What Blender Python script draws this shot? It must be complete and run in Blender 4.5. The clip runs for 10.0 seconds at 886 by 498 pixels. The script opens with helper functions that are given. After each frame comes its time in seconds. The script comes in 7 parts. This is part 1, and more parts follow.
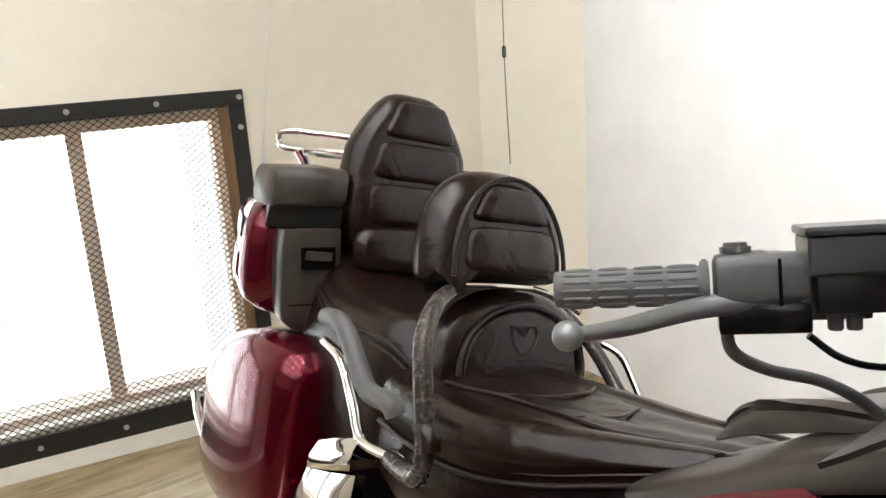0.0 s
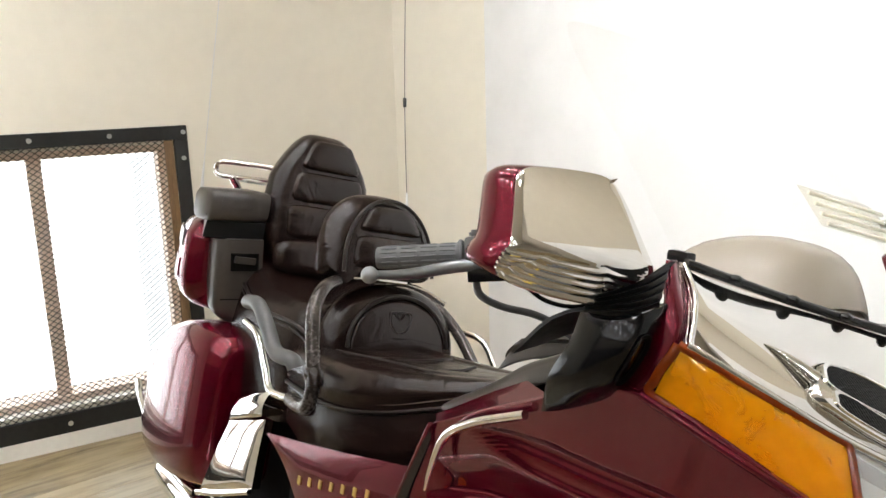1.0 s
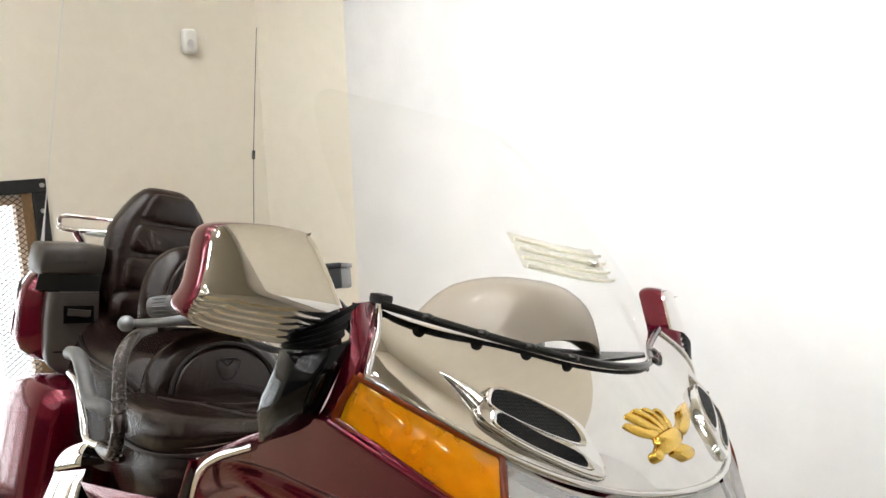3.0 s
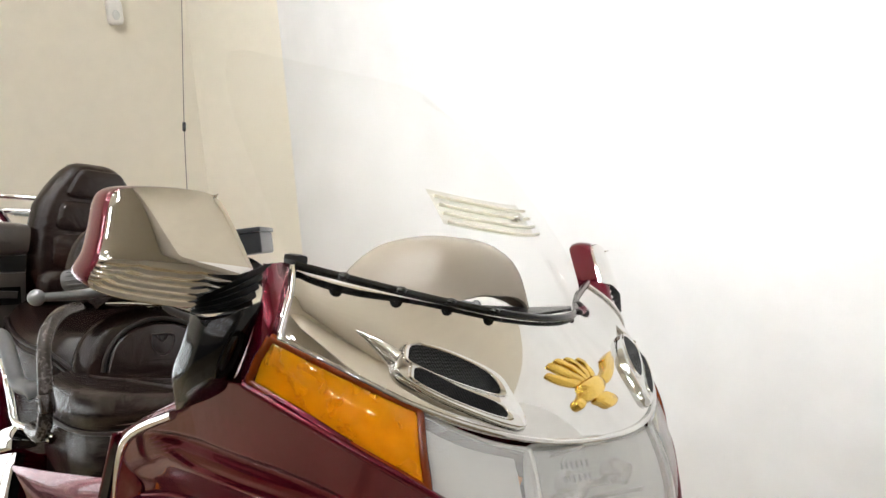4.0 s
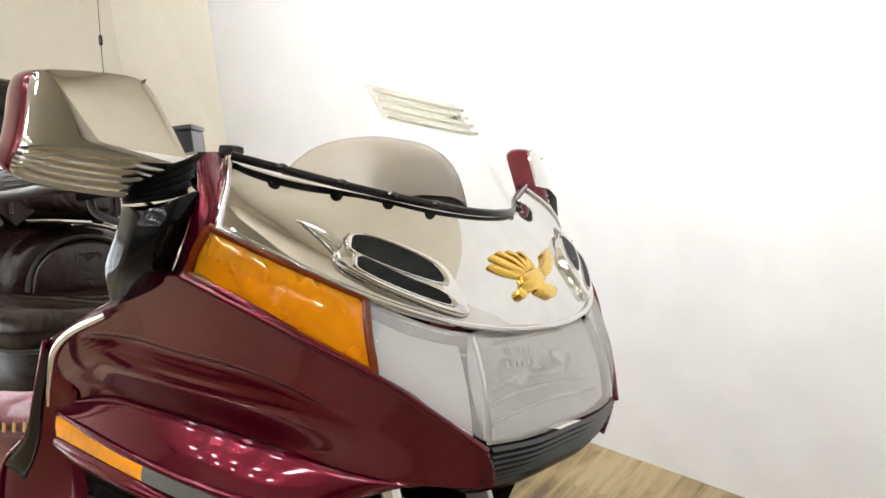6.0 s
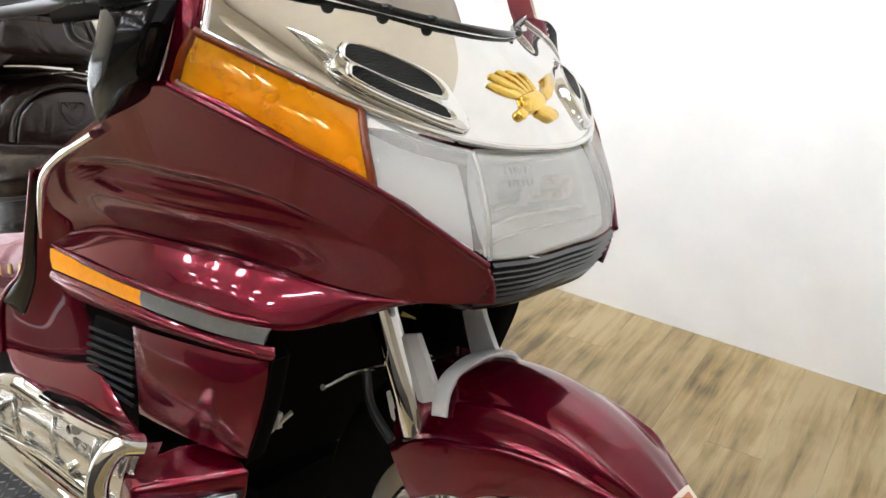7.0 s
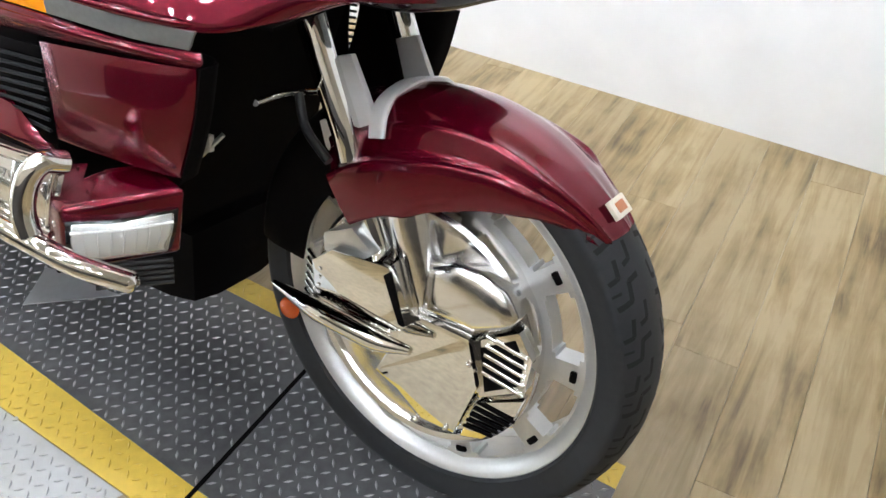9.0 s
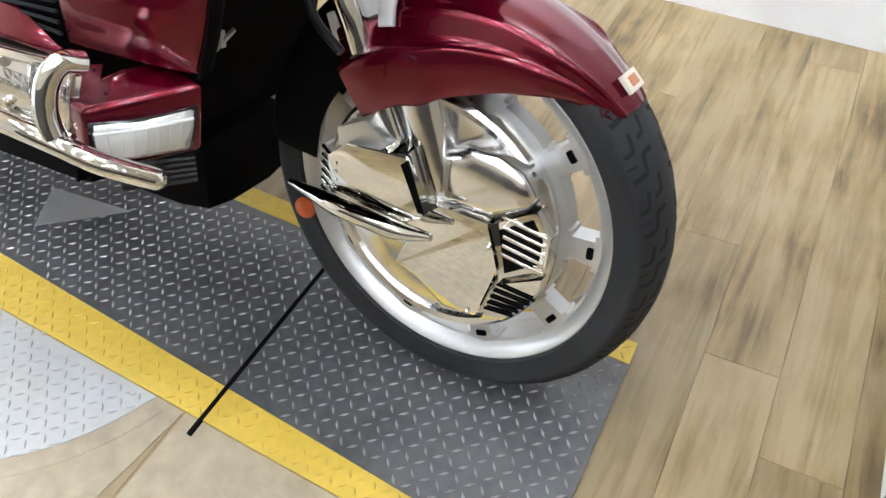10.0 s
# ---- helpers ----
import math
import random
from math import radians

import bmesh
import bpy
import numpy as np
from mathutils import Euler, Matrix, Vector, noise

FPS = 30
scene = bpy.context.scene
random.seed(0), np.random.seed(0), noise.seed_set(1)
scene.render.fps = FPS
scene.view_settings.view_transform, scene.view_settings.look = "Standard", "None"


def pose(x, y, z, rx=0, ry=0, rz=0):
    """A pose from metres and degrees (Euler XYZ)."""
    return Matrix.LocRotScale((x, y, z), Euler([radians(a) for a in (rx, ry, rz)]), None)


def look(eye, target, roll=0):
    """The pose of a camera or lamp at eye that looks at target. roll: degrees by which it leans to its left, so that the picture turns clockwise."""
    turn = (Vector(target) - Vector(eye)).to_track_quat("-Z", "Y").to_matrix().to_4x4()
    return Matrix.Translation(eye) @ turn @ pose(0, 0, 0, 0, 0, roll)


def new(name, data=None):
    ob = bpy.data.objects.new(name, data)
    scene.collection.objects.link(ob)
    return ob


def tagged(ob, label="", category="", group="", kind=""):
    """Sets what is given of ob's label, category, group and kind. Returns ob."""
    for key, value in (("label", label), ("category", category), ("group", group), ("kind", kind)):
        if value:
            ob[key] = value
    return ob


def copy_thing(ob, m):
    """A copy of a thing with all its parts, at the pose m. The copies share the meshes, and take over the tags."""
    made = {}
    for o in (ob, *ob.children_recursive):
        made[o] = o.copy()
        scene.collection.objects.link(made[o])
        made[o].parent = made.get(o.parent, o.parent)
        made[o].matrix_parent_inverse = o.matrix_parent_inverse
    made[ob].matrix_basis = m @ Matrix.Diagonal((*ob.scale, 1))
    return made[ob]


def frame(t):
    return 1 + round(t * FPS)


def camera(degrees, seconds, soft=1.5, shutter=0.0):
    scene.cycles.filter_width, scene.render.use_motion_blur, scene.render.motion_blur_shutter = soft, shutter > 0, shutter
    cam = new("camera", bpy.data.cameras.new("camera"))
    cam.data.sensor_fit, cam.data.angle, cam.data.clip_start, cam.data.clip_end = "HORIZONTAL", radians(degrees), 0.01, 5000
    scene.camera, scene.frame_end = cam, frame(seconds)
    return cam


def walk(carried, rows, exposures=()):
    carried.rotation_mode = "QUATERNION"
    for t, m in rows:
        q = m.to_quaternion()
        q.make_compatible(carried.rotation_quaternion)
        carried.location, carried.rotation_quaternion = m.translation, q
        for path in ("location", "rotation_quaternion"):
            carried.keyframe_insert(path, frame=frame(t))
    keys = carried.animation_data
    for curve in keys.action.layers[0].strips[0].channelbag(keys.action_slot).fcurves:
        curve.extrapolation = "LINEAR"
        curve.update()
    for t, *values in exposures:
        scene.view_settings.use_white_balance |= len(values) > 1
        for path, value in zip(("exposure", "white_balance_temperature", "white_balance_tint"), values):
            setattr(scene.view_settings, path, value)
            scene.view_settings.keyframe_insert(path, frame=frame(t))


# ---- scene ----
cam = camera(58.8, 10.0, soft=1.5)
# seconds, eye (x, y, z), yaw, pitch, roll
ROWS = [
    (0, -0.211, -0.534, 1.252, 55.76, -14.92, -3.64),
    (0.5, 0.003, -0.579, 1.265, 56.14, -13.02, -4.71),
    (1, 0.182, -0.690, 1.286, 51.33, -12.39, -1.68),
    (1.5, 0.297, -0.688, 1.310, 53.43, -10.53, -3.25),
    (2, 0.352, -0.634, 1.311, 51.37, -9.07, -3.46),
    (2.5, 0.386, -0.610, 1.303, 48.03, -9.53, -3.38),
    (2.7, 0.393, -0.604, 1.307, 46.03, -9.04, -2.00),
    (3.8, 0.411, -0.570, 1.283, 43.54, -11.40, -3.61),
    (4, 0.424, -0.562, 1.283, 42.11, -11.70, -3.73),
    (4.5, 0.439, -0.548, 1.286, 39.83, -11.32, -4.30),
    (5, 0.436, -0.553, 1.280, 38.73, -11.85, -4.10),
    (5.2, 0.437, -0.555, 1.278, 39.12, -12.05, -4.41),
    (6.3, 0.411, -0.580, 1.215, 37.13, -19.06, -3.53),
    (6.5, 0.412, -0.581, 1.201, 37.84, -20.47, -4.21),
    (7, 0.408, -0.583, 1.168, 37.28, -25.49, -4.01),
    (7.5, 0.413, -0.597, 1.140, 37.74, -28.77, -3.98),
    (8, 0.419, -0.600, 1.111, 36.02, -33.28, -1.73),
    (8.5, 0.414, -0.603, 1.091, 33.84, -36.81, -0.69),
    (9, 0.405, -0.628, 1.078, 31.12, -40.13, -1.55),
    (9.5, 0.403, -0.660, 1.057, 29.42, -44.28, -2.17),
    (10, 0.395, -0.683, 1.065, 30.52, -46.10, -4.27),
]


def aim(x, y, z, yaw, pitch, roll):
    return pose(x, y, z, 90 + pitch, 0, yaw) @ pose(0, 0, 0, 0, 0, roll)


walk(cam, [(t, aim(x, y, z, yaw, pitch, roll)) for t, x, y, z, yaw, pitch, roll in ROWS], [(0.0, -0.05, 6500, 10), (0.8, -0.08, 6500, 10), (2.5, -0.16, 6500, 10), (5.0, -0.14, 6500, 10), (6.5, 0.04, 6400, 10), (7.5, 0.2, 6200, 10), (9.0, 0.4, 5950, 10), (10.0, 0.5, 5900, 10)])

# ---- light ----
DAY, BULB = 1.7, 1050.0
world = bpy.data.worlds.new("sky")
scene.world = world
world.use_nodes = True
sky = world.node_tree.nodes.new("ShaderNodeTexSky")
sky.sky_type, sky.sun_disc, sky.sun_elevation, sky.sun_rotation = "NISHITA", False, radians(40), radians(100)
world.node_tree.links.new(sky.outputs[0], world.node_tree.nodes["Background"].inputs[0])
world.node_tree.nodes["Background"].inputs[1].default_value = 0.08


def area(name, where, target, w, h, power, colour):
    data = bpy.data.lights.new(name, "AREA")
    data.shape, data.size, data.size_y, data.energy, data.color = "RECTANGLE", w, h, power, colour
    ob = new(name, data)
    ob.matrix_world = look(where, target)
    return ob


area("window_daylight", (-3.00, -0.75, 0.61), (0, -1.2, 0.61), 2.0, 0.85, 20, (0.92, 0.97, 1.0))

# ---- mesh helpers ----
def finish(name, verts, faces, mtl, parent=None, label="", sharp=35.0):
    me = bpy.data.meshes.new(name)
    me.from_pydata([tuple(v) for v in verts], [], faces)
    bm = bmesh.new()
    bm.from_mesh(me)
    bmesh.ops.recalc_face_normals(bm, faces=bm.faces)
    bm.to_mesh(me)
    bm.free()
    me.materials.append(mtl)
    for p in me.polygons:
        p.use_smooth = True
    me.set_sharp_from_angle(angle=radians(sharp))
    ob = new(name, me)
    ob.parent = parent
    if label:
        ob["label"] = label
    return ob


def part(name, bm, mtl, parent=None, label="", sharp=35.0):
    bmesh.ops.recalc_face_normals(bm, faces=bm.faces)
    me = bpy.data.meshes.new(name)
    bm.to_mesh(me)
    bm.free()
    me.materials.append(mtl)
    for p in me.polygons:
        p.use_smooth = True
    me.set_sharp_from_angle(angle=radians(sharp))
    ob = new(name, me)
    ob.parent = parent
    if label:
        ob["label"] = label
    return ob


def spline(points, n):
    """A smooth line through the points, n steps between each two."""
    p = np.array(points, float)
    q = np.vstack([2 * p[0] - p[1], p, 2 * p[-1] - p[-2]])
    out = []
    for i in range(1, len(q) - 2):
        a, b, c, d = q[i - 1], q[i], q[i + 1], q[i + 2]
        for k in range(n):
            t = k / n
            out.append(0.5 * (2 * b + (c - a) * t + (2 * a - 5 * b + 4 * c - d) * t * t + (3 * b - a - 3 * c + d) * t ** 3))
    out.append(p[-1])
    return np.array(out)


def surface(net, nu=6, nv=6):
    """A smooth grid through a small net of control points."""
    rows = [spline(r, nv) for r in net]
    cols = [spline([r[j] for r in rows], nu) for j in range(len(rows[0]))]
    return np.array(cols).transpose(1, 0, 2)


def fair(net, du, dv, nu, nv):
    """A grid of low degree that runs evenly through a net of points."""
    p = np.array(net, float)
    h, w = p.shape[:2]
    u, v = np.meshgrid(np.linspace(0, 1, h), np.linspace(-1, 1, w), indexing="ij")
    base = lambda a, b: np.stack([a.ravel() ** i * b.ravel() ** j for i in range(du + 1) for j in range(dv + 1)], 1)
    c = np.linalg.lstsq(base(u, v), p.reshape(-1, 3), rcond=None)[0]
    u, v = np.meshgrid(np.linspace(0, 1, nu), np.linspace(-1, 1, nv), indexing="ij")
    return (base(u, v) @ c).reshape(nu, nv, 3)


def normals(g):
    du, dv = np.gradient(g, axis=0), np.gradient(g, axis=1)
    n = np.cross(du, dv)
    return n / (np.linalg.norm(n, axis=2, keepdims=True) + 1e-12)


def grid_mesh(name, g, thick, mtl, parent=None, label="", inward=(0, 0, 0), sharp=40.0, roll=0.0):
    """A shell of the grid's shape: its inner side lies thick towards the point inward. roll: how far its rim turns in."""
    n = normals(g)
    to = np.array(inward) - g.mean((0, 1))
    if (n.mean((0, 1)) * to).sum() < 0:
        n = -n
    h, w = g.shape[:2]
    top = g.copy()
    if roll:
        edge = np.zeros((h, w))
        edge[0], edge[-1], edge[:, 0], edge[:, -1] = 1, 1, 1, 1
        top = top + n * (edge * roll)[..., None]
    back = g + n * thick
    verts = np.concatenate([top.reshape(-1, 3), back.reshape(-1, 3)])
    o = h * w
    faces = []
    for i in range(h - 1):
        for j in range(w - 1):
            a, b, c, d = i * w + j, i * w + j + 1, (i + 1) * w + j + 1, (i + 1) * w + j
            faces += [(a, b, c, d), (o + d, o + c, o + b, o + a)]
    ring = [j for j in range(w)] + [i * w + w - 1 for i in range(1, h)] + [(h - 1) * w + j for j in range(w - 2, -1, -1)] + [i * w for i in range(h - 2, 0, -1)]
    for a, b in zip(ring, ring[1:] + ring[:1]):
        faces.append((a, b, b + o, a + o))
    return finish(name, verts, faces, mtl, parent, label, sharp)


def sheet(name, net, thick, mtl, parent=None, label="", nu=6, nv=6, inward=(-0.4, 0, 0.8), sharp=40.0, roll=0.002):
    return grid_mesh(name, surface(net, nu, nv), thick, mtl, parent, label, inward, sharp, roll)


def flip(net):
    return [[(x, -y, z) for x, y, z in row] for row in net]


def both(name, net, thick, mtl, parent, label="", **more):
    """The same panel on the right and on the left side."""
    a = sheet(name, net, thick, mtl, parent, label, **more)
    b = sheet(name, flip(net), thick, mtl, parent, label, **more)
    return a, b


def tube(name, points, r, mtl, parent=None, label="", n=5, seg=12, ends=True, taper=None):
    p = spline(points, n) if len(points) > 2 else np.array(points, float)
    if len(points) == 2:
        p = np.linspace(p[0], p[1], 5)
    t = np.gradient(p, axis=0)
    t /= np.linalg.norm(t, axis=1, keepdims=True) + 1e-12
    up = np.array([0.0, 0, 1]) if abs(t[0][2]) < 0.9 else np.array([1.0, 0, 0])
    verts, faces = [], []
    for i, (c, d) in enumerate(zip(p, t)):
        a = np.cross(d, up)
        a /= np.linalg.norm(a) + 1e-12
        b = np.cross(d, a)
        up = -b if (-b) @ up > 0 else b
        b = up - d * (up @ d)
        b /= np.linalg.norm(b) + 1e-12
        rr = r if taper is None else r * np.interp(i / (len(p) - 1), np.linspace(0, 1, len(taper)), taper)
        for k in range(seg):
            w = 2 * math.pi * k / seg
            verts.append(c + rr * (math.cos(w) * a + math.sin(w) * b))
    for i in range(len(p) - 1):
        for k in range(seg):
            k2 = (k + 1) % seg
            faces.append((i * seg + k, i * seg + k2, (i + 1) * seg + k2, (i + 1) * seg + k))
    if ends:
        faces += [tuple(range(seg))[::-1], tuple((len(p) - 1) * seg + k for k in range(seg))]
    return finish(name, verts, faces, mtl, parent, label, 50)


def loft(name, loops, mtl, parent=None, label="", caps=True, sharp=40.0, smooth=0):
    """A skin over closed loops of equally many points. smooth: steps of a smooth line from loop to loop."""
    loops = np.array(loops, float)
    if smooth:
        loops = np.array([spline(loops[:, k], smooth) for k in range(loops.shape[1])]).transpose(1, 0, 2)
    m, n = loops.shape[:2]
    faces = []
    for i in range(m - 1):
        for k in range(n):
            k2 = (k + 1) % n
            faces.append((i * n + k, i * n + k2, (i + 1) * n + k2, (i + 1) * n + k))
    if caps:
        faces += [tuple(range(n))[::-1], tuple((m - 1) * n + k for k in range(n))]
    return finish(name, loops.reshape(-1, 3), faces, mtl, parent, label, sharp)


def squircle(c, a, b, ha, hb, p=4.0, n=28):
    """A rounded rectangle round c, with half widths ha along a and hb along b."""
    c, a, b = np.array(c, float), np.array(a, float), np.array(b, float)
    out = []
    for k in range(n):
        w = 2 * math.pi * k / n
        x, y = math.cos(w), math.sin(w)
        s = (abs(x) ** p + abs(y) ** p) ** (-1 / p)
        out.append(c + a * ha * x * s + b * hb * y * s)
    return out


def pillow(name, c, a, b, d, ha, hb, depth, mtl, parent=None, label="", p=4.0, edge=0.35, n=32, rounds=5, scale=None, crown=0.0):
    """A cushion: a rounded slab round c in the plane of a and b, its faces along d. scale(v): width by height."""
    d = np.array(d, float)
    loops = []
    r = depth * edge
    steps = [(-depth / 2 + r * (1 - math.cos(q)), -r * (1 - math.sin(q))) for q in np.linspace(0, math.pi / 2, rounds)]
    steps += [(-z, s) for z, s in steps[::-1]]
    for z, s in steps:
        ring = squircle((0, 0, 0), (1, 0, 0), (0, 1, 0), ha + s, hb + s, p, n)
        loops.append([np.array(c) + np.array(a) * (q[0] * (scale(q[1] / hb) if scale else 1)) + np.array(b) * q[1] + d * z for q in ring])
    f = loops[-1]
    for k in (0.75, 0.45, 0.15):
        mid = np.mean(f, axis=0)
        loops.append([mid + (np.array(v) - mid) * k + d * crown * (1 - k * k) for v in f])
    return loft(name, loops, mtl, parent, label, True, 60)


def rbox(name, lo, hi, r, mtl, parent=None, label="", m=None, seg=2):
    bm = bmesh.new()
    bmesh.ops.create_cube(bm, size=1)
    for v in bm.verts:
        v.co = Vector([(lo[i] + hi[i]) / 2 + v.co[i] * (hi[i] - lo[i]) for i in range(3)])
    if r:
        bmesh.ops.bevel(bm, geom=bm.edges[:], offset=r, segments=seg, profile=0.7, affect="EDGES")
    if m is not None:
        bm.transform(m)
    return part(name, bm, mtl, parent, label, 40)


def prism(name, outline, lo, hi, mtl, parent=None, label="", m=None, r=0.0, seg=2):
    """A plate of the outline (x, z), from y = lo to hi."""
    bm = bmesh.new()
    f = bm.faces.new([bm.verts.new((x, lo, z)) for x, z in outline])
    ext = bmesh.ops.extrude_face_region(bm, geom=[f])
    for v in ext["geom"]:
        if isinstance(v, bmesh.types.BMVert):
            v.co.y = hi
    if r:
        bmesh.ops.bevel(bm, geom=bm.edges[:], offset=r, segments=seg, profile=0.7, affect="EDGES")
    if m is not None:
        bm.transform(m)
    return part(name, bm, mtl, parent, label, 40)


def lathe(name, profile, mtl, parent=None, label="", seg=72, m=None, sharp=35.0, closed=False):
    """Turned round the y axis: profile of (radius, y)."""
    verts, faces = [], []
    n = len(profile)
    for k in range(seg):
        w = 2 * math.pi * k / seg
        for r, y in profile:
            v = Vector((r * math.cos(w), y, r * math.sin(w)))
            verts.append(tuple(m @ v if m is not None else v))
    for k in range(seg):
        k2 = (k + 1) % seg
        for i in range(n if closed else n - 1):
            j = (i + 1) % n
            faces.append((k * n + i, k * n + j, k2 * n + j, k2 * n + i))
    return finish(name, verts, faces, mtl, parent, label, sharp)


def ball(name, c, r, mtl, parent=None, label="", squash=(1, 1, 1)):
    bm = bmesh.new()
    bmesh.ops.create_uvsphere(bm, u_segments=20, v_segments=12, radius=r)
    bm.transform(Matrix.Translation(c) @ Matrix.Diagonal((*squash, 1)))
    return part(name, bm, mtl, parent, label, 60)


def disc(name, c, axis, r, depth, mtl, parent=None, label="", seg=24, bevel=0.0):
    bm = bmesh.new()
    bmesh.ops.create_cone(bm, cap_ends=True, segments=seg, radius1=r, radius2=r, depth=depth)
    if bevel:
        bmesh.ops.bevel(bm, geom=bm.edges[:], offset=bevel, segments=2, affect="EDGES")
    bm.transform(Matrix.Translation(c) @ Vector(axis).to_track_quat("Z", "Y").to_matrix().to_4x4())
    return part(name, bm, mtl, parent, label, 40)

# ---- materials ----
def material(name, colour, rough=0.5, metal=0.0, coat=0.0, vary=0.0, scale=20.0, bump=0.0, bump_scale=200.0, bump_dist=0.001, rough_vary=0.0, clear=0.0, ior=1.5, emit=0.0, stretch=(1, 1, 1), spec=0.5, wrinkle=0.0):
    """A surface with its colour varied at two scales, and a fine relief."""
    m = bpy.data.materials.new(name)
    m.use_nodes = True
    nt = m.node_tree
    b = nt.nodes["Principled BSDF"]
    b.inputs["Base Color"].default_value = (*colour, 1)
    b.inputs["Roughness"].default_value = rough
    b.inputs["Metallic"].default_value = metal
    b.inputs["Coat Weight"].default_value = coat
    b.inputs["Coat Roughness"].default_value = 0.012
    b.inputs["Transmission Weight"].default_value = clear
    b.inputs["IOR"].default_value = ior
    b.inputs["Specular IOR Level"].default_value = spec
    if emit:
        b.inputs["Emission Color"].default_value = (*colour, 1)
        b.inputs["Emission Strength"].default_value = emit
    if vary or bump or rough_vary:
        tc = nt.nodes.new("ShaderNodeTexCoord")
        mp = nt.nodes.new("ShaderNodeMapping")
        mp.inputs["Scale"].default_value = stretch
        nt.links.new(tc.outputs["Object"], mp.inputs["Vector"])
        big = nt.nodes.new("ShaderNodeTexNoise")
        big.inputs["Scale"].default_value = scale * 0.25
        big.inputs["Detail"].default_value = 3
        fine = nt.nodes.new("ShaderNodeTexNoise")
        fine.inputs["Scale"].default_value = scale * 3
        fine.inputs["Detail"].default_value = 5
        nt.links.new(mp.outputs[0], big.inputs["Vector"])
        nt.links.new(mp.outputs[0], fine.inputs["Vector"])
        mix = nt.nodes.new("ShaderNodeMath")
        mix.operation = "MULTIPLY_ADD"
        mix.inputs[1].default_value = 0.5
        nt.links.new(big.outputs["Fac"], mix.inputs[0])
        half = nt.nodes.new("ShaderNodeMath")
        half.operation = "MULTIPLY"
        half.inputs[1].default_value = 0.5
        nt.links.new(fine.outputs["Fac"], half.inputs[0])
        nt.links.new(half.outputs[0], mix.inputs[2])
        if vary:
            ramp = nt.nodes.new("ShaderNodeMapRange")
            ramp.inputs["From Min"].default_value, ramp.inputs["From Max"].default_value = 0.3, 0.7
            ramp.inputs["To Min"].default_value, ramp.inputs["To Max"].default_value = 1 - vary, 1 + vary
            nt.links.new(mix.outputs[0], ramp.inputs["Value"])
            vm = nt.nodes.new("ShaderNodeVectorMath")
            vm.operation = "SCALE"
            vm.inputs[0].default_value = colour
            nt.links.new(ramp.outputs[0], vm.inputs["Scale"])
            nt.links.new(vm.outputs[0], b.inputs["Base Color"])
        if rough_vary:
            rr = nt.nodes.new("ShaderNodeMapRange")
            rr.inputs["From Min"].default_value, rr.inputs["From Max"].default_value = 0.3, 0.7
            rr.inputs["To Min"].default_value, rr.inputs["To Max"].default_value = max(rough - rough_vary, 0.01), rough + rough_vary
            nt.links.new(mix.outputs[0], rr.inputs["Value"])
            nt.links.new(rr.outputs[0], b.inputs["Roughness"])
        if bump:
            bt = nt.nodes.new("ShaderNodeTexNoise")
            bt.inputs["Scale"].default_value = bump_scale
            bt.inputs["Detail"].default_value = 4
            nt.links.new(mp.outputs[0], bt.inputs["Vector"])
            bn = nt.nodes.new("ShaderNodeBump")
            bn.inputs["Strength"].default_value = bump
            bn.inputs["Distance"].default_value = bump_dist
            nt.links.new(bt.outputs["Fac"], bn.inputs["Height"])
            if wrinkle:
                wt = nt.nodes.new("ShaderNodeTexNoise")
                wt.inputs["Scale"].default_value = 11.0
                wt.inputs["Detail"].default_value = 3
                wt.inputs["Distortion"].default_value = 1.4
                nt.links.new(mp.outputs[0], wt.inputs["Vector"])
                wb = nt.nodes.new("ShaderNodeBump")
                wb.inputs["Strength"].default_value = wrinkle
                wb.inputs["Distance"].default_value = 0.010
                nt.links.new(wt.outputs["Fac"], wb.inputs["Height"])
                nt.links.new(wb.outputs[0], bn.inputs["Normal"])
            nt.links.new(bn.outputs[0], b.inputs["Normal"])
    return m


def painted():
    """Burgundy pearl paint under clear lacquer, a little brighter where it is seen squarely."""
    m = material("burgundy_pearl", (0.120, 0.0005, 0.0120), 0.20, 0.65, 0.66, vary=0.10, scale=900.0, spec=0.3)
    return m


red = painted()
chrome = material("chrome", (0.82, 0.82, 0.80), 0.035, 1.0, rough_vary=0.02, scale=30)
chrome_cover = material("chrome_cover", (0.80, 0.79, 0.77), 0.03, 1.0, rough_vary=0.012, scale=8)
satin = material("satin_silver", (0.62, 0.62, 0.60), 0.33, 0.9, vary=0.05, scale=40, rough_vary=0.06)
cast = material("cast_alloy", (0.60, 0.60, 0.59), 0.40, 0.75, vary=0.06, scale=60, bump=0.06, bump_scale=900, bump_dist=0.0002, rough_vary=0.05)
leather = material("brown_leather", (0.012, 0.0055, 0.0044), 0.25, 0.0, 0.0, spec=0.34, vary=0.25, scale=14, bump=0.18, bump_scale=420, bump_dist=0.0007, wrinkle=0.34)
piping = material("leather_piping", (0.012, 0.007, 0.0055), 0.38, 0.0, 0.0, spec=0.35, vary=0.2, scale=40, bump=0.3, bump_scale=600, bump_dist=0.0006)
thread = material("seam_thread", (0.10, 0.075, 0.06), 0.7, vary=0.2, scale=90)
plastic = material("black_plastic", (0.006, 0.006, 0.006), 0.36, spec=0.3, vary=0.2, scale=30, bump=0.25, bump_scale=900, bump_dist=0.0003, rough_vary=0.08)
gloss_black = material("black_gloss", (0.004, 0.004, 0.0045), 0.14, 0.0, 0.0, spec=0.45, vary=0.1, scale=20)
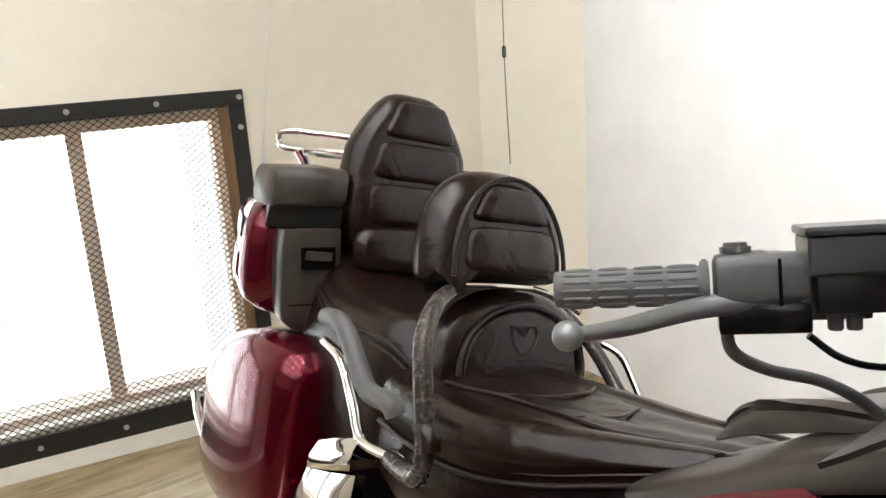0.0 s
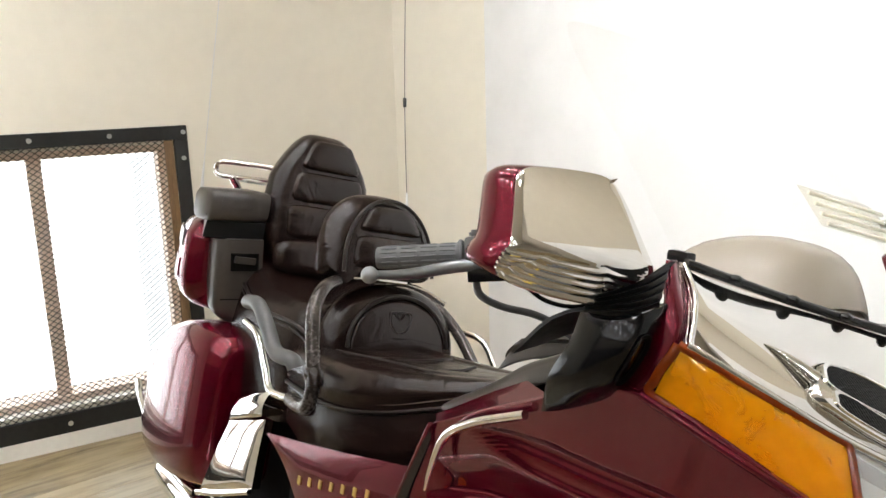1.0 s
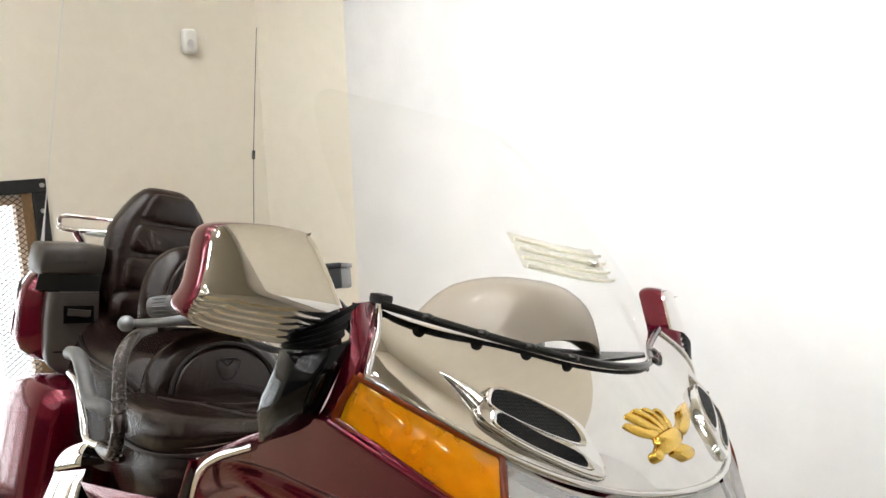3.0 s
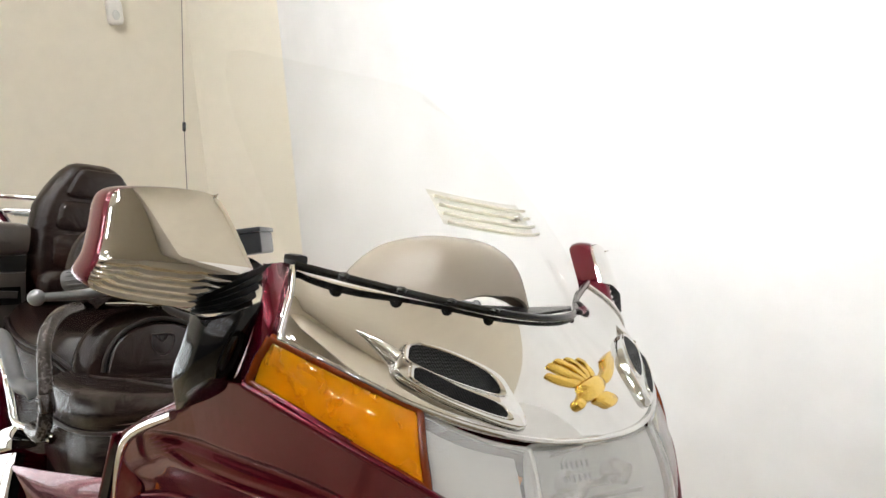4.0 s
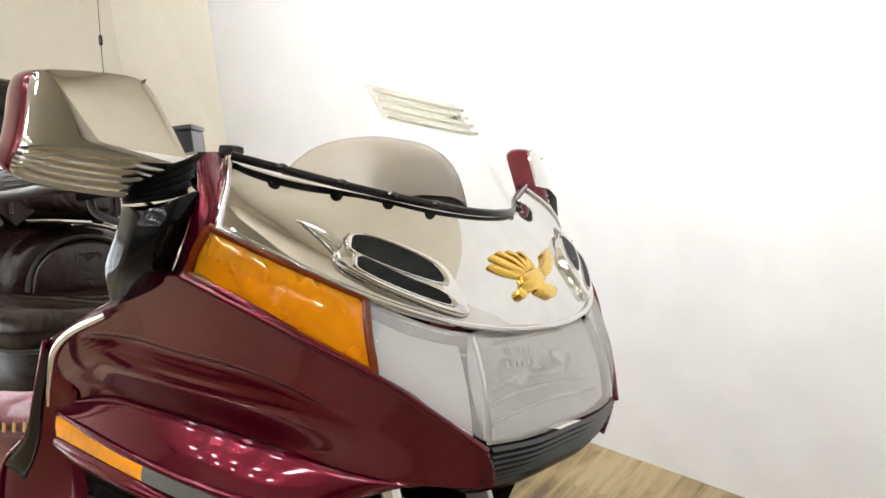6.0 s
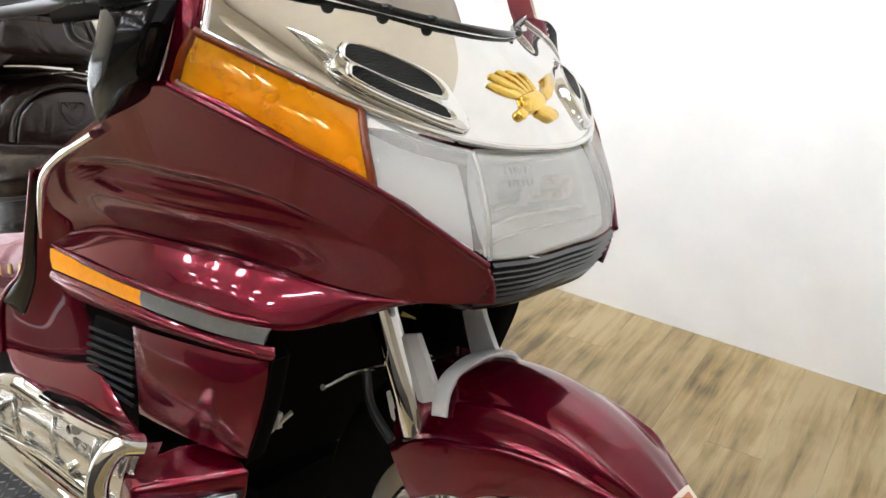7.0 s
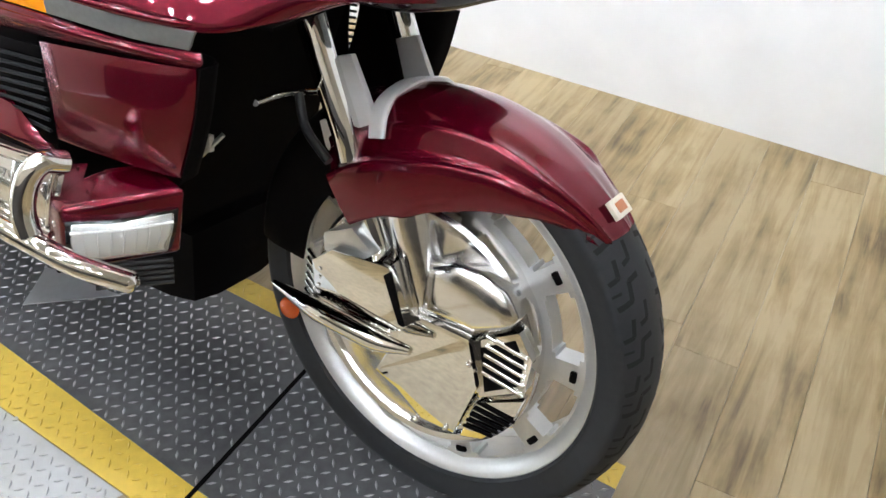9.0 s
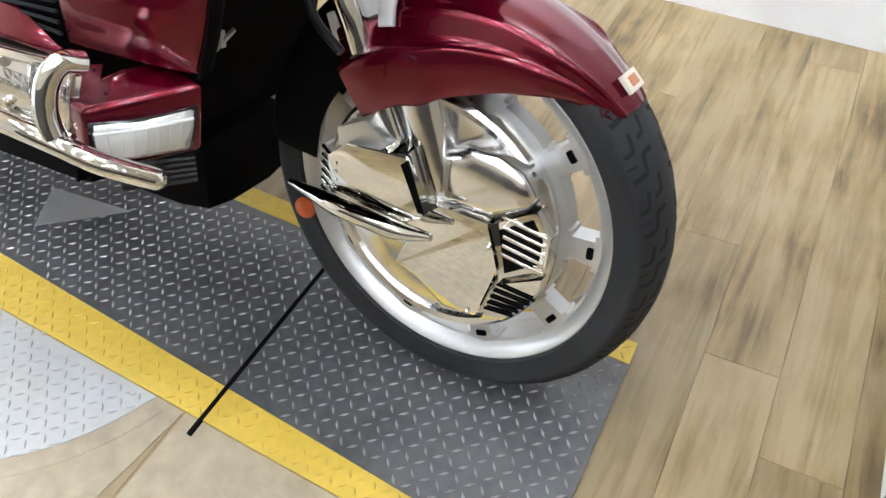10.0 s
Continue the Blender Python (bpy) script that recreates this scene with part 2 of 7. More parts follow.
slat_black = material("slat_black", (0.010, 0.011, 0.012), 0.6, spec=0.15, vary=0.2, scale=40)
duct_black = material("duct_black", (0.004, 0.004, 0.0045), 0.14, spec=0.28, vary=0.2, scale=20, rough_vary=0.06)
brown_plastic = material("brown_plastic", (0.044, 0.036, 0.031), 0.32, spec=0.45, vary=0.12, scale=30, bump=0.25, bump_scale=900, bump_dist=0.0003, rough_vary=0.06)
# near-black for dark parts; also paints in the shade of recesses and hollows
dark = material("dark_parts_and_shade", (0.0025, 0.002, 0.002), 0.7, spec=0.05, vary=0.3, scale=15, bump=0.2, bump_scale=120)
rubber = material("tyre_rubber", (0.020, 0.021, 0.023), 0.60, spec=0.25, vary=0.35, scale=30, bump=0.3, bump_scale=500, bump_dist=0.0006, rough_vary=0.1)
grip_rubber = material("grip_rubber", (0.115, 0.115, 0.115), 0.5, spec=0.4, vary=0.15, scale=60, bump=0.2, bump_scale=900, bump_dist=0.0003)
lever_metal = material("worn_lever", (0.24, 0.25, 0.26), 0.38, 0.7, vary=0.12, scale=60, rough_vary=0.08)
amber = material("amber_lens", (1.0, 0.36, 0.002), 0.12, 0.0, 0.1, spec=0.3, vary=0.12, scale=50, bump=0.4, bump_scale=260, bump_dist=0.0008, emit=0.0)
amber_rim = material("amber_rim", (0.15, 0.022, 0.001), 0.22, 0.0, 0.2, vary=0.2, scale=60)
grey_reflector = material("grey_reflector", (0.16, 0.17, 0.17), 0.30, 0.1, 0.3, vary=0.15, scale=60, bump=0.3, bump_scale=500, bump_dist=0.0004)
frosted = material("fluted_lens", (0.96, 0.96, 0.95), 0.22, clear=0.6, ior=1.3, bump=0.2, bump_scale=30, bump_dist=0.002)
amber_bowl = material("amber_bowl", (1.0, 0.88, 0.48), 0.25, 0.25, 0.2, vary=0.1, scale=30)
lamp_mirror = material("lamp_mirror", (0.94, 0.94, 0.93), 0.16, 0.75, rough_vary=0.05, scale=30)
reflector = material("lamp_reflector", (0.95, 0.95, 0.94), 0.20, 0.15, rough_vary=0.08, scale=30)
gold = material("gold_plate", (0.78, 0.52, 0.11), 0.24, 1.0, vary=0.15, scale=120, bump=0.6, bump_scale=260, bump_dist=0.0012)
gold_paint = material("gold_decal", (0.55, 0.38, 0.10), 0.4, 0.4, vary=0.1, scale=80)
badge_white = material("badge_enamel", (0.66, 0.62, 0.52), 0.35, 0.0, 0.3, vary=0.1, scale=90)
badge_red = material("badge_red", (0.40, 0.14, 0.05), 0.35, 0.0, 0.3, vary=0.1, scale=90)


def clear_sheet():
    """Thin clear plastic: see-through, with a gloss that grows at a slant."""
    m = bpy.data.materials.new("windscreen_plastic")
    m.use_nodes = True
    nt = m.node_tree
    nt.nodes.clear()
    out = nt.nodes.new("ShaderNodeOutputMaterial")
    mix = nt.nodes.new("ShaderNodeMixShader")
    see = nt.nodes.new("ShaderNodeBsdfTransparent")
    see.inputs["Color"].default_value = (0.99, 0.99, 0.985, 1)
    gloss = nt.nodes.new("ShaderNodeBsdfGlossy")
    gloss.inputs["Roughness"].default_value = 0.03
    face = nt.nodes.new("ShaderNodeLayerWeight")
    power = nt.nodes.new("ShaderNodeMath")
    power.operation = "POWER"
    power.inputs[1].default_value = 5.0
    nt.links.new(face.outputs["Facing"], power.inputs[0])
    weak = nt.nodes.new("ShaderNodeMath")
    weak.operation = "MULTIPLY"
    weak.inputs[1].default_value = 0.12
    nt.links.new(power.outputs[0], weak.inputs[0])
    nt.links.new(weak.outputs[0], mix.inputs[0])
    nt.links.new(see.outputs[0], mix.inputs[1])
    nt.links.new(gloss.outputs[0], mix.inputs[2])
    nt.links.new(mix.outputs[0], out.inputs["Surface"])
    return m


screen = clear_sheet()


def lens_sheet(name, tint, cloud, low, high):
    """Moulded lamp plastic: see-through, a little milky, glossy."""
    m = bpy.data.materials.new(name)
    m.use_nodes = True
    nt = m.node_tree
    nt.nodes.clear()
    out, see, milk, gloss = (nt.nodes.new(k) for k in ("ShaderNodeOutputMaterial", "ShaderNodeBsdfTransparent", "ShaderNodeBsdfDiffuse", "ShaderNodeBsdfGlossy"))
    see.inputs["Color"].default_value = (*tint, 1)
    milk.inputs["Color"].default_value = (*cloud, 1)
    gloss.inputs["Roughness"].default_value = 0.05
    dirt = nt.nodes.new("ShaderNodeTexNoise")
    dirt.inputs["Scale"].default_value = 5
    dirt.inputs["Detail"].default_value = 4
    amount = nt.nodes.new("ShaderNodeMapRange")
    amount.inputs["From Min"].default_value, amount.inputs["From Max"].default_value = 0.35, 0.7
    amount.inputs["To Min"].default_value, amount.inputs["To Max"].default_value = low, high
    nt.links.new(dirt.outputs["Fac"], amount.inputs["Value"])
    body, skin = nt.nodes.new("ShaderNodeMixShader"), nt.nodes.new("ShaderNodeMixShader")
    slant = nt.nodes.new("ShaderNodeLayerWeight")
    steep = nt.nodes.new("ShaderNodeMath")
    steep.operation = "POWER"
    steep.inputs[1].default_value = 4.0
    nt.links.new(slant.outputs["Facing"], steep.inputs[0])
    face = nt.nodes.new("ShaderNodeMath")
    face.operation = "MULTIPLY_ADD"
    face.inputs[1].default_value, face.inputs[2].default_value = 0.6, 0.045
    nt.links.new(steep.outputs[0], face.inputs[0])
    nt.links.new(amount.outputs[0], body.inputs[0])
    nt.links.new(see.outputs[0], body.inputs[1])
    nt.links.new(milk.outputs[0], body.inputs[2])
    nt.links.new(face.outputs[0], skin.inputs[0])
    nt.links.new(body.outputs[0], skin.inputs[1])
    nt.links.new(gloss.outputs[0], skin.inputs[2])
    nt.links.new(skin.outputs[0], out.inputs["Surface"])
    return m


lens_clear = lens_sheet("lens_plastic", (0.97, 0.97, 0.965), (0.95, 0.95, 0.94), 0.24, 0.24)
amber_clear = lens_sheet("amber_plastic", (1.0, 0.71, 0.05), (1.0, 0.50, 0.009), 0.28, 0.36)
vent_plastic = material("yellowed_plastic", (0.90, 0.86, 0.72), 0.25, vary=0.1, scale=40)
vent_clear = lens_sheet("vent_sheet", (0.99, 0.98, 0.93), (0.95, 0.92, 0.80), 0.05, 0.12)
# dark plastic lightened: haze and reflection of the screen are in the colour
hood_plastic = material("dash_plastic_hazed", (0.36, 0.31, 0.26), 0.25, vary=0.04, scale=6, rough_vary=0.03)
orange = material("orange_reflector", (0.45, 0.075, 0.012), 0.25, 0.0, 0.4, vary=0.1, scale=60)


def mesh_material():
    """Black plastic mesh: a honeycomb of holes as relief."""
    m = material("black_mesh", (0.004, 0.004, 0.004), 0.55, spec=0.12)
    nt = m.node_tree
    tc = nt.nodes.new("ShaderNodeTexCoord")
    vo = nt.nodes.new("ShaderNodeTexVoronoi")
    vo.inputs["Scale"].default_value = 330
    vo.inputs["Randomness"].default_value = 0.15
    nt.links.new(tc.outputs["Object"], vo.inputs["Vector"])
    bn = nt.nodes.new("ShaderNodeBump")
    bn.inputs["Distance"].default_value = 0.002
    nt.links.new(vo.outputs["Distance"], bn.inputs["Height"])
    nt.links.new(bn.outputs[0], nt.nodes["Principled BSDF"].inputs["Normal"])
    return m


mesh_black = mesh_material()
groove_black = material("tread_groove_shade", (0.002, 0.002, 0.002), 0.9, vary=0.2, scale=40)
satin_white = material("white_enamel", (0.66, 0.65, 0.64), 0.35, 0.0, 0.2, vary=0.05, scale=30, bump=0.1, bump_scale=300)
satin_chrome = material("polished_alloy", (0.80, 0.80, 0.80), 0.17, 1.0, vary=0.05, scale=30, bump=0.15, bump_scale=60, bump_dist=0.001, rough_vary=0.06)
mirror_glass = material("mirror_glass", (0.9, 0.9, 0.9), 0.01, 1.0)
plastic_grey = material("grey_plastic", (0.095, 0.095, 0.095), 0.42, vary=0.15, scale=40, bump=0.2, bump_scale=600, bump_dist=0.0004, rough_vary=0.08)
gloss_grey = material("grey_gloss", (0.030, 0.033, 0.038), 0.28, 0.2, 0.4, vary=0.1, scale=30)
tail_red = material("tail_lens", (0.22, 0.008, 0.012), 0.12, 0.0, 0.8, vary=0.1, scale=60)
satin_dark = material("dark_wire", (0.05, 0.05, 0.05), 0.4, 0.5)
worn_chrome = material("worn_rail", (0.055, 0.045, 0.040), 0.25, 0.4, vary=0.4, scale=60, bump=0.15, bump_scale=150, bump_dist=0.001, rough_vary=0.08)
mesh_brown = material("perforated_brown", (0.040, 0.033, 0.029), 0.45, vary=0.3, scale=200, bump=0.8, bump_scale=450, bump_dist=0.0015)
wall_paint = material("cream_wall", (0.72, 0.665, 0.555), 0.75, vary=0.04, scale=6, bump=0.12, bump_scale=160, bump_dist=0.0015)
wall_white = material("white_wall", (0.70, 0.69, 0.675), 0.6, vary=0.10, scale=1.8, bump=0.10, bump_scale=140, bump_dist=0.0015)
wall_tan = material("tan_wall", (0.50, 0.445, 0.355), 0.75, vary=0.04, scale=5, bump=0.12, bump_scale=160, bump_dist=0.0015)
ceiling_paint = material("ceiling_paint", (0.70, 0.655, 0.56), 0.8, vary=0.03, scale=5, bump=0.1, bump_scale=120)
base_trim = material("trim_paint", (0.78, 0.75, 0.68), 0.5, vary=0.06, scale=15, bump=0.1, bump_scale=60)
timber = material("window_timber", (0.74, 0.58, 0.46), 0.5, vary=0.2, scale=14, bump=0.3, bump_scale=60, stretch=(4, 4, 0.4))
timber_dark = material("weathered_timber", (0.15, 0.085, 0.035), 0.6, vary=0.5, scale=20, bump=0.5, bump_scale=80, stretch=(4, 4, 0.5))
guard_black = material("black_steel", (0.016, 0.016, 0.015), 0.5, 0.3, vary=0.3, scale=20, bump=0.2, bump_scale=150)
bolt_steel = material("zinc_bolt", (0.5, 0.5, 0.48), 0.35, 0.9, vary=0.15, scale=80)
pane_glass = material("pane_glass", (0.97, 0.98, 0.98), 0.0, clear=1.0, ior=1.1)
white_plastic = material("white_plastic", (0.74, 0.72, 0.68), 0.4, vary=0.03, scale=40)
sensor_lens = material("milky_lens", (0.62, 0.62, 0.60), 0.25, vary=0.05, scale=90)
# for walls out of view: the room's dimness is put into these two colours
dimmed_room_paint = material("dimmed_room_paint", (0.36, 0.315, 0.25), 0.75, vary=0.05, scale=5, bump=0.12, bump_scale=160, bump_dist=0.0015)
room_dark = material("darkened_south_wall", (0.055, 0.048, 0.042), 0.6, vary=0.15, scale=5, bump=0.12, bump_scale=160, bump_dist=0.0015)
board_gap = material("board_gap", (0.13, 0.10, 0.06), 0.8, vary=0.3, scale=20)
daylight = material("daylight", (0.93, 0.97, 1.0), 1.0, emit=DAY)
bulb_glow = material("bulb_glow", (0.96, 0.98, 1.0), 1.0, emit=BULB)
flat_glow = material("flat_glow", (0.96, 0.98, 1.0), 1.0, emit=BULB * 0.060)


def plank_material():
    """Light oak boards: streaks along the board, a tone of its own for each, knots."""
    m = bpy.data.materials.new("oak_plank")
    m.use_nodes = True
    nt = m.node_tree
    b = nt.nodes["Principled BSDF"]
    info = nt.nodes.new("ShaderNodeObjectInfo")
    tc = nt.nodes.new("ShaderNodeTexCoord")
    off = nt.nodes.new("ShaderNodeVectorMath")
    off.operation = "MULTIPLY_ADD"
    off.inputs[1].default_value = (7, 23, 3)
    nt.links.new(info.outputs["Random"], off.inputs[0])
    nt.links.new(tc.outputs["Object"], off.inputs[2])
    mp = nt.nodes.new("ShaderNodeMapping")
    mp.inputs["Scale"].default_value = (11, 1.0, 1)
    nt.links.new(off.outputs[0], mp.inputs["Vector"])
    streak = nt.nodes.new("ShaderNodeTexNoise")
    streak.inputs["Scale"].default_value = 3.2
    streak.inputs["Detail"].default_value = 8
    streak.inputs["Roughness"].default_value = 0.62
    streak.inputs["Distortion"].default_value = 0.5
    nt.links.new(mp.outputs[0], streak.inputs["Vector"])
    blot = nt.nodes.new("ShaderNodeTexNoise")
    blot.inputs["Scale"].default_value = 5.0
    blot.inputs["Detail"].default_value = 4
    nt.links.new(off.outputs[0], blot.inputs["Vector"])
    ramp = nt.nodes.new("ShaderNodeValToRGB")
    e = ramp.color_ramp.elements
    e[0].position, e[0].color = 0.360, (0.070, 0.046, 0.020, 1)
    e[1].position, e[1].color = 0.60, (0.285, 0.222, 0.128, 1)
    mid = e.new(0.47)
    mid.color = (0.195, 0.142, 0.068, 1)
    add = nt.nodes.new("ShaderNodeMath")
    add.operation = "MULTIPLY_ADD"
    add.inputs[1].default_value = 0.45
    nt.links.new(blot.outputs["Fac"], add.inputs[0])
    sc = nt.nodes.new("ShaderNodeMath")
    sc.operation = "MULTIPLY"
    sc.inputs[1].default_value = 0.60
    nt.links.new(streak.outputs["Fac"], sc.inputs[0])
    nt.links.new(sc.outputs[0], add.inputs[2])
    nt.links.new(add.outputs[0], ramp.inputs["Fac"])
    hsv = nt.nodes.new("ShaderNodeHueSaturation")
    rng_ = nt.nodes.new("ShaderNodeMapRange")
    rng_.inputs["To Min"].default_value, rng_.inputs["To Max"].default_value = 0.86, 1.14
    nt.links.new(info.outputs["Random"], rng_.inputs["Value"])
    nt.links.new(rng_.outputs[0], hsv.inputs["Value"])
    hsv.inputs["Saturation"].default_value = 1.05
    nt.links.new(ramp.outputs["Color"], hsv.inputs["Color"])
    nt.links.new(hsv.outputs["Color"], b.inputs["Base Color"])
    b.inputs["Roughness"].default_value = 0.34
    bump = nt.nodes.new("ShaderNodeBump")
    bump.inputs["Strength"].default_value = 0.25
    bump.inputs["Distance"].default_value = 0.0015
    nt.links.new(streak.outputs["Fac"], bump.inputs["Height"])
    nt.links.new(bump.outputs[0], b.inputs["Normal"])
    return m


plank = plank_material()
plate_black = material("worn_black_plate", (0.125, 0.125, 0.128), 0.40, 0.5, vary=0.35, scale=16, bump=0.2, bump_scale=300, rough_vary=0.12)
plate_silver = material("silver_plate", (0.50, 0.51, 0.52), 0.40, 0.75, vary=0.1, scale=20, bump=0.15, bump_scale=300, rough_vary=0.1)
stripe_yellow = material("yellow_paint", (0.60, 0.42, 0.055), 0.45, vary=0.12, scale=25, bump=0.2, bump_scale=300, rough_vary=0.1)
slate = material("tan_slate", (0.36, 0.30, 0.21), 0.45, vary=0.3, scale=9, bump=0.3, bump_scale=50, bump_dist=0.002)
plate_tread = material("worn_tread", (0.36, 0.36, 0.365), 0.36, 0.7, vary=0.4, scale=14, rough_vary=0.1)

# ---- the room ----
def line_wall(name, a, b, height, thick, mtl, z0=0.0):
    """A wall from a to b, its thickness on the left of that way."""
    a, b = Vector((*a, 0)), Vector((*b, 0))
    d = (b - a).normalized()
    n = Vector((-d.y, d.x, 0)) * thick
    bm = bmesh.new()
    ring = [a, b, b + n, a + n]
    lo = [bm.verts.new((v.x, v.y, z0)) for v in ring]
    hi = [bm.verts.new((v.x, v.y, z0 + height)) for v in ring]
    bm.faces.new(lo[::-1])
    bm.faces.new(hi)
    for i in range(4):
        j = (i + 1) % 4
        bm.faces.new([lo[i], lo[j], hi[j], hi[i]])
    return tagged(part(name, bm, mtl), kind="structure")


WALL_A = lambda y: -2.7466 + 0.1516 * y  # the window wall's face
CEIL = 3.0
WIN_LO, WIN_HI, WIN_Y0, WIN_Y1 = 0.15, 1.075, -1.85, 0.345  # the window's opening

wall_bits = [
    ((WALL_A(-3.6), -3.6), (WALL_A(WIN_Y0), WIN_Y0), 0, CEIL),
    ((WALL_A(WIN_Y0), WIN_Y0), (WALL_A(WIN_Y1), WIN_Y1), 0, WIN_LO),
    ((WALL_A(WIN_Y0), WIN_Y0), (WALL_A(WIN_Y1), WIN_Y1), WIN_HI, CEIL),
    ((WALL_A(WIN_Y1), WIN_Y1), (-2.554, 1.267), 0, CEIL),
]
bm = bmesh.new()
for a, b, z0, z1 in wall_bits:
    a, b = Vector((*a, 0)), Vector((*b, 0))
    n = Vector((-1, 0.1516, 0)).normalized() * 0.16
    ring = [a, b, b + n, a + n]
    lo = [bm.verts.new((v.x, v.y, z0)) for v in ring]
    hi = [bm.verts.new((v.x, v.y, z1)) for v in ring]
    bm.faces.new(lo[::-1])
    bm.faces.new(hi)
    for i in range(4):
        j = (i + 1) % 4
        bm.faces.new([lo[i], lo[j], hi[j], hi[i]])
tagged(part("wall_west", bm, wall_paint), kind="structure")
line_wall("wall_corner", (-2.554, 1.267), (-2.196, 1.453), CEIL, 0.2, wall_paint)
TONE = 1.78  # white below, tan above
line_wall("wall_north", (-2.196, 1.453), (0.625, 1.186), TONE, 0.16, wall_white)
line_wall("wall_north_upper", (-2.196, 1.453), (0.625, 1.186), CEIL - TONE, 0.16, wall_tan, TONE)
line_wall("wall_east", (0.625, 1.186), (0.655, 0.02), TONE, 0.16, wall_white)
line_wall("wall_east_upper", (0.625, 1.186), (0.655, 0.02), CEIL - TONE, 0.16, wall_tan, TONE)
# unseen walls, added and darkened so the motorcycle reflects a dim room
line_wall("wall_return", (0.655, 0.02), (3.6, 0.02), CEIL, 0.16, dimmed_room_paint)
line_wall("wall_far_east", (3.6, 0.02), (3.6, -3.6), CEIL, 0.16, dimmed_room_paint)
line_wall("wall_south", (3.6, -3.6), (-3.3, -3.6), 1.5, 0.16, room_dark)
line_wall("wall_south_upper", (3.6, -3.6), (-3.3, -3.6), CEIL - 1.5, 0.16, dimmed_room_paint, 1.5)
bm = bmesh.new()
bmesh.ops.create_cube(bm, size=1, matrix=Matrix.Translation((0.35, -1.05, CEIL + 0.06)) @ Matrix.Diagonal((6.9, 5.6, 0.12, 1)))
tagged(part("ceiling", bm, ceiling_paint), kind="structure")

# plank floor: boards run across the room
floor = new("floor", None)
tagged(floor, kind="structure", category="floor")
bm = bmesh.new()
bmesh.ops.create_cube(bm, size=1, matrix=Matrix.Translation((0.35, -1.1, -0.062)) @ Matrix.Diagonal((6.9, 5.6, 0.1, 1)))
part("subfloor", bm, board_gap, floor)
rng = random.Random(4)
boards = {}
WIDTH = 0.118
for i in range(int(6.75 / WIDTH)):
    x = -3.05 + i * WIDTH
    y = -3.7 + rng.uniform(-0.8, 0)
    while y < 1.5:
        ln = rng.choice((0.92, 1.22))
        key = ln
        if key not in boards:
            b2 = bmesh.new()
            bmesh.ops.create_cube(b2, size=1, matrix=Matrix.Translation((WIDTH / 2, ln / 2, -0.006)) @ Matrix.Diagonal((WIDTH - 0.0004, ln - 0.0004, 0.012, 1)))
            bmesh.ops.bevel(b2, geom=b2.edges[:], offset=0.0007, segments=1, affect="EDGES")
            me = bpy.data.meshes.new("floorboard")
            b2.to_mesh(me)
            b2.free()
            me.materials.append(plank)
            boards[key] = me
        if y + ln > -3.7:
            o = new("floorboard", boards[key])
            o.location = (x, y, 0.0)
            o.parent = floor
        y += ln

# base trim
for name, a, b in (("baseboard", (WALL_A(-3.55), -3.55), (-2.556, 1.26)),):
    d = (Vector((*b, 0)) - Vector((*a, 0))).normalized()
    n = Vector((d.y, -d.x, 0)) * (0.012 if a[1] < 0 else 0.008)
    ob = line_wall(name, (a[0] + n.x, a[1] + n.y), (b[0] + n.x, b[1] + n.y), 0.085 if a[1] < 0 else 0.012, 0.011, base_trim, 0.001)

# ---- window with its guard ----
U, N = Vector((0.1516, 1, 0)).normalized(), Vector((1, -0.1516, 0)).normalized()
WM = Matrix.Translation((-2.7466, 0, 0)) @ Matrix(((U.x, N.x, 0, 0), (U.y, N.y, 0, 0), (0, 0, 1, 0), (0, 0, 0, 1)))  # (s, out, z)


def wbox(name, lo, hi, mtl, parent, label="", r=0.002):
    return rbox(name, lo, hi, r, mtl, parent, label, WM, 1)


win = tagged(new("window_1"), "wide low window with a timber mullion, blown out by daylight", "window", kind="structure")
wbox("window_frame", (WIN_Y0, -0.15, WIN_LO), (WIN_Y1, -0.05, WIN_LO + 0.03), timber, win)
wbox("window_frame", (WIN_Y0, -0.15, WIN_HI - 0.03), (WIN_Y1, -0.05, WIN_HI), timber, win)
for s in (WIN_Y1 - 0.03, WIN_Y0, -0.120, -0.72, -1.32):
    wbox("mullion", (s, -0.14, WIN_LO), (s + (0.03 if s in (WIN_Y1 - 0.03, WIN_Y0) else 0.048), -0.06, WIN_HI), timber, win)
for a, b in ((WIN_Y1 - 0.03, -0.072), (-0.120, -0.672), (-0.72, -1.272), (-1.32, WIN_Y0 + 0.03)):
    p = wbox("pane", (b, -0.105, WIN_LO + 0.03), (a, -0.100, WIN_HI - 0.03), pane_glass, win, r=0)
    p.visible_shadow = False
wbox("window_sill", (WIN_Y0, -0.05, WIN_LO - 0.03), (WIN_Y1, -0.002, WIN_LO + 0.004), base_trim, win)

guard = tagged(new("window_guard"), "black steel guard of diamond mesh bolted over the window", "window guard")
G0, G1, GL, GH = -1.95, 0.414, 0.060, 1.138
for nm, lo, hi in (("top_bar", (G0, 0.001, GH - 0.05), (G1, 0.013, GH)), ("bottom_bar", (G0, 0.001, GL), (G1, 0.013, GL + 0.075)), ("side_bar", (G1 - 0.05, 0.0015, GL + 0.074), (G1, 0.0125, GH - 0.049)), ("side_bar", (G0, 0.0015, GL + 0.074), (G0 + 0.05, 0.0125, GH - 0.049))):
    wbox(nm, lo, hi, guard_black, guard)
wbox("wood_batten", (G1 - 0.085, 0.0008, GL + 0.075), (G1 - 0.051, 0.010, GH - 0.051), timber_dark, guard, "weathered timber batten beside the mesh")
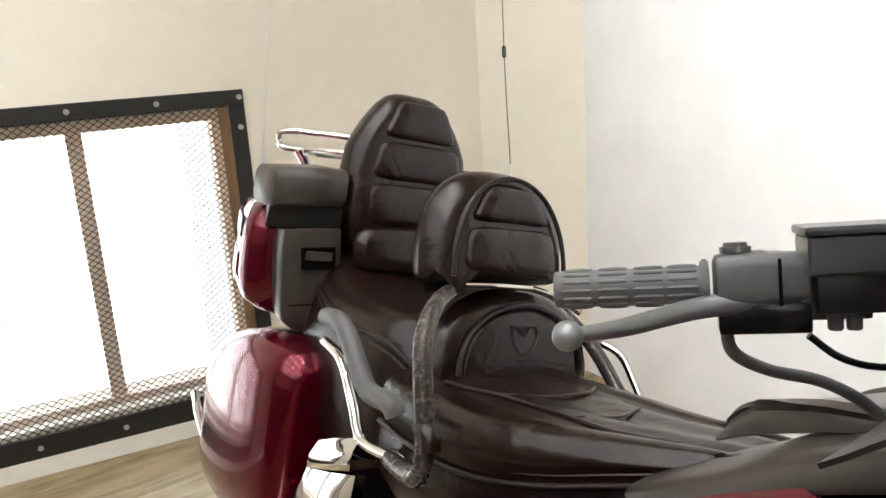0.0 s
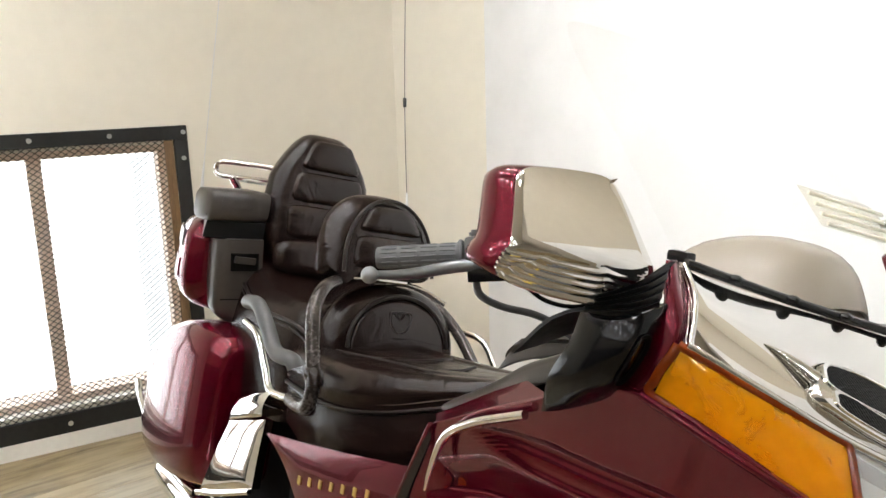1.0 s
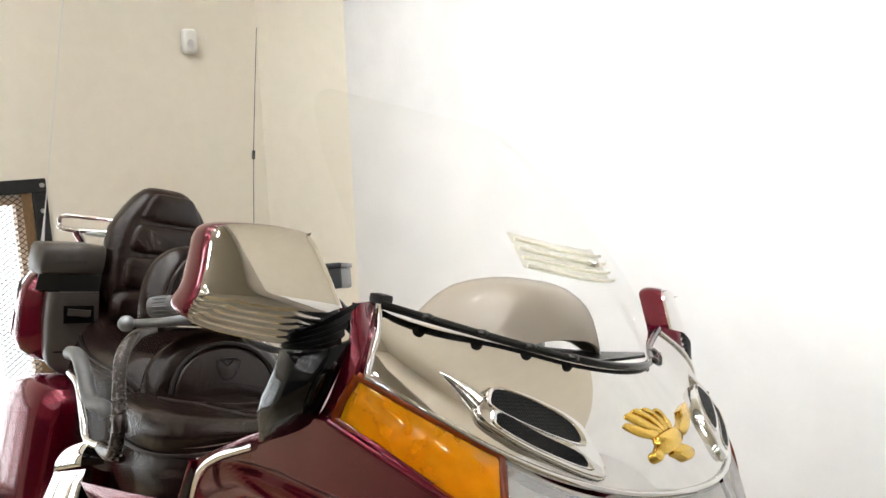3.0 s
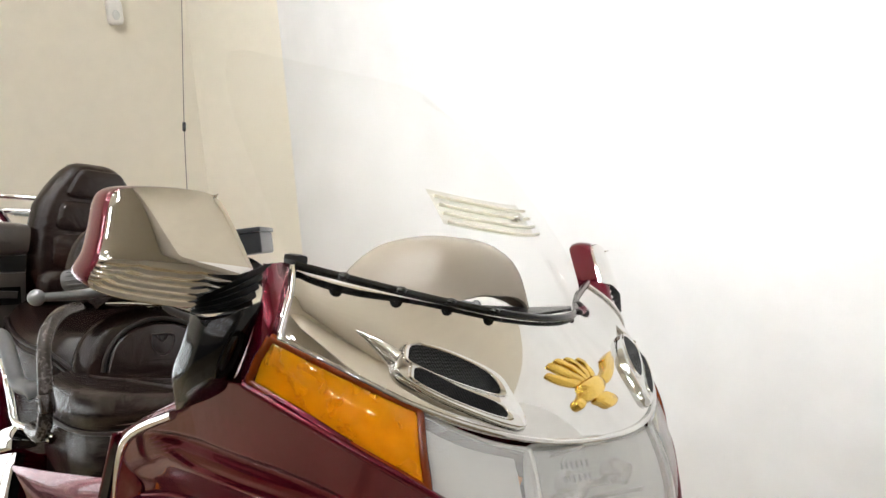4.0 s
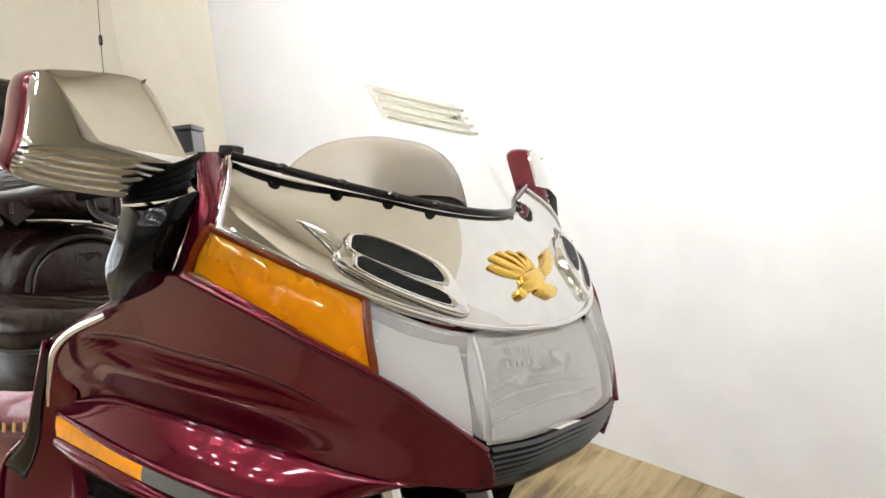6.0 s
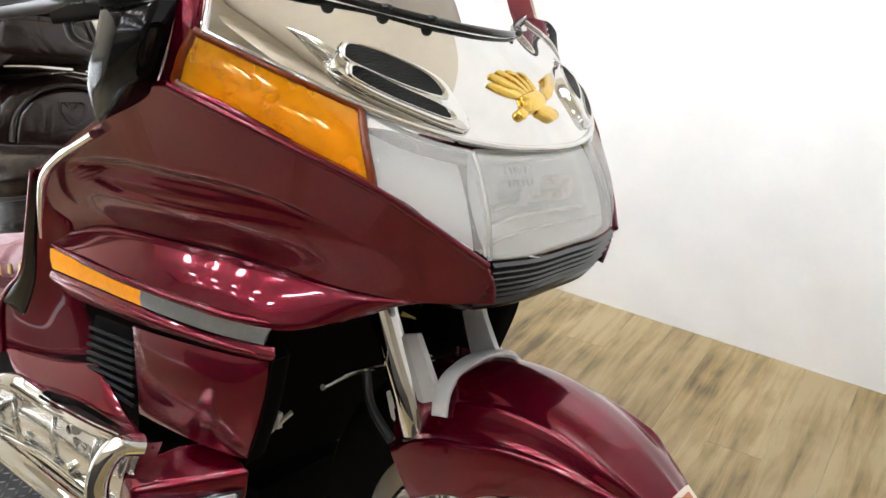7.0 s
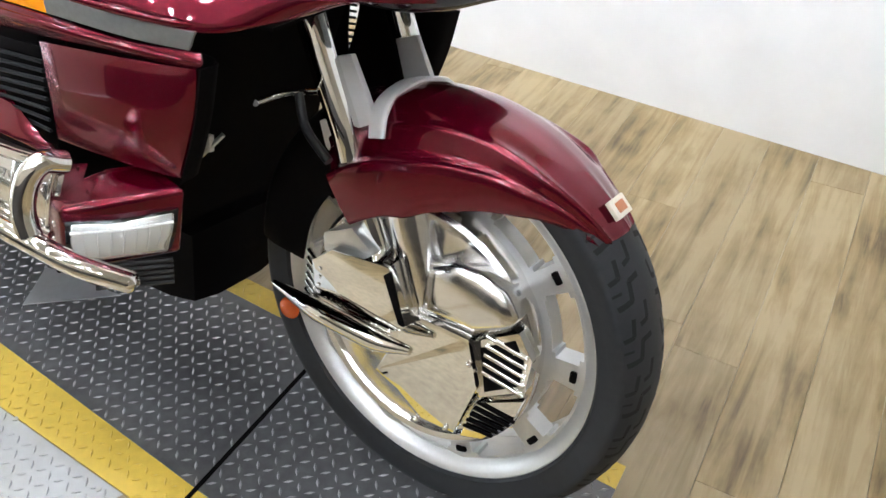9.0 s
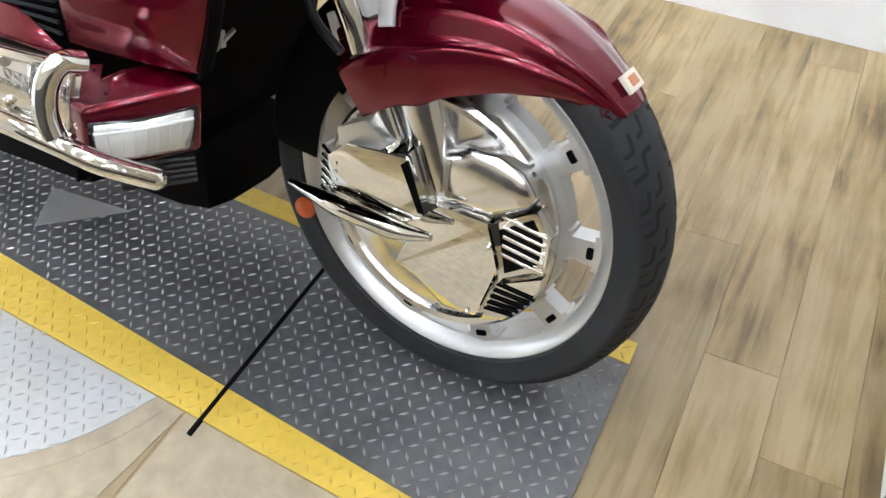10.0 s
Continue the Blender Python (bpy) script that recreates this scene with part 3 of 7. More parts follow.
for k in range(10):
    for z, off in ((GH - 0.024, 0.0), (GL + 0.036, -0.12)):
        s = 0.400 - 0.252 * k
        if s > G0:
            c = WM @ Vector((s if z > 0.6 else s - 0.244, 0.0155, z))
            disc("bolt", c, N, 0.009, 0.006, bolt_steel, guard, "", 8, 0.001)
for k in range(4):
    disc("bolt", WM @ Vector((G1 - 0.02, 0.0155, 0.30 + 0.24 * k)), N, 0.009, 0.006, bolt_steel, guard, "", 8, 0.001)
# expanded mesh: two families of flat strands woven into diamonds
verts, faces = [], []
M0, M1, ML, MH = G0 + 0.05, G1 - 0.05, GL + 0.07, GH - 0.045
SW, SH = 0.027, 0.0100  # a diamond's width and height
cols, rows = int((M1 - M0) / SW), int((MH - ML) / SH)


def strand(p, q, w=0.0024, t=0.0012):
    dx, dz = q[0] - p[0], q[1] - p[1]
    ln = math.hypot(dx, dz)
    nx, nz = -dz / ln * w / 2, dx / ln * w / 2
    o = len(verts)
    for (s, z), e in ((p, 1), (q, 1)):
        for sx in (1, -1):
            for y in (0.004 - t, 0.004 + t):
                verts.append(WM @ Vector((s + sx * nx, y, z + sx * nz)))
    faces.extend([(o, o + 2, o + 6, o + 4), (o + 1, o + 5, o + 7, o + 3), (o, o + 4, o + 5, o + 1), (o + 2, o + 3, o + 7, o + 6)])


for i in range(cols):
    for j in range(rows):
        s, z = M0 + (i + 0.5 * (j % 2)) * SW, ML + j * SH
        strand((s, z), (s + SW / 2, z + SH))
        strand((s + SW / 2, z + SH), (s + SW, z))
mesh = finish("steel_mesh", verts, faces, guard_black, guard, "", 30)
mesh["kind"] = "stuff"

# bright yard beyond the glass
bm = bmesh.new()
bmesh.ops.create_grid(bm, x_segments=1, y_segments=1, size=1, matrix=Matrix.Translation((-4.4, -1.0, 1.2)) @ Matrix.Rotation(math.pi / 2, 4, "Y") @ Matrix.Diagonal((2.6, 4.5, 1, 1)))
tagged(part("backdrop", bm, daylight), kind="structure")

# ---- motion sensor on the wall ----
sensor = tagged(new("motion_sensor"), "small white plastic motion sensor on the cream wall", "sensor")
SC = Vector((0.987, 0.0, 1.639))
pillow("housing", WM @ (SC + Vector((0, 0.02, 0))), U, (0, 0, 1), N, 0.030, 0.048, 0.036, white_plastic, sensor, p=5, edge=0.4)
ball("lens", WM @ (SC + Vector((0, 0.034, -0.012))), 0.016, sensor_lens, sensor, "", (0.6, 1, 1.3))

# ---- ceiling lamps: white spot cans tilted to the walls, small flat lamps over the room ----
lamp = tagged(new("ceiling_spot"), "white cylindrical ceiling spotlight turned to the wall", "spotlight", "ceiling spots")
lathe("can", [(0.060, -0.005), (0.060, -0.178), (0.064, -0.180), (0.068, -0.178), (0.068, 0.0), (0.060, 0.0)], white_plastic, lamp, m=pose(0, 0, 0, 90, 0, 0), seg=28, closed=True)
disc("bulb", (0, 0, -0.012), (0, 0, 1), 0.056, 0.008, bulb_glow, lamp)
disc("bracket", (0, 0, 0.012), (0, 0, 1), 0.030, 0.040, white_plastic, lamp)
spots = [(x, -0.02 - 0.09 * (x + 0.7), 35, 0) for x in (-1.85, -1.25, -0.75, -0.35, 0.0, 0.35)] + [(-1.55, y, 0, 32) for y in (-1.3, -0.5)]
for k, (x, y, rx, ry) in enumerate(spots):
    m = pose(x, y, CEIL - 0.028, rx, ry, 0)
    if k:
        copy_thing(lamp, m)
    else:
        lamp.matrix_basis = m
flat = tagged(new("ceiling_lamp"), "small flat round ceiling lamp, switched on", "lamp", "flat ceiling lamps")
lathe("rim", [(0.091, 0.0), (0.092, -0.016), (0.100, -0.016), (0.106, 0.0)], white_plastic, flat, m=pose(0, 0, 0, 90, 0, 0), seg=24, closed=True)
disc("bulb", (0, 0, -0.008), (0, 0, 1), 0.090, 0.008, flat_glow, flat)
spots = [(x, y) for x in (-2.2, -1.5, -0.8, -0.1, 0.5, 1.4, 2.4) for y in (-3.0, -2.2, -1.35, -0.5)]
# the row at y = 0.32 is added to brighten seats and tank
spots = [p for p in spots if p[0] < 0.55 or p[1] < -0.6] + [(x, 0.32) for x in (-1.9, -1.3, -0.7, -0.1)]
flat.matrix_basis = Matrix.Translation((*spots[0], CEIL - 0.001))
for x, y in spots[1:]:
    copy_thing(flat, Matrix.Translation((x, y, CEIL - 0.001)))

# ---- the service lift's deck on the floor: tread plate with yellow edges ----
def ridge_plate(name, outline, z, mtl, tread, label, category, thick=0.004, pitch=0.0208, cut=None, group=""):
    """A tread plate of the outline, with raised lozenges in two directions."""
    thing = tagged(new(name), label, category, group)
    bm = bmesh.new()
    f = bm.faces.new([bm.verts.new((x, y, z)) for x, y in outline])
    e = bmesh.ops.extrude_face_region(bm, geom=[f])
    for v in e["geom"]:
        if isinstance(v, bmesh.types.BMVert):
            v.co.z = z + thick
    part("plate", bm, mtl, thing)
    verts, faces = [], []

    def inside(x, y):
        ok = False
        for (x1, y1), (x2, y2) in zip(outline, outline[1:] + outline[:1]):
            if (y1 > y) != (y2 > y) and x < (x2 - x1) * (y - y1) / (y2 - y1) + x1:
                ok = not ok
        return ok

    xs, ys = [p[0] for p in outline], [p[1] for p in outline]
    top = z + thick
    i = 0
    while min(xs) + i * pitch < max(xs):
        j = 0
        while min(ys) + j * pitch < max(ys):
            x, y = min(xs) + (i + 0.5) * pitch, min(ys) + (j + 0.5) * pitch
            a = radians(38 if (i + j) % 2 else -52)
            d, n = np.array((math.cos(a), math.sin(a))), np.array((-math.sin(a), math.cos(a)))
            c = np.array((x, y))
            if all(inside(*(c + d * s * 0.0095)) for s in (1, -1)):
                o = len(verts)
                verts.extend([(*(c + d * 0.0090), top), (*(c + n * 0.0026), top), (*(c - d * 0.0090), top), (*(c - n * 0.0026), top), (*(c + d * 0.0052), top + 0.0018), (*(c - d * 0.0052), top + 0.0018)])
                faces.extend([(o, o + 1, o + 4), (o, o + 4, o + 3), (o + 1, o + 2, o + 5), (o + 1, o + 5, o + 4), (o + 2, o + 3, o + 5), (o + 3, o + 4, o + 5)])
            j += 1
        i += 1
    t = finish("treads", verts, faces, tread, thing, "", 60)
    t["kind"] = "stuff"
    return thing


# the deck's two edges run nearly along the motorcycle
edge_r = lambda x: -0.309 - 0.055 * x * 0.9
in_r = lambda x: -0.256 - 0.10 * x * 0.95
edge_l, in_l = (lambda x: 0.155 - 0.06 * x), (lambda x: 0.108 - 0.06 * x)
XF, XS, XB = 0.270, -0.300, -1.86
ridge_plate("deck_plate", [(XS + 0.004, in_r(XS)), (XF, in_r(XF)), (XF, in_l(XF)), (XS + 0.004, in_l(XS))], 0.0005, plate_black, plate_tread, "worn black tread plate of the lift's front flap", "deck plate", group="deck plates")
ridge_plate("deck_plate", [(XB, in_r(XB)), (XS - 0.004, in_r(XS)), (XS - 0.004, in_l(XS)), (XB, in_l(XB))], 0.0005, plate_black, plate_tread, "worn black tread plate of the lift deck", "deck plate", group="deck plates")
for a, b in ((XS + 0.004, XF), (XB, XS - 0.004)):
    ridge_plate("edge_stripe", [(a, edge_r(a)), (b, edge_r(b)), (b, in_r(b) - 0.001), (a, in_r(a) - 0.001)], 0.0005, stripe_yellow, stripe_yellow, "yellow painted edge of the tread plate deck", "edge stripe", group="deck edges")
    ridge_plate("edge_stripe", [(a, in_l(a) + 0.001), (b, in_l(b) + 0.001), (b, edge_l(b)), (a, edge_l(a))], 0.0005, stripe_yellow, stripe_yellow, "yellow painted edge of the tread plate deck", "edge stripe", group="deck edges")
seam = tagged(rbox("deck_seam", (XS - 0.004, edge_r(XS) - 0.03, 0.0002), (XS + 0.004, in_l(XS) + 0.05, 0.0062), 0.001, dark), "dark gap between the two deck plates", "seam")
# round tread plate beside the deck, with its stone rim
CXR, CYR, RAD = -0.78, -0.16, 0.405
arc = [(CXR + RAD * math.cos(a), CYR + RAD * math.sin(a)) for a in np.linspace(radians(-18), radians(-170), 30)]
arc = [(x, min(y, edge_r(x) - 0.002)) for x, y in arc]
ridge_plate("round_plate", arc, 0.0004, plate_silver, plate_silver, "bare silver tread plate with a round edge beside the deck", "floor plate", 0.003)
for p in ((-0.669, -0.279), (-0.435, -0.304)):
    tagged(disc("plate_screw", (*p, 0.0042), (0, 0, 1), 0.005, 0.002, bolt_steel, None, "", 10, 0.0005), "zinc screw head in the silver plate", "screw", "plate screws")
rim_o = [(CXR + (RAD + 0.033) * math.cos(a), CYR + (RAD + 0.033) * math.sin(a)) for a in np.linspace(radians(-20), radians(-170), 30)]
rim = tagged(new("stone_rim"), "tan stone border round the silver tread plate", "floor border")
bm = bmesh.new()
ring = [(x, min(y, edge_r(x) - 0.003)) for x, y in rim_o] + [(x + 0.0, y - 0.0005) for x, y in arc[::-1]]
f_ = bm.faces.new([bm.verts.new((x, y, 0.0)) for x, y in ring])
ex = bmesh.ops.extrude_face_region(bm, geom=[f_])
for v in ex["geom"]:
    if isinstance(v, bmesh.types.BMVert):
        v.co.z = 0.0025
part("border", bm, slate, rim)
field = tagged(new("stone_floor"), "tan mottled stone tiles on the floor beside the lift", "floor tiles")
for k, (a, b) in enumerate((((-1.6), (-0.335)), ((-0.33), (0.20)))):
    bm = bmesh.new()
    poly = [(a, -1.3), (b - 0.13, -1.3), (b, edge_r(b) - 0.002), (a, edge_r(a) - 0.002)]
    f_ = bm.faces.new([bm.verts.new((x, y, 0.0)) for x, y in poly])
    ex = bmesh.ops.extrude_face_region(bm, geom=[f_])
    for v in ex["geom"]:
        if isinstance(v, bmesh.types.BMVert):
            v.co.z = 0.0016
    part("tile", bm, slate, field)
# loose silver offcut lying on the deck under the engine
off = tagged(new("plate_offcut"), "three-cornered offcut of silver tread plate on the deck", "metal plate")
bm = bmesh.new()
f_ = bm.faces.new([bm.verts.new((x, y, 0.0066)) for x, y in ((-0.895, -0.090), (-0.949, 0.010), (-0.744, 0.025))])
ex = bmesh.ops.extrude_face_region(bm, geom=[f_])
for v in ex["geom"]:
    if isinstance(v, bmesh.types.BMVert):
        v.co.z = 0.0086
part("offcut", bm, plate_silver, off)

# ---- the motorcycle: x ahead from the front axle, y to its left, z up; it leans on its stand ----
bike = tagged(new("motorcycle"), "burgundy touring motorcycle with chrome trim parked leaning on its stand", "motorcycle")
bike.matrix_world = pose(0, -0.056, 0, -14.85, 0, 0)
IN = (-0.5, 0, 0.77)

# upper nose: one smooth skin carries garnish, signals and lamps
NOSE = (-0.0016, -0.744, 4.0442, -0.5476, -1.9529, -8.2166, -31.1675, 167.3001, -108.0062)


def nose_x(y, z):
    """How far ahead the nose's skin lies at a place of its front view."""
    q, z = y * y, z - 0.9
    return sum(k * b for k, b in zip(NOSE, (1, q, q * q, z, z * z, q * z, q * z * z, q * q * z, q ** 3)))


def nose_grid(net, nu, nv, out=0.0):
    """A smooth patch of the nose through a net of (y, z), lifted by out."""
    g = surface([[(0, y, z) for y, z in r] for r in net], nu, nv)
    g[..., 0] = nose_x(g[..., 1], g[..., 2])
    n = normals(g)
    n = -n if n[..., 0].mean() < 0 else n
    return g + n * out


def whole(rows):
    """Rows that end on the middle line, carried over to the other side."""
    return [r + [(-y, z) for y, z in r[-2::-1]] for r in rows]


garnish_net = whole([
    [(-0.300, 1.066), (-0.175, 1.045), (-0.081, 1.0316), (0, 1.028)],
    [(-0.331, 1.035), (-0.221, 0.996), (-0.101, 0.984), (0, 0.982)],
    [(-0.343, 1.010), (-0.240, 0.9615), (-0.116, 0.9468), (0, 0.944)],
    [(-0.344, 1.001), (-0.242, 0.944), (-0.128, 0.9147), (0, 0.908)],
])
GARN = nose_grid(garnish_net, 14, 14)
garnish = grid_mesh("nose_garnish", GARN, 0.006, chrome_cover, bike, "mirror-bright chrome nose garnish", IN, 40, 0.002)


def on_garnish(u, v, out=0.0):
    """A place on the garnish: u from the screen down to the lamps, v across from the right side to the left."""
    h, w = GARN.shape[:2]
    a, b = u * (h - 1), v * (w - 1)
    i, j = min(int(a), h - 2), min(int(b), w - 2)
    fu, fv = a - i, b - j
    n = normals(GARN)
    mix = lambda q: (q[i, j] * (1 - fu) + q[i + 1, j] * fu) * (1 - fv) + (q[i, j + 1] * (1 - fu) + q[i + 1, j + 1] * fu) * fv
    p, k = mix(GARN), mix(n)
    if k @ (p - np.array(IN)) < 0:
        k = -k
    return p + k * out


# bright bead along the garnish's lower edge and its side
tube("bead", [on_garnish(1.0, v, 0.002) for v in np.linspace(0.0, 1.0, 15)], 0.0035, chrome, garnish, n=3, seg=8)
for v in (0.004, 0.996):
    tube("bead", [on_garnish(u, v, 0.002) for u in np.linspace(0, 1, 5)], 0.003, chrome, garnish, n=3, seg=8)

# chrome side vents: a raised tongue-shaped frame with two slots of black mesh
def on_nose(y, z, out=0.0, e=1e-3):
    """A place on the nose's skin, lifted by out."""
    n = np.array((1.0, -(nose_x(y + e, z) - nose_x(y - e, z)) / (2 * e), -(nose_x(y, z + e) - nose_x(y, z - e)) / (2 * e)))
    return np.array((nose_x(y, z), y, z)) + n / np.linalg.norm(n) * out


def closed(points, n=4):
    """A smooth closed line through points of (y, z)."""
    p = np.array([(0, *q) for q in points])
    return [(q[1], q[2]) for q in spline(np.vstack([p[-1:], p, p[:2]]), n)[n:-n - 1]]


def nose_pad(name, outline, steps, mtl, parent, label="", caps=True):
    """A raised pad on the nose: steps of (shrink, lift) from its foot to its top."""
    mid = np.mean(np.array(outline), axis=0)
    return loft(name, [[on_nose(*(mid + (np.array(q) - mid) * k), o) for q in outline] for k, o in steps], mtl, parent, label, caps, 35)


VENT = [(-0.2552, 0.9793), (-0.2417, 0.9899), (-0.2226, 0.9983), (-0.1828, 0.9918), (-0.141, 0.9731), (-0.1339, 0.9554), (-0.1361, 0.9264), (-0.1667, 0.9285), (-0.2197, 0.9478), (-0.2456, 0.9622), (-0.2557, 0.9708)]
SLOTS = ([(-0.2346, 0.9866), (-0.2205, 0.9938), (-0.1875, 0.9869), (-0.1554, 0.9705), (-0.1558, 0.9536), (-0.1958, 0.9624), (-0.2341, 0.9781)], [(-0.2401, 0.9704), (-0.2312, 0.9742), (-0.1992, 0.9582), (-0.1625, 0.9436), (-0.1642, 0.9337), (-0.2077, 0.947), (-0.2393, 0.9629)])
for sg in (1, -1):
    turn = lambda pts: [(y * sg, z) for y, z in pts]
    vent = nose_pad("air_vent", closed(turn(VENT)), ((1.03, -0.001), (1.0, 0.006), (0.96, 0.009), (0.88, 0.010), (0.5, 0.010), (0.03, 0.010)), chrome, bike, "chrome-rimmed air vent with black mesh")
    for slot in SLOTS:
        s_ = closed(turn(slot))
        s_ = [tuple(np.mean(s_, axis=0) + (np.array(q) - np.mean(s_, axis=0)) * 1.09) for q in s_]
        sl = nose_pad("slot", s_, ((1.06, 0.0100), (1.03, 0.0118), (0.96, 0.0115), (0.93, 0.0104)), chrome, vent, "", False)
        nose_pad("vent_mesh", s_, ((0.97, 0.0106), (0.6, 0.0106), (0.05, 0.0106)), mesh_black, vent)
    tail = turn([(-0.2455, 0.9852), (-0.2532, 0.9959), (-0.2611, 1.0045), (-0.2706, 1.0111)])
    tube("tail", [on_nose(y, z, o) for (y, z), o in zip(tail, (0.006, 0.004, 0.002, 0.0))], 0.006, chrome, vent, "", 4, 10, True, [1.2, 0.9, 0.5, 0.1])

# gilded eagle emblem, wings raised
PAD = ((0.86, 0.0), (0.86, 0.003), (0.78, 0.0055), (0.5, 0.0075), (0.05, 0.0085))
eag = nose_pad("eagle_emblem", closed([(-0.0258, 0.9614), (0.0019, 0.9672), (0.0313, 0.97), (0.0458, 0.9647), (0.041, 0.9559), (0.0153, 0.9466), (-0.0126, 0.9425), (-0.0337, 0.9418), (-0.0404, 0.9467), (-0.0292, 0.9537)]), PAD, gold, bike, "gold-plated eagle emblem with raised wings")
for k, f in enumerate(([(-0.0161, 0.9571), (-0.0506, 0.9615), (-0.073, 0.97), (-0.0726, 0.9735), (-0.0629, 0.9759), (-0.0379, 0.9692), (-0.003, 0.9642)], [(-0.0065, 0.9612), (-0.0357, 0.9692), (-0.0573, 0.9778), (-0.0632, 0.9823), (-0.0509, 0.9861), (-0.0247, 0.9764), (0.0064, 0.9654)], [(0.0007, 0.963), (-0.0213, 0.9764), (-0.0409, 0.9834), (-0.0451, 0.9881), (-0.0322, 0.9895), (-0.0116, 0.9807), (0.0144, 0.9671)], [(0.0048, 0.9641), (-0.0086, 0.9802), (-0.0226, 0.9855), (-0.0245, 0.9897), (-0.011, 0.9893), (0.005, 0.9814), (0.0207, 0.9683)], [(0.012, 0.9653), (0.0064, 0.9814), (-0.0016, 0.9857), (0.0025, 0.9889), (0.0147, 0.9864), (0.0201, 0.9777), (0.0275, 0.9676)])):
    nose_pad("feather", closed(f, 3), ((0.82, 0.0), (0.82, 0.0016 + 0.0005 * k), (0.60, 0.0032 + 0.0005 * k), (0.05, 0.0038 + 0.0005 * k)), gold, eag)
for nm, f in (("far_wing", [(0.027, 0.9638), (0.0583, 0.9747), (0.0703, 0.9823), (0.104, 0.9864), (0.1206, 0.9827), (0.0954, 0.9719), (0.0664, 0.9616), (0.0375, 0.956)]), ("tail", [(0.0028, 0.9507), (0.0274, 0.9525), (0.0471, 0.9481), (0.0568, 0.942), (0.0421, 0.9356), (0.0203, 0.934), (0.0043, 0.9396), (-0.0076, 0.9436)]), ("talon", [(-0.036, 0.949), (-0.027, 0.9465), (-0.0257, 0.9405), (-0.0389, 0.9361), (-0.0466, 0.9398), (-0.0456, 0.9456)]), ("head", [(0.063, 0.9811), (0.098, 0.9865), (0.1212, 0.9875), (0.1112, 0.9829), (0.0831, 0.9795)])):
    nose_pad(nm, closed(f, 3), ((0.86, 0.0), (0.86, 0.004), (0.72, 0.0060), (0.05, 0.0070)), gold, eag)

# amber turn signals and clear side lenses
sig = [
    [(-0.349, 1.0004), (-0.3017, 0.9721), (-0.2466, 0.9435)],
    [(-0.355, 0.978), (-0.308, 0.945), (-0.2534, 0.9096)],
    [(-0.3557, 0.9547), (-0.310, 0.9161), (-0.2531, 0.8747)],
]
for sg in (1, -1):
    net = [[(y * sg, z) for y, z in r] for r in sig]
    back = nose_grid(net, 8, 14, -0.022)
    h, w = back.shape[:2]
    n = normals(back)
    n = -n if n[..., 0].mean() < 0 else n
    dish = np.sin(np.linspace(0, math.pi, h))[:, None] * np.sin(np.linspace(0, math.pi, w))[None, :]
    back = back - n * (0.016 * np.sqrt(dish) - 0.014)[..., None]
    rim = grid_mesh("turn_signal", back, 0.003, amber_bowl, bike, "amber turn signal with a darker moulded rim", IN)
    inner = nose_grid(net, 10, 20)
    n = normals(inner)
    n = -n if (n.mean((0, 1)) @ (np.array(IN) - inner.mean((0, 1)))) > 0 else n
    edge = [inner[0, j] for j in range(0, 41, 4)] + [inner[i, 40] for i in range(4, 21, 4)]
    edge2 = [inner[20, j] for j in range(40, -1, -4)] + [inner[i, 0] for i in range(16, -1, -4)]
    for line in (edge, edge2):
        tube("signal_rim", line, 0.0046, amber_rim, rim, "darker moulded rim", 3, 10)
    inner, n = inner[1:-1, 1:-1], n[1:-1, 1:-1]
    ss = np.sin(np.linspace(0, math.pi, inner.shape[0]))[:, None, None] * np.sin(np.linspace(0, math.pi, inner.shape[1]))[None, :, None]
    grid_mesh("lens", inner + n * (0.0015 + 0.003 * np.sqrt(ss)), 0.003, amber_clear, rim, "bright amber ribbed lens", IN)

side_lens = [
    [(-0.2439, 0.9434), (-0.198, 0.9221), (-0.1365, 0.9069)],
    [(-0.2516, 0.9091), (-0.2062, 0.8836), (-0.1444, 0.8568)],
    [(-0.2516, 0.8719), (-0.209, 0.8418), (-0.1488, 0.8043)],
]
for sg in (1, -1):
    net = [[(y * sg, z) for y, z in r] for r in side_lens]
    sl = grid_mesh("side_lens", nose_grid(net, 7, 7), 0.003, lens_clear, bike, "clear cornering lens beside the headlamp", IN, 40, 0.002)
    grid_mesh("lens_backing", nose_grid(net, 7, 7, -0.030), 0.003, reflector, sl, "bright lamp reflector", IN)
    g = nose_grid(net, 10, 10, -0.004)
    h, w = g.shape[:2]
    tube("lens_rim", [g[0, j] for j in range(0, w, 4)] + [g[i, -1] for i in range(4, h, 4)], 0.0025, satin, sl, "", 3, 8)
front_yz = whole([
    [(-0.1365, 0.9069), (-0.072, 0.9035), (0, 0.9035)],
    [(-0.1444, 0.8568), (-0.0774, 0.8535), (0, 0.8545)],
    [(-0.1488, 0.8043), (-0.0767, 0.8016), (0, 0.8020)],
])
fg = nose_grid(front_yz, 8, 8)
front = [[fg[i, j] for j in range(0, fg.shape[1], 8)] for i in (0, 8, 16)]
lens = grid_mesh("headlamp", fg, 0.003, lens_clear, bike, "wide clear headlamp lens", IN, 40, 0.002)
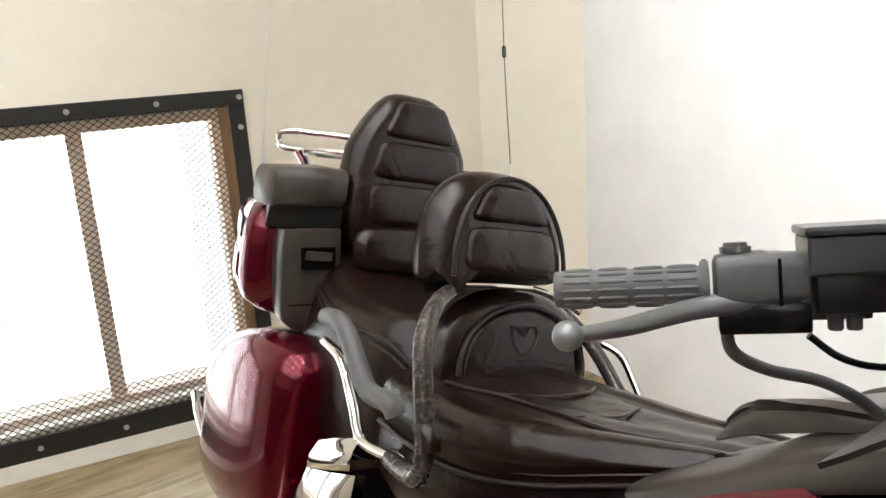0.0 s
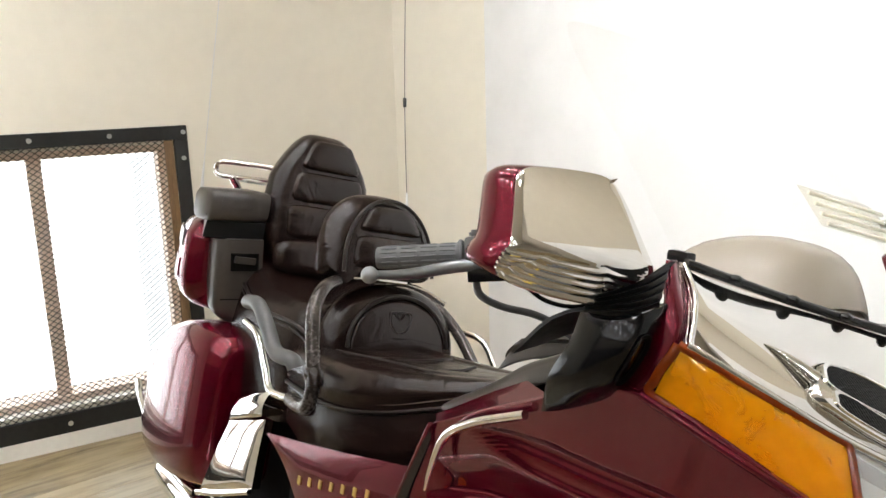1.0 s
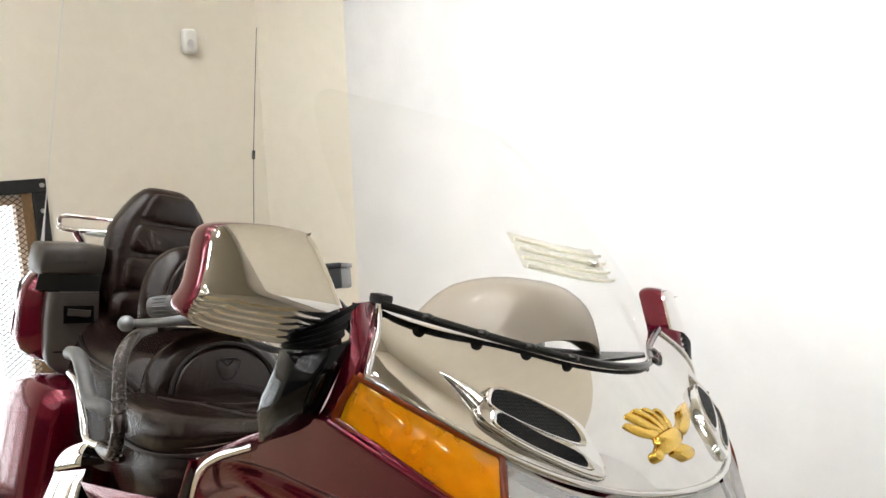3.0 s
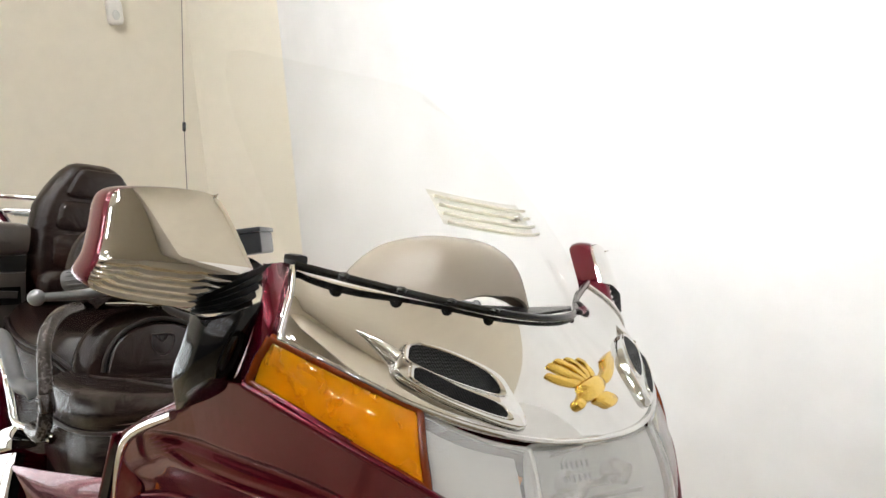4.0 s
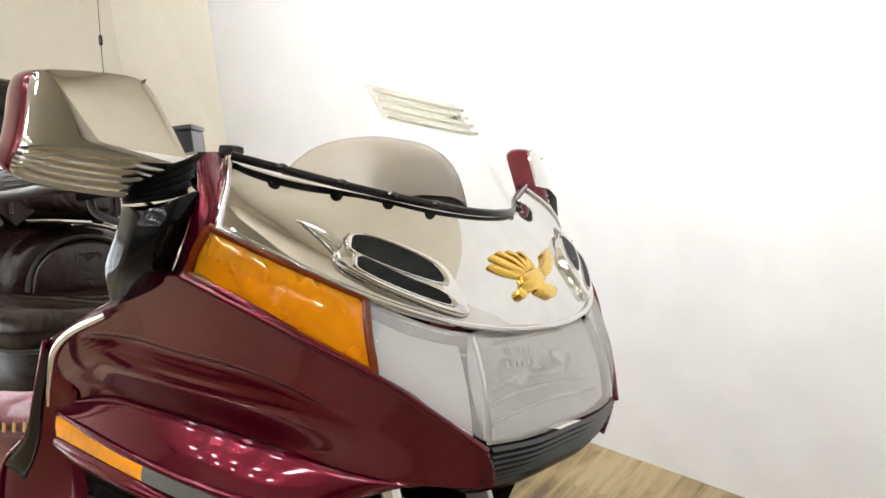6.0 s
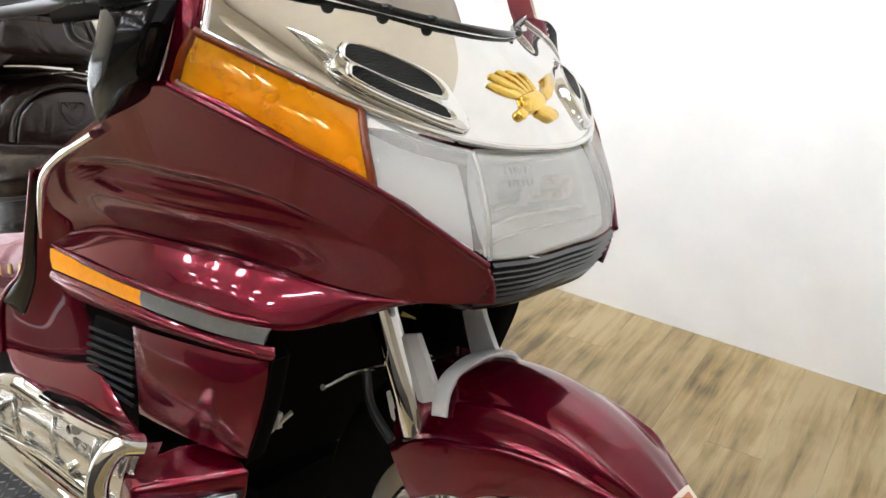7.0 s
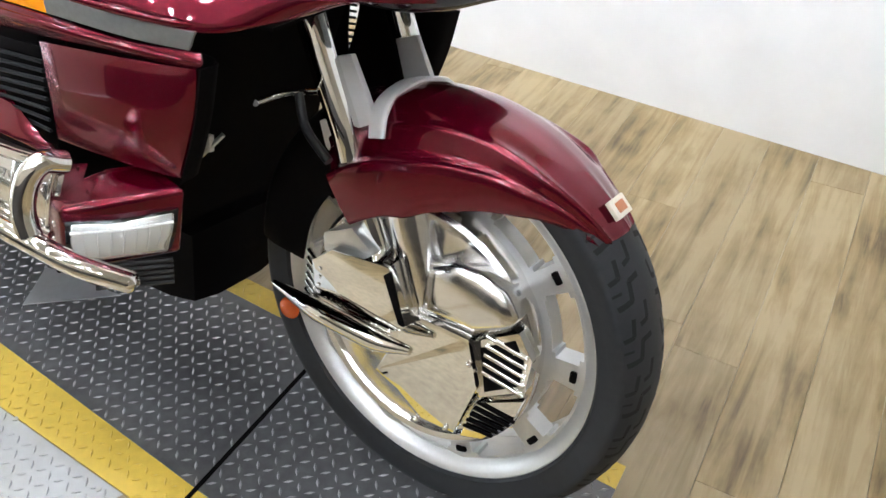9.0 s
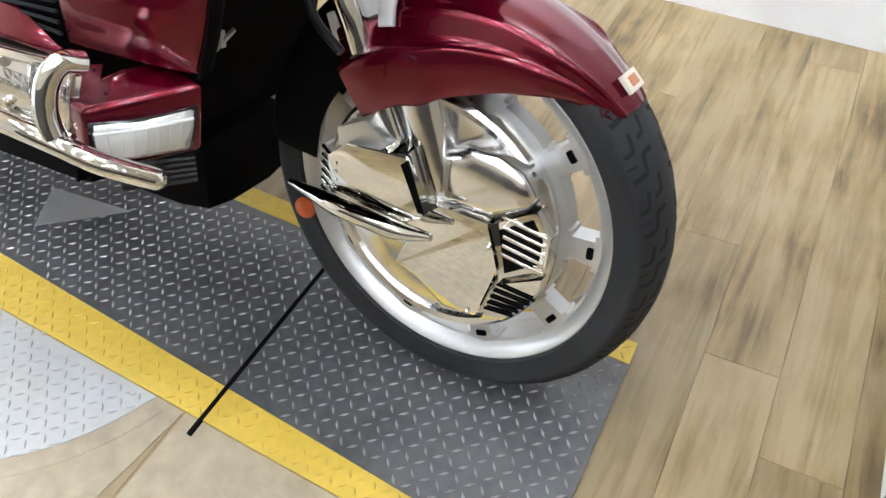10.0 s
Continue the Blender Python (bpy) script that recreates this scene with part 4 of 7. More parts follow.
# stepped reflector bowl, hood and lens flutes
h, w = fg.shape[:2]
bowl = fg.copy()
for i in range(h):
    for j in range(w):
        a, b = i / (h - 1), j / (w - 1)
        deep = 0.012 + 0.060 * (math.sin(math.pi * a) * math.sin(math.pi * b)) ** 0.5
        bowl[i, j] = fg[i, j] * np.array((1, 0.95, 1)) + np.array((-deep, 0, 0))
grid_mesh("reflector_bowl", bowl, 0.003, reflector, lens, "bright reflector bowl", IN, 20)
for a, b0, b1, r in ((0.16, 0.20, 0.80, 0.0060), (0.64, 0.20, 0.80, 0.0080), (0.80, 0.10, 0.90, 0.0050), (0.90, 0.04, 0.96, 0.0040)):
    i = int(a * (h - 1))
    tube("reflector_step", [bowl[i, int(b * (w - 1))] + np.array((0.010, 0, 0)) for b in np.linspace(b0, b1, 9)], r * 0.7, chrome, lens, "", 3, 10)
for yy in (-0.050, 0.050):
    lathe("bulb_shade", [(0.004, 0.016), (0.013, 0.014), (0.015, 0.0), (0.013, -0.016), (0.004, -0.018)], lamp_mirror, lens, "", 20, Matrix.Translation((-0.020, yy, 0.858)) @ pose(0, 0, 0, 0, 0, 90))
for k in range(6):
    for i0 in (2, 4):
        tube("flute", [fg[i0, 5 + k] + np.array((-0.003, 0, 0)), fg[i0 + 1, 5 + k] + np.array((-0.003, 0, 0))], 0.0010, lever_metal, lens, seg=6)
tube("lens_rim", [fg[i, 0] + np.array((-0.003, 0, 0)) for i in range(0, h, 4)], 0.0022, satin, lens, "", 3, 8)
tube("lens_rim", [fg[i, -1] + np.array((-0.003, 0, 0)) for i in range(0, h, 4)], 0.0022, satin, lens, "", 3, 8)

# ribbed black lip below the headlamp
rows = []
low = np.array(front[2])
for k in range(13):
    t = k / 12
    rib = 0.004 if k % 2 else 0.0
    rows.append([p + np.array((rib - 0.012 * t * t, 0, -0.003 - 0.042 * t)) for p in low])
g = np.array([spline(r, 6) for r in rows])
grid_mesh("ribbed_lip", g, 0.006, gloss_black, bike, "ribbed glossy black lip", IN, 25)
sheet("chin", [[tuple(p + np.array((-0.013, 0, -0.046))) for p in low], [tuple(p + np.array((-0.035, 0, -0.062))) for p in low], [(-0.16, y, 0.735) for y in low[:, 1] * 0.8]], 0.004, gloss_black, bike, "", inward=IN)

# painted side of the fairing
side = [
    [(-0.509, -0.331, 0.827), (-0.365, -0.347, 0.896), (-0.212, -0.358, 0.951), (-0.051, -0.256, 0.873), (-0.011, -0.196, 0.836), (0.021, -0.150, 0.800)],
    [(-0.541, -0.318, 0.791), (-0.359, -0.334, 0.870), (-0.209, -0.334, 0.911), (-0.050, -0.245, 0.846), (-0.007, -0.190, 0.813), (0.023, -0.149, 0.788)],
    [(-0.558, -0.305, 0.760), (-0.385, -0.311, 0.820), (-0.226, -0.301, 0.839), (-0.063, -0.224, 0.802), (-0.008, -0.180, 0.786), (0.024, -0.145, 0.773)],
    [(-0.540, -0.295, 0.732), (-0.424, -0.287, 0.769), (-0.235, -0.272, 0.775), (-0.100, -0.211, 0.755), (-0.031, -0.175, 0.752), (0.022, -0.139, 0.756)],
]
FLANK = (-0.204, 0.7917, 1.841, 1.5851, -0.6126, -1.1733, -1.4686, -2.4979, 0.7206)
CREASE = ((-0.540, -0.424, -0.235, -0.100, -0.031, 0.022), (0.732, 0.769, 0.775, 0.755, 0.752, 0.756))
# a scoop sunk into the flank: its upper and lower edge (x, z)
SCOOP_T = np.array(((-0.445, 0.8470), (-0.388, 0.8578), (-0.338, 0.8636), (-0.266, 0.8609), (-0.197, 0.8594), (-0.151, 0.8517), (-0.112, 0.8354), (-0.073, 0.8146)))
SCOOP_B = np.array(((-0.445, 0.8455), (-0.404, 0.8316), (-0.361, 0.8212), (-0.283, 0.8199), (-0.209, 0.8207), (-0.159, 0.8223), (-0.115, 0.8206), (-0.073, 0.8139)))


def flank_y(x, z):
    # drawn in towards the crease above the shelf
    q = min(max((np.interp(x, CREASE[0], CREASE[1]) + 0.060 - z) / 0.060, 0.0), 1.0)
    tuck = np.interp(x, (-0.53, -0.40, -0.20, -0.09, -0.03, 0.02), (0.010, 0.016, 0.016, 0.011, 0.003, 0)) * q * q * (3 - 2 * q)
    z = z - 0.85
    return tuck + sum(k * b for k, b in zip(FLANK, (1, x, x * x, x ** 3, z, z * z, x * z, x * x * z, x * z * z)))


def scoop_depth(x, z):
    """How deep the scoop lies: an undercut upper edge, a raised blade, a soft run-out."""
    if not -0.445 < x < -0.073:
        return 0.0
    t, b = np.interp(x, SCOOP_T[:, 0], SCOOP_T[:, 1]), np.interp(x, SCOOP_B[:, 0], SCOOP_B[:, 1])
    q = (t - z) / max(t - b, 1e-4)
    if not 0 < q < 1:
        return 0.0
    ends = min((x + 0.445) / 0.06, (-0.073 - x) / 0.16, 1.0)
    return 0.011 * ends * float(np.interp(q, (0, 0.08, 0.30, 0.50, 0.70, 0.88, 1.0), (0, 0.95, 1, 0.55, 0.42, 0.45, 0)))


for sg in (1, -1):
    g = surface(side, 22, 15)
    for row in g:
        for p in row:
            p[1] = sg * (flank_y(p[0], p[2]) + scoop_depth(p[0], p[2]))
    grid_mesh("side_panel", g, 0.005, red, bike, "", IN, 50, 0.002)
    edge = [(x, sg * (flank_y(x, z) - 0.001), z) for x, z in ((-0.212, 0.951), (-0.130, 0.915), (-0.051, 0.873), (-0.011, 0.836), (0.021, 0.800))]
    tube("panel_edge", edge, 0.0042, red, bike, "", 6, 10)

# rounded creases of the pressed panels
for sg in (1, -1):
    for line, r in (
        (((-0.5434, -0.2927, 0.7345), (-0.4819, -0.2907, 0.7516), (-0.4143, -0.2875, 0.7675), (-0.3181, -0.2805, 0.7691), (-0.2392, -0.2670, 0.7666), (-0.1727, -0.2479, 0.7619), (-0.1144, -0.2224, 0.7538), (-0.046, -0.1853, 0.7491)), 0.0042),
        (((-0.521, -0.305, 0.688), (-0.440, -0.311, 0.690), (-0.357, -0.312, 0.690), (-0.235, -0.295, 0.685), (-0.158, -0.270, 0.680)), 0.0055),
        (((-0.505, -0.311, 0.7345), (-0.353, -0.314, 0.727), (-0.218, -0.295, 0.7195), (-0.150, -0.264, 0.7155)), 0.0050),
    ):
        tube("panel_crease", [(x, y * sg, z) for x, y, z in line], r, red, bike, "", 6, 12, True, [0.2, 1, 1, 1, 1, 1, 0.2])

# shelf with the long side marker
shelf = [
    [(x, flank_y(x, z) - 0.001, z) for x, _, z in side[3][:5]],
    [(-0.522, -0.3060, 0.7325), (-0.386, -0.3050, 0.7480), (-0.226, -0.2880, 0.7475), (-0.121, -0.2400, 0.7365), (-0.055, -0.1850, 0.7440)],
    [(-0.507, -0.313, 0.730), (-0.353, -0.316, 0.723), (-0.218, -0.297, 0.716), (-0.141, -0.261, 0.712), (-0.078, -0.189, 0.734)],
]
both("marker_shelf", shelf, 0.005, red, bike, "", inward=IN)
mark_top = [(-0.505, -0.314, 0.730), (-0.320, -0.315, 0.723), (-0.226, -0.298, 0.715), (-0.159, -0.276, 0.711)]
mark_bot = [(-0.510, -0.309, 0.703), (-0.325, -0.311, 0.702), (-0.231, -0.295, 0.695), (-0.170, -0.273, 0.691)]
for sg in (1, -1):
    t, b = spline([(x, y * sg, z) for x, y, z in mark_top], 8), spline([(x, y * sg, z) for x, y, z in mark_bot], 8)
    grid_mesh("side_marker", np.array([t[:9], (t[:9] + b[:9]) / 2 + np.array((0, -0.0015 * sg, 0)), b[:9]]), 0.008, amber, bike, "amber side marker lens", IN)
    grid_mesh("side_reflector", np.array([t[8:], (t[8:] + b[8:]) / 2 + np.array((0, -0.0015 * sg, 0)), b[8:]]), 0.008, grey_reflector, bike, "smoke-grey side reflector", IN)
sill = [
    [(-0.517, -0.308, 0.699), (-0.358, -0.312, 0.701), (-0.233, -0.295, 0.692), (-0.159, -0.270, 0.691)],
    [(-0.523, -0.307, 0.686), (-0.357, -0.314, 0.689), (-0.235, -0.297, 0.684), (-0.156, -0.272, 0.679)],
    [(-0.503, -0.290, 0.662), (-0.368, -0.298, 0.669), (-0.244, -0.290, 0.674), (-0.166, -0.271, 0.672)],
]
both("marker_sill", sill, 0.005, red, bike, "", inward=IN)

# lower cowl with louvre
cowl = [
    [(-0.364, -0.298, 0.664), (-0.275, -0.296, 0.670), (-0.209, -0.288, 0.673), (-0.163, -0.272, 0.673)],
    [(-0.360, -0.297, 0.609), (-0.266, -0.297, 0.617), (-0.212, -0.288, 0.618), (-0.172, -0.269, 0.611)],
    [(-0.362, -0.291, 0.553), (-0.280, -0.290, 0.553), (-0.228, -0.281, 0.550), (-0.195, -0.264, 0.545)],
]
for net in (cowl, flip(cowl)):
    grid_mesh("lower_cowl", fair(net, 2, 2, 15, 21), 0.006, red, bike, "", (-0.5, 0, 0.7), 40, 0.002)
louvre = [
    [(-0.459, -0.286, 0.651), (-0.372, -0.286, 0.653)],
    [(-0.471, -0.284, 0.595), (-0.373, -0.285, 0.601)],
    [(-0.449, -0.284, 0.555), (-0.368, -0.288, 0.541)],
]
for net in (louvre, flip(louvre)):
    lv = sheet("louvre", net, 0.006, dark, bike, "black louvred air outlet", inward=(-0.5, 0, 0.7))
    g = surface(net, 5, 4)
    for k in range(1, 9):
        a, b = g[min(k, 10), 0], g[min(k, 10), -1]
        o = np.array((0.006, -0.008 * (1 if a[1] < 0 else -1), -0.002))
        tube("slat", [a + o, b + o], 0.0024, slat_black, lv, seg=6)
wing = [
    [(-0.509, -0.331, 0.826), (-0.510, -0.312, 0.788), (-0.490, -0.299, 0.762)],
    [(-0.551, -0.318, 0.745), (-0.537, -0.300, 0.723), (-0.511, -0.286, 0.697)],
    [(-0.585, -0.309, 0.683), (-0.551, -0.294, 0.665), (-0.496, -0.282, 0.654)],
    [(-0.641, -0.308, 0.629), (-0.565, -0.293, 0.607), (-0.481, -0.281, 0.628)],
    [(-0.647, -0.308, 0.553), (-0.563, -0.294, 0.568), (-0.473, -0.282, 0.593)],
]
for net in (wing, flip(wing)):
    wp = sheet("wing_panel", net, 0.006, red, bike, "", inward=(-0.3, 0, 0.8))
    tube("edge_trim", [net[0][0], net[1][0], net[2][0], net[3][0], net[4][0]], 0.003, red, wp, "", n=5, seg=8)
    lift = np.array((0, 0.0035 * (-1 if net[0][0][1] < 0 else 1), 0))
    sheet("edge_band", [[tuple(np.array(r[0]) * (1 - k) + np.array(r[1]) * k + lift) for k in (0.04, 0.30, 0.55)] for r in net[:4]], 0.002, gloss_black, wp, "glossy black edge band", 5, 3, (-0.3, 0, 0.8))
shelf2 = [
    [(-0.643, -0.307, 0.563), (-0.543, -0.297, 0.574), (-0.455, -0.286, 0.588)],
    [(-0.592, -0.321, 0.546), (-0.470, -0.317, 0.558), (-0.363, -0.309, 0.560)],
    [(-0.549, -0.324, 0.536), (-0.430, -0.319, 0.552), (-0.332, -0.310, 0.538)],
]
both("cowl_step", shelf2, 0.006, red, bike, "", inward=(-0.5, 0, 0.4))
# bright trim that runs from the cockpit down the fairing's edge
for sg in (1, -1):
    line = [(x, y * sg, z) for x, y, z in ((-0.3464, -0.3510, 0.8895), (-0.4262, -0.3426, 0.8548), (-0.4745, -0.3354, 0.8226), (-0.4978, -0.3282, 0.7768), (-0.5064, -0.3237, 0.7451))]
    tube("edge_trim", line, 0.0058, chrome, bike, "bright chrome edge strip", 6, 10, True, [0.9, 1, 1, 0.6, 0.3])

# red pillar and black mirror duct
pillar = [
    [(-0.2147, -0.3415, 1.0693), (-0.2192, -0.3286, 1.0709), (-0.2290, -0.3127, 1.0716), (-0.2378, -0.2961, 1.0696)],
    [(-0.2122, -0.3533, 1.0242), (-0.2020, -0.3500, 1.0233), (-0.1965, -0.3430, 1.0233), (-0.1964, -0.3319, 1.0225)],
    [(-0.2249, -0.3562, 0.9756), (-0.2089, -0.3566, 0.9751), (-0.1980, -0.3528, 0.9756), (-0.1956, -0.3429, 0.9748)],
    [(-0.2450, -0.3524, 0.9421), (-0.2258, -0.3542, 0.9443), (-0.2113, -0.3522, 0.9475), (-0.2058, -0.3436, 0.9510)],
]
both("fairing_pillar", pillar, 0.008, red, bike, "", inward=IN)
duct = [
    [(-0.2682, -0.3925, 1.0114), (-0.2326, -0.3953, 1.0148), (-0.2109, -0.3798, 1.0221), (-0.2041, -0.3533, 1.0318)],
    [(-0.2713, -0.3973, 0.9823), (-0.2318, -0.4015, 0.9848), (-0.2085, -0.3870, 0.9899), (-0.2114, -0.3569, 0.9938)],
    [(-0.2919, -0.3923, 0.9459), (-0.2515, -0.3965, 0.9494), (-0.2259, -0.3816, 0.9556), (-0.2254, -0.3571, 0.9635)],
    [(-0.3102, -0.3713, 0.9039), (-0.2798, -0.3721, 0.9146), (-0.2549, -0.3612, 0.9287), (-0.2409, -0.3512, 0.9428)],
]
for net in (duct, flip(duct)):
    d = sheet("mirror_duct", net, 0.006, duct_black, bike, "glossy black mirror mount with an air slot", inward=IN)
    g = surface(net, 8, 8)
    n = normals(g)
    n = -n if (n.mean((0, 1)) @ (np.array(IN) - g.mean((0, 1)))) > 0 else n
    h, w = g.shape[:2]
    ring = []
    for k in range(20):
        a = 2 * math.pi * k / 20
        cc, s_ = math.cos(a), math.sin(a)
        q = (abs(cc) ** 3 + abs(s_) ** 3) ** (-1 / 3)
        u, v = 0.42 + 0.22 * cc * q, 0.74 + 0.10 * s_ * q - 0.03 * cc * q
        i, j = u * (h - 1), v * (w - 1)
        ii, jj = min(int(i), h - 2), min(int(j), w - 2)
        p = g[ii, jj] * (1 - i + ii) * (1 - j + jj) + g[ii + 1, jj] * (i - ii) * (1 - j + jj) + g[ii, jj + 1] * (1 - i + ii) * (j - jj) + g[ii + 1, jj + 1] * (i - ii) * (j - jj)
        ring.append((p, n[ii, jj]))
    mid = np.mean([p for p, _ in ring], axis=0)
    loft("air_slot", [[p + k * 0.001 for p, k in ring], [p + k * 0.004 for p, k in ring], [mid + (p - mid) * 0.84 + k * 0.003 for p, k in ring], [mid + (p - mid) * 0.80 + k * 0.0005 for p, k in ring], [mid + (p - mid) * 0.05 + k * 0.0005 for p, k in ring]], dark, d, "", True)
low_ = [np.array(q) for q in ((-0.260, -0.395, 1.012), (-0.235, -0.399, 1.015), (-0.213, -0.382, 1.021), (-0.207, -0.361, 1.029))]
top_ = [np.array(q) for q in ((-0.268, -0.392, 1.024), (-0.236, -0.394, 1.036), (-0.216, -0.374, 1.054), (-0.216, -0.341, 1.072))]
bell = []
for k in range(11):
    t = k / 10
    o = 0.0045 if k % 2 else 0.0
    bell.append([tuple(a * (1 - t) + b * t + np.array((o * 0.4, -o, o * 0.3))) for a, b in zip(low_, top_)])
both("bellows", bell, 0.004, plastic, bike, "ribbed black rubber boot", nu=1, nv=6, inward=IN, sharp=20)

# ---- front wheel, turned a little and set upright by the steering ----
WHEEL = Matrix(((0.9960, 0.0890, -0.0000, 0.0000), (-0.0888, 0.9945, -0.0552, 0.0284), (-0.0049, 0.0550, 0.9985, 0.3305), (0, 0, 0, 1)))


def wp(u, v, w):
    """From the wheel's own axes (ahead, left, up from the axle) to the motorcycle's."""
    return tuple(WHEEL @ Vector((u, v, w)))


tyre_profile = [(0.243, -0.050), (0.250, -0.058), (0.253, -0.0625), (0.256, -0.0620), (0.268, -0.0665), (0.281, -0.0680), (0.288, -0.0665), (0.289, -0.0650), (0.2955, -0.058), (0.3005, -0.047), (0.3040, -0.034), (0.3065, -0.019)]
tyre_profile += [(r, -y - 0.024) for r, y in tyre_profile[::-1]]
rim_profile = [(0.233, -0.020), (0.236, -0.036), (0.242, -0.046), (0.249, -0.050), (0.253, -0.056), (0.248, -0.058), (0.240, -0.054), (0.233, -0.046), (0.229, -0.041), (0.228, -0.030), (0.230, -0.020)]
wheel = lathe("front_wheel", rim_profile, cast, bike, "cast alloy front wheel with ten short spokes", 96, WHEEL, 30, True)
lathe("rim_flange", [(r, -y) for r, y in rim_profile], cast, wheel, "", 72, WHEEL, 30, True)
lathe("rim_well", [(0.231, -0.022), (0.228, 0.0), (0.231, 0.022), (0.235, 0.0)], cast, wheel, "", 72, WHEEL, 30, True)
tyre = lathe("tyre", tyre_profile, rubber, wheel, "black road tyre with moulded tread", 120, WHEEL, 60, False)
verts, faces = [], []


def groove(path, wd=0.0034):
    """A flush black strip along a path of (angle, y): a groove's shade painted on the tyre."""
    pr, py = [p[0] for p in tyre_profile[6:-6]], [p[1] for p in tyre_profile[6:-6]]
    pts = []
    for (a0, y0), (a1, y1) in zip(path, path[1:]):
        for t in np.linspace(0, 1, 5):
            pts.append((a0 + (a1 - a0) * t, y0 + (y1 - y0) * t))
    prev = None
    for k, (a, y) in enumerate(pts):
        r = float(np.interp(y, py, pr))
        q = pts[min(k + 1, len(pts) - 1)]
        p0 = pts[max(k - 1, 0)]
        da, dy = (q[0] - p0[0]) * r, q[1] - p0[1]
        ln = math.hypot(da, dy) + 1e-9
        na, ny = -dy / ln * wd / r, da / ln * wd
        o = len(verts)
        for s in (1, -1):
            a2, y2 = a + na * s, y + ny * s
            r2 = float(np.interp(y2, py, pr)) + 0.0005
            verts.append(wp(r2 * math.cos(a2), y2, r2 * math.sin(a2)))
        if prev is not None:
            faces.append((prev, prev + 1, o + 1, o))
        prev = o


for k in range(26):
    a = 2 * math.pi * k / 26
    for s in (-1, 1):
        y0 = -0.012
        a2 = a + (0.12 if s > 0 else 0)
        groove([(a2, y0 + s * 0.052), (a2 + 0.012, y0 + s * 0.034), (a2 + 0.085, y0 + s * 0.031), (a2 + 0.095, y0 + s * 0.014)])
        groove([(a2 + 0.105, y0 + s * 0.053), (a2 + 0.115, y0 + s * 0.042), (a2 + 0.185, y0 + s * 0.039)], 0.0028)
        groove([(a2 + 0.150, y0 + s * 0.030), (a2 + 0.160, y0 + s * 0.018), (a2 + 0.230, y0 + s * 0.015)], 0.0030)
        groove([(a2 + 0.055, y0 + s * 0.054), (a2 + 0.058, y0 + s * 0.044)], 0.0016)
cut = finish("tread_pattern", verts, faces, groove_black, wheel, "", 60)
cut["kind"] = "stuff"

# spoked disc: a ring with ten windows
verts, faces = [], []
STEP, N = 2.0, 180
R_ = [0.095, 0.165, 0.182, 0.187, 0.220, 0.225, 0.231]
OFF = 73.5
keep = {}


def solid(i, k):
    rel = ((k + 0.5) * STEP - OFF + 18) % 36 - 18
    if R_[i] >= 0.187 and R_[i + 1] <= 0.2205:
        return abs(rel) < 5.5
    if (R_[i] >= 0.182 and R_[i + 1] <= 0.1875) or (R_[i] >= 0.220 and R_[i + 1] <= 0.2255):
        return abs(rel) < 7.5
    return True


def vert(i, k, b):
    k %= N
    key = (i, k, b)
    if key not in keep:
        a = radians(k * STEP)
        r = R_[i]
        rel = (k * STEP - OFF + 18) % 36 - 18
        y = (-0.039 - 0.004 * (1 - min(abs(rel) / 8, 1)) - 0.012 * max(0, (0.15 - r) / 0.05)) if b == 0 else -0.012
        keep[key] = len(verts)
        verts.append(wp(r * math.cos(a), y, r * math.sin(a)))
    return keep[key]


for i in range(len(R_) - 1):
    for k in range(N):
        if not solid(i, k):
            continue
        for b in (0, 1):
            faces.append((vert(i, k, b), vert(i + 1, k, b), vert(i + 1, k + 1, b), vert(i, k + 1, b)))
        for ii, kk, e in ((i - 1, k, "in"), (i + 1, k, "out"), (i, k - 1, "a"), (i, k + 1, "b")):
            if not (0 <= ii < len(R_) - 1) or not solid(ii, kk % N):
                if e == "in":
                    p, q = (i, k), (i, k + 1)
                elif e == "out":
                    p, q = (i + 1, k), (i + 1, k + 1)
                elif e == "a":
                    p, q = (i, k), (i + 1, k)
                else:
                    p, q = (i, k + 1), (i + 1, k + 1)
                faces.append((vert(*p, 0), vert(*q, 0), vert(*q, 1), vert(*p, 1)))
finish("spokes", verts, faces, cast, wheel, "", 40)
for k in range(10):
    a = radians(OFF - 36 * k)
    c, s = math.cos(a), math.sin(a)
    m = WHEEL @ Matrix(((c, 0, -s, 0.2150 * c), (0, 1, 0, -0.0432), (s, 0, c, 0.2150 * s), (0, 0, 0, 1)))
    # near-black pad on the spoke paints the shade of a slot
    rbox("slot_shade", (-0.0045, -0.002, -0.0085), (0.0045, 0.002, 0.0085), 0.0035, dark, wheel, "", m, 2)
disc("hub", wp(0, 0.0, 0), WHEEL.to_3x3() @ Vector((0, 1, 0)), 0.06, 0.13, cast, wheel, "", 40, 0.004)

# chrome disc cover with its vents
cover = lathe("disc_cover", [(0.172, -0.040), (0.180, -0.066), (0.179, -0.076), (0.173, -0.081), (0.165, -0.079), (0.160, -0.073), (0.150, -0.072), (0.115, -0.078), (0.06, -0.086), (0.0005, -0.087)], satin_chrome, bike, "polished chrome brake disc cover", 96, WHEEL)


def plate(name, outline, v0, v1, mtl, parent, label="", r=0.004):
    return prism(name, outline, v0, v1, mtl, parent, label, WHEEL, r)


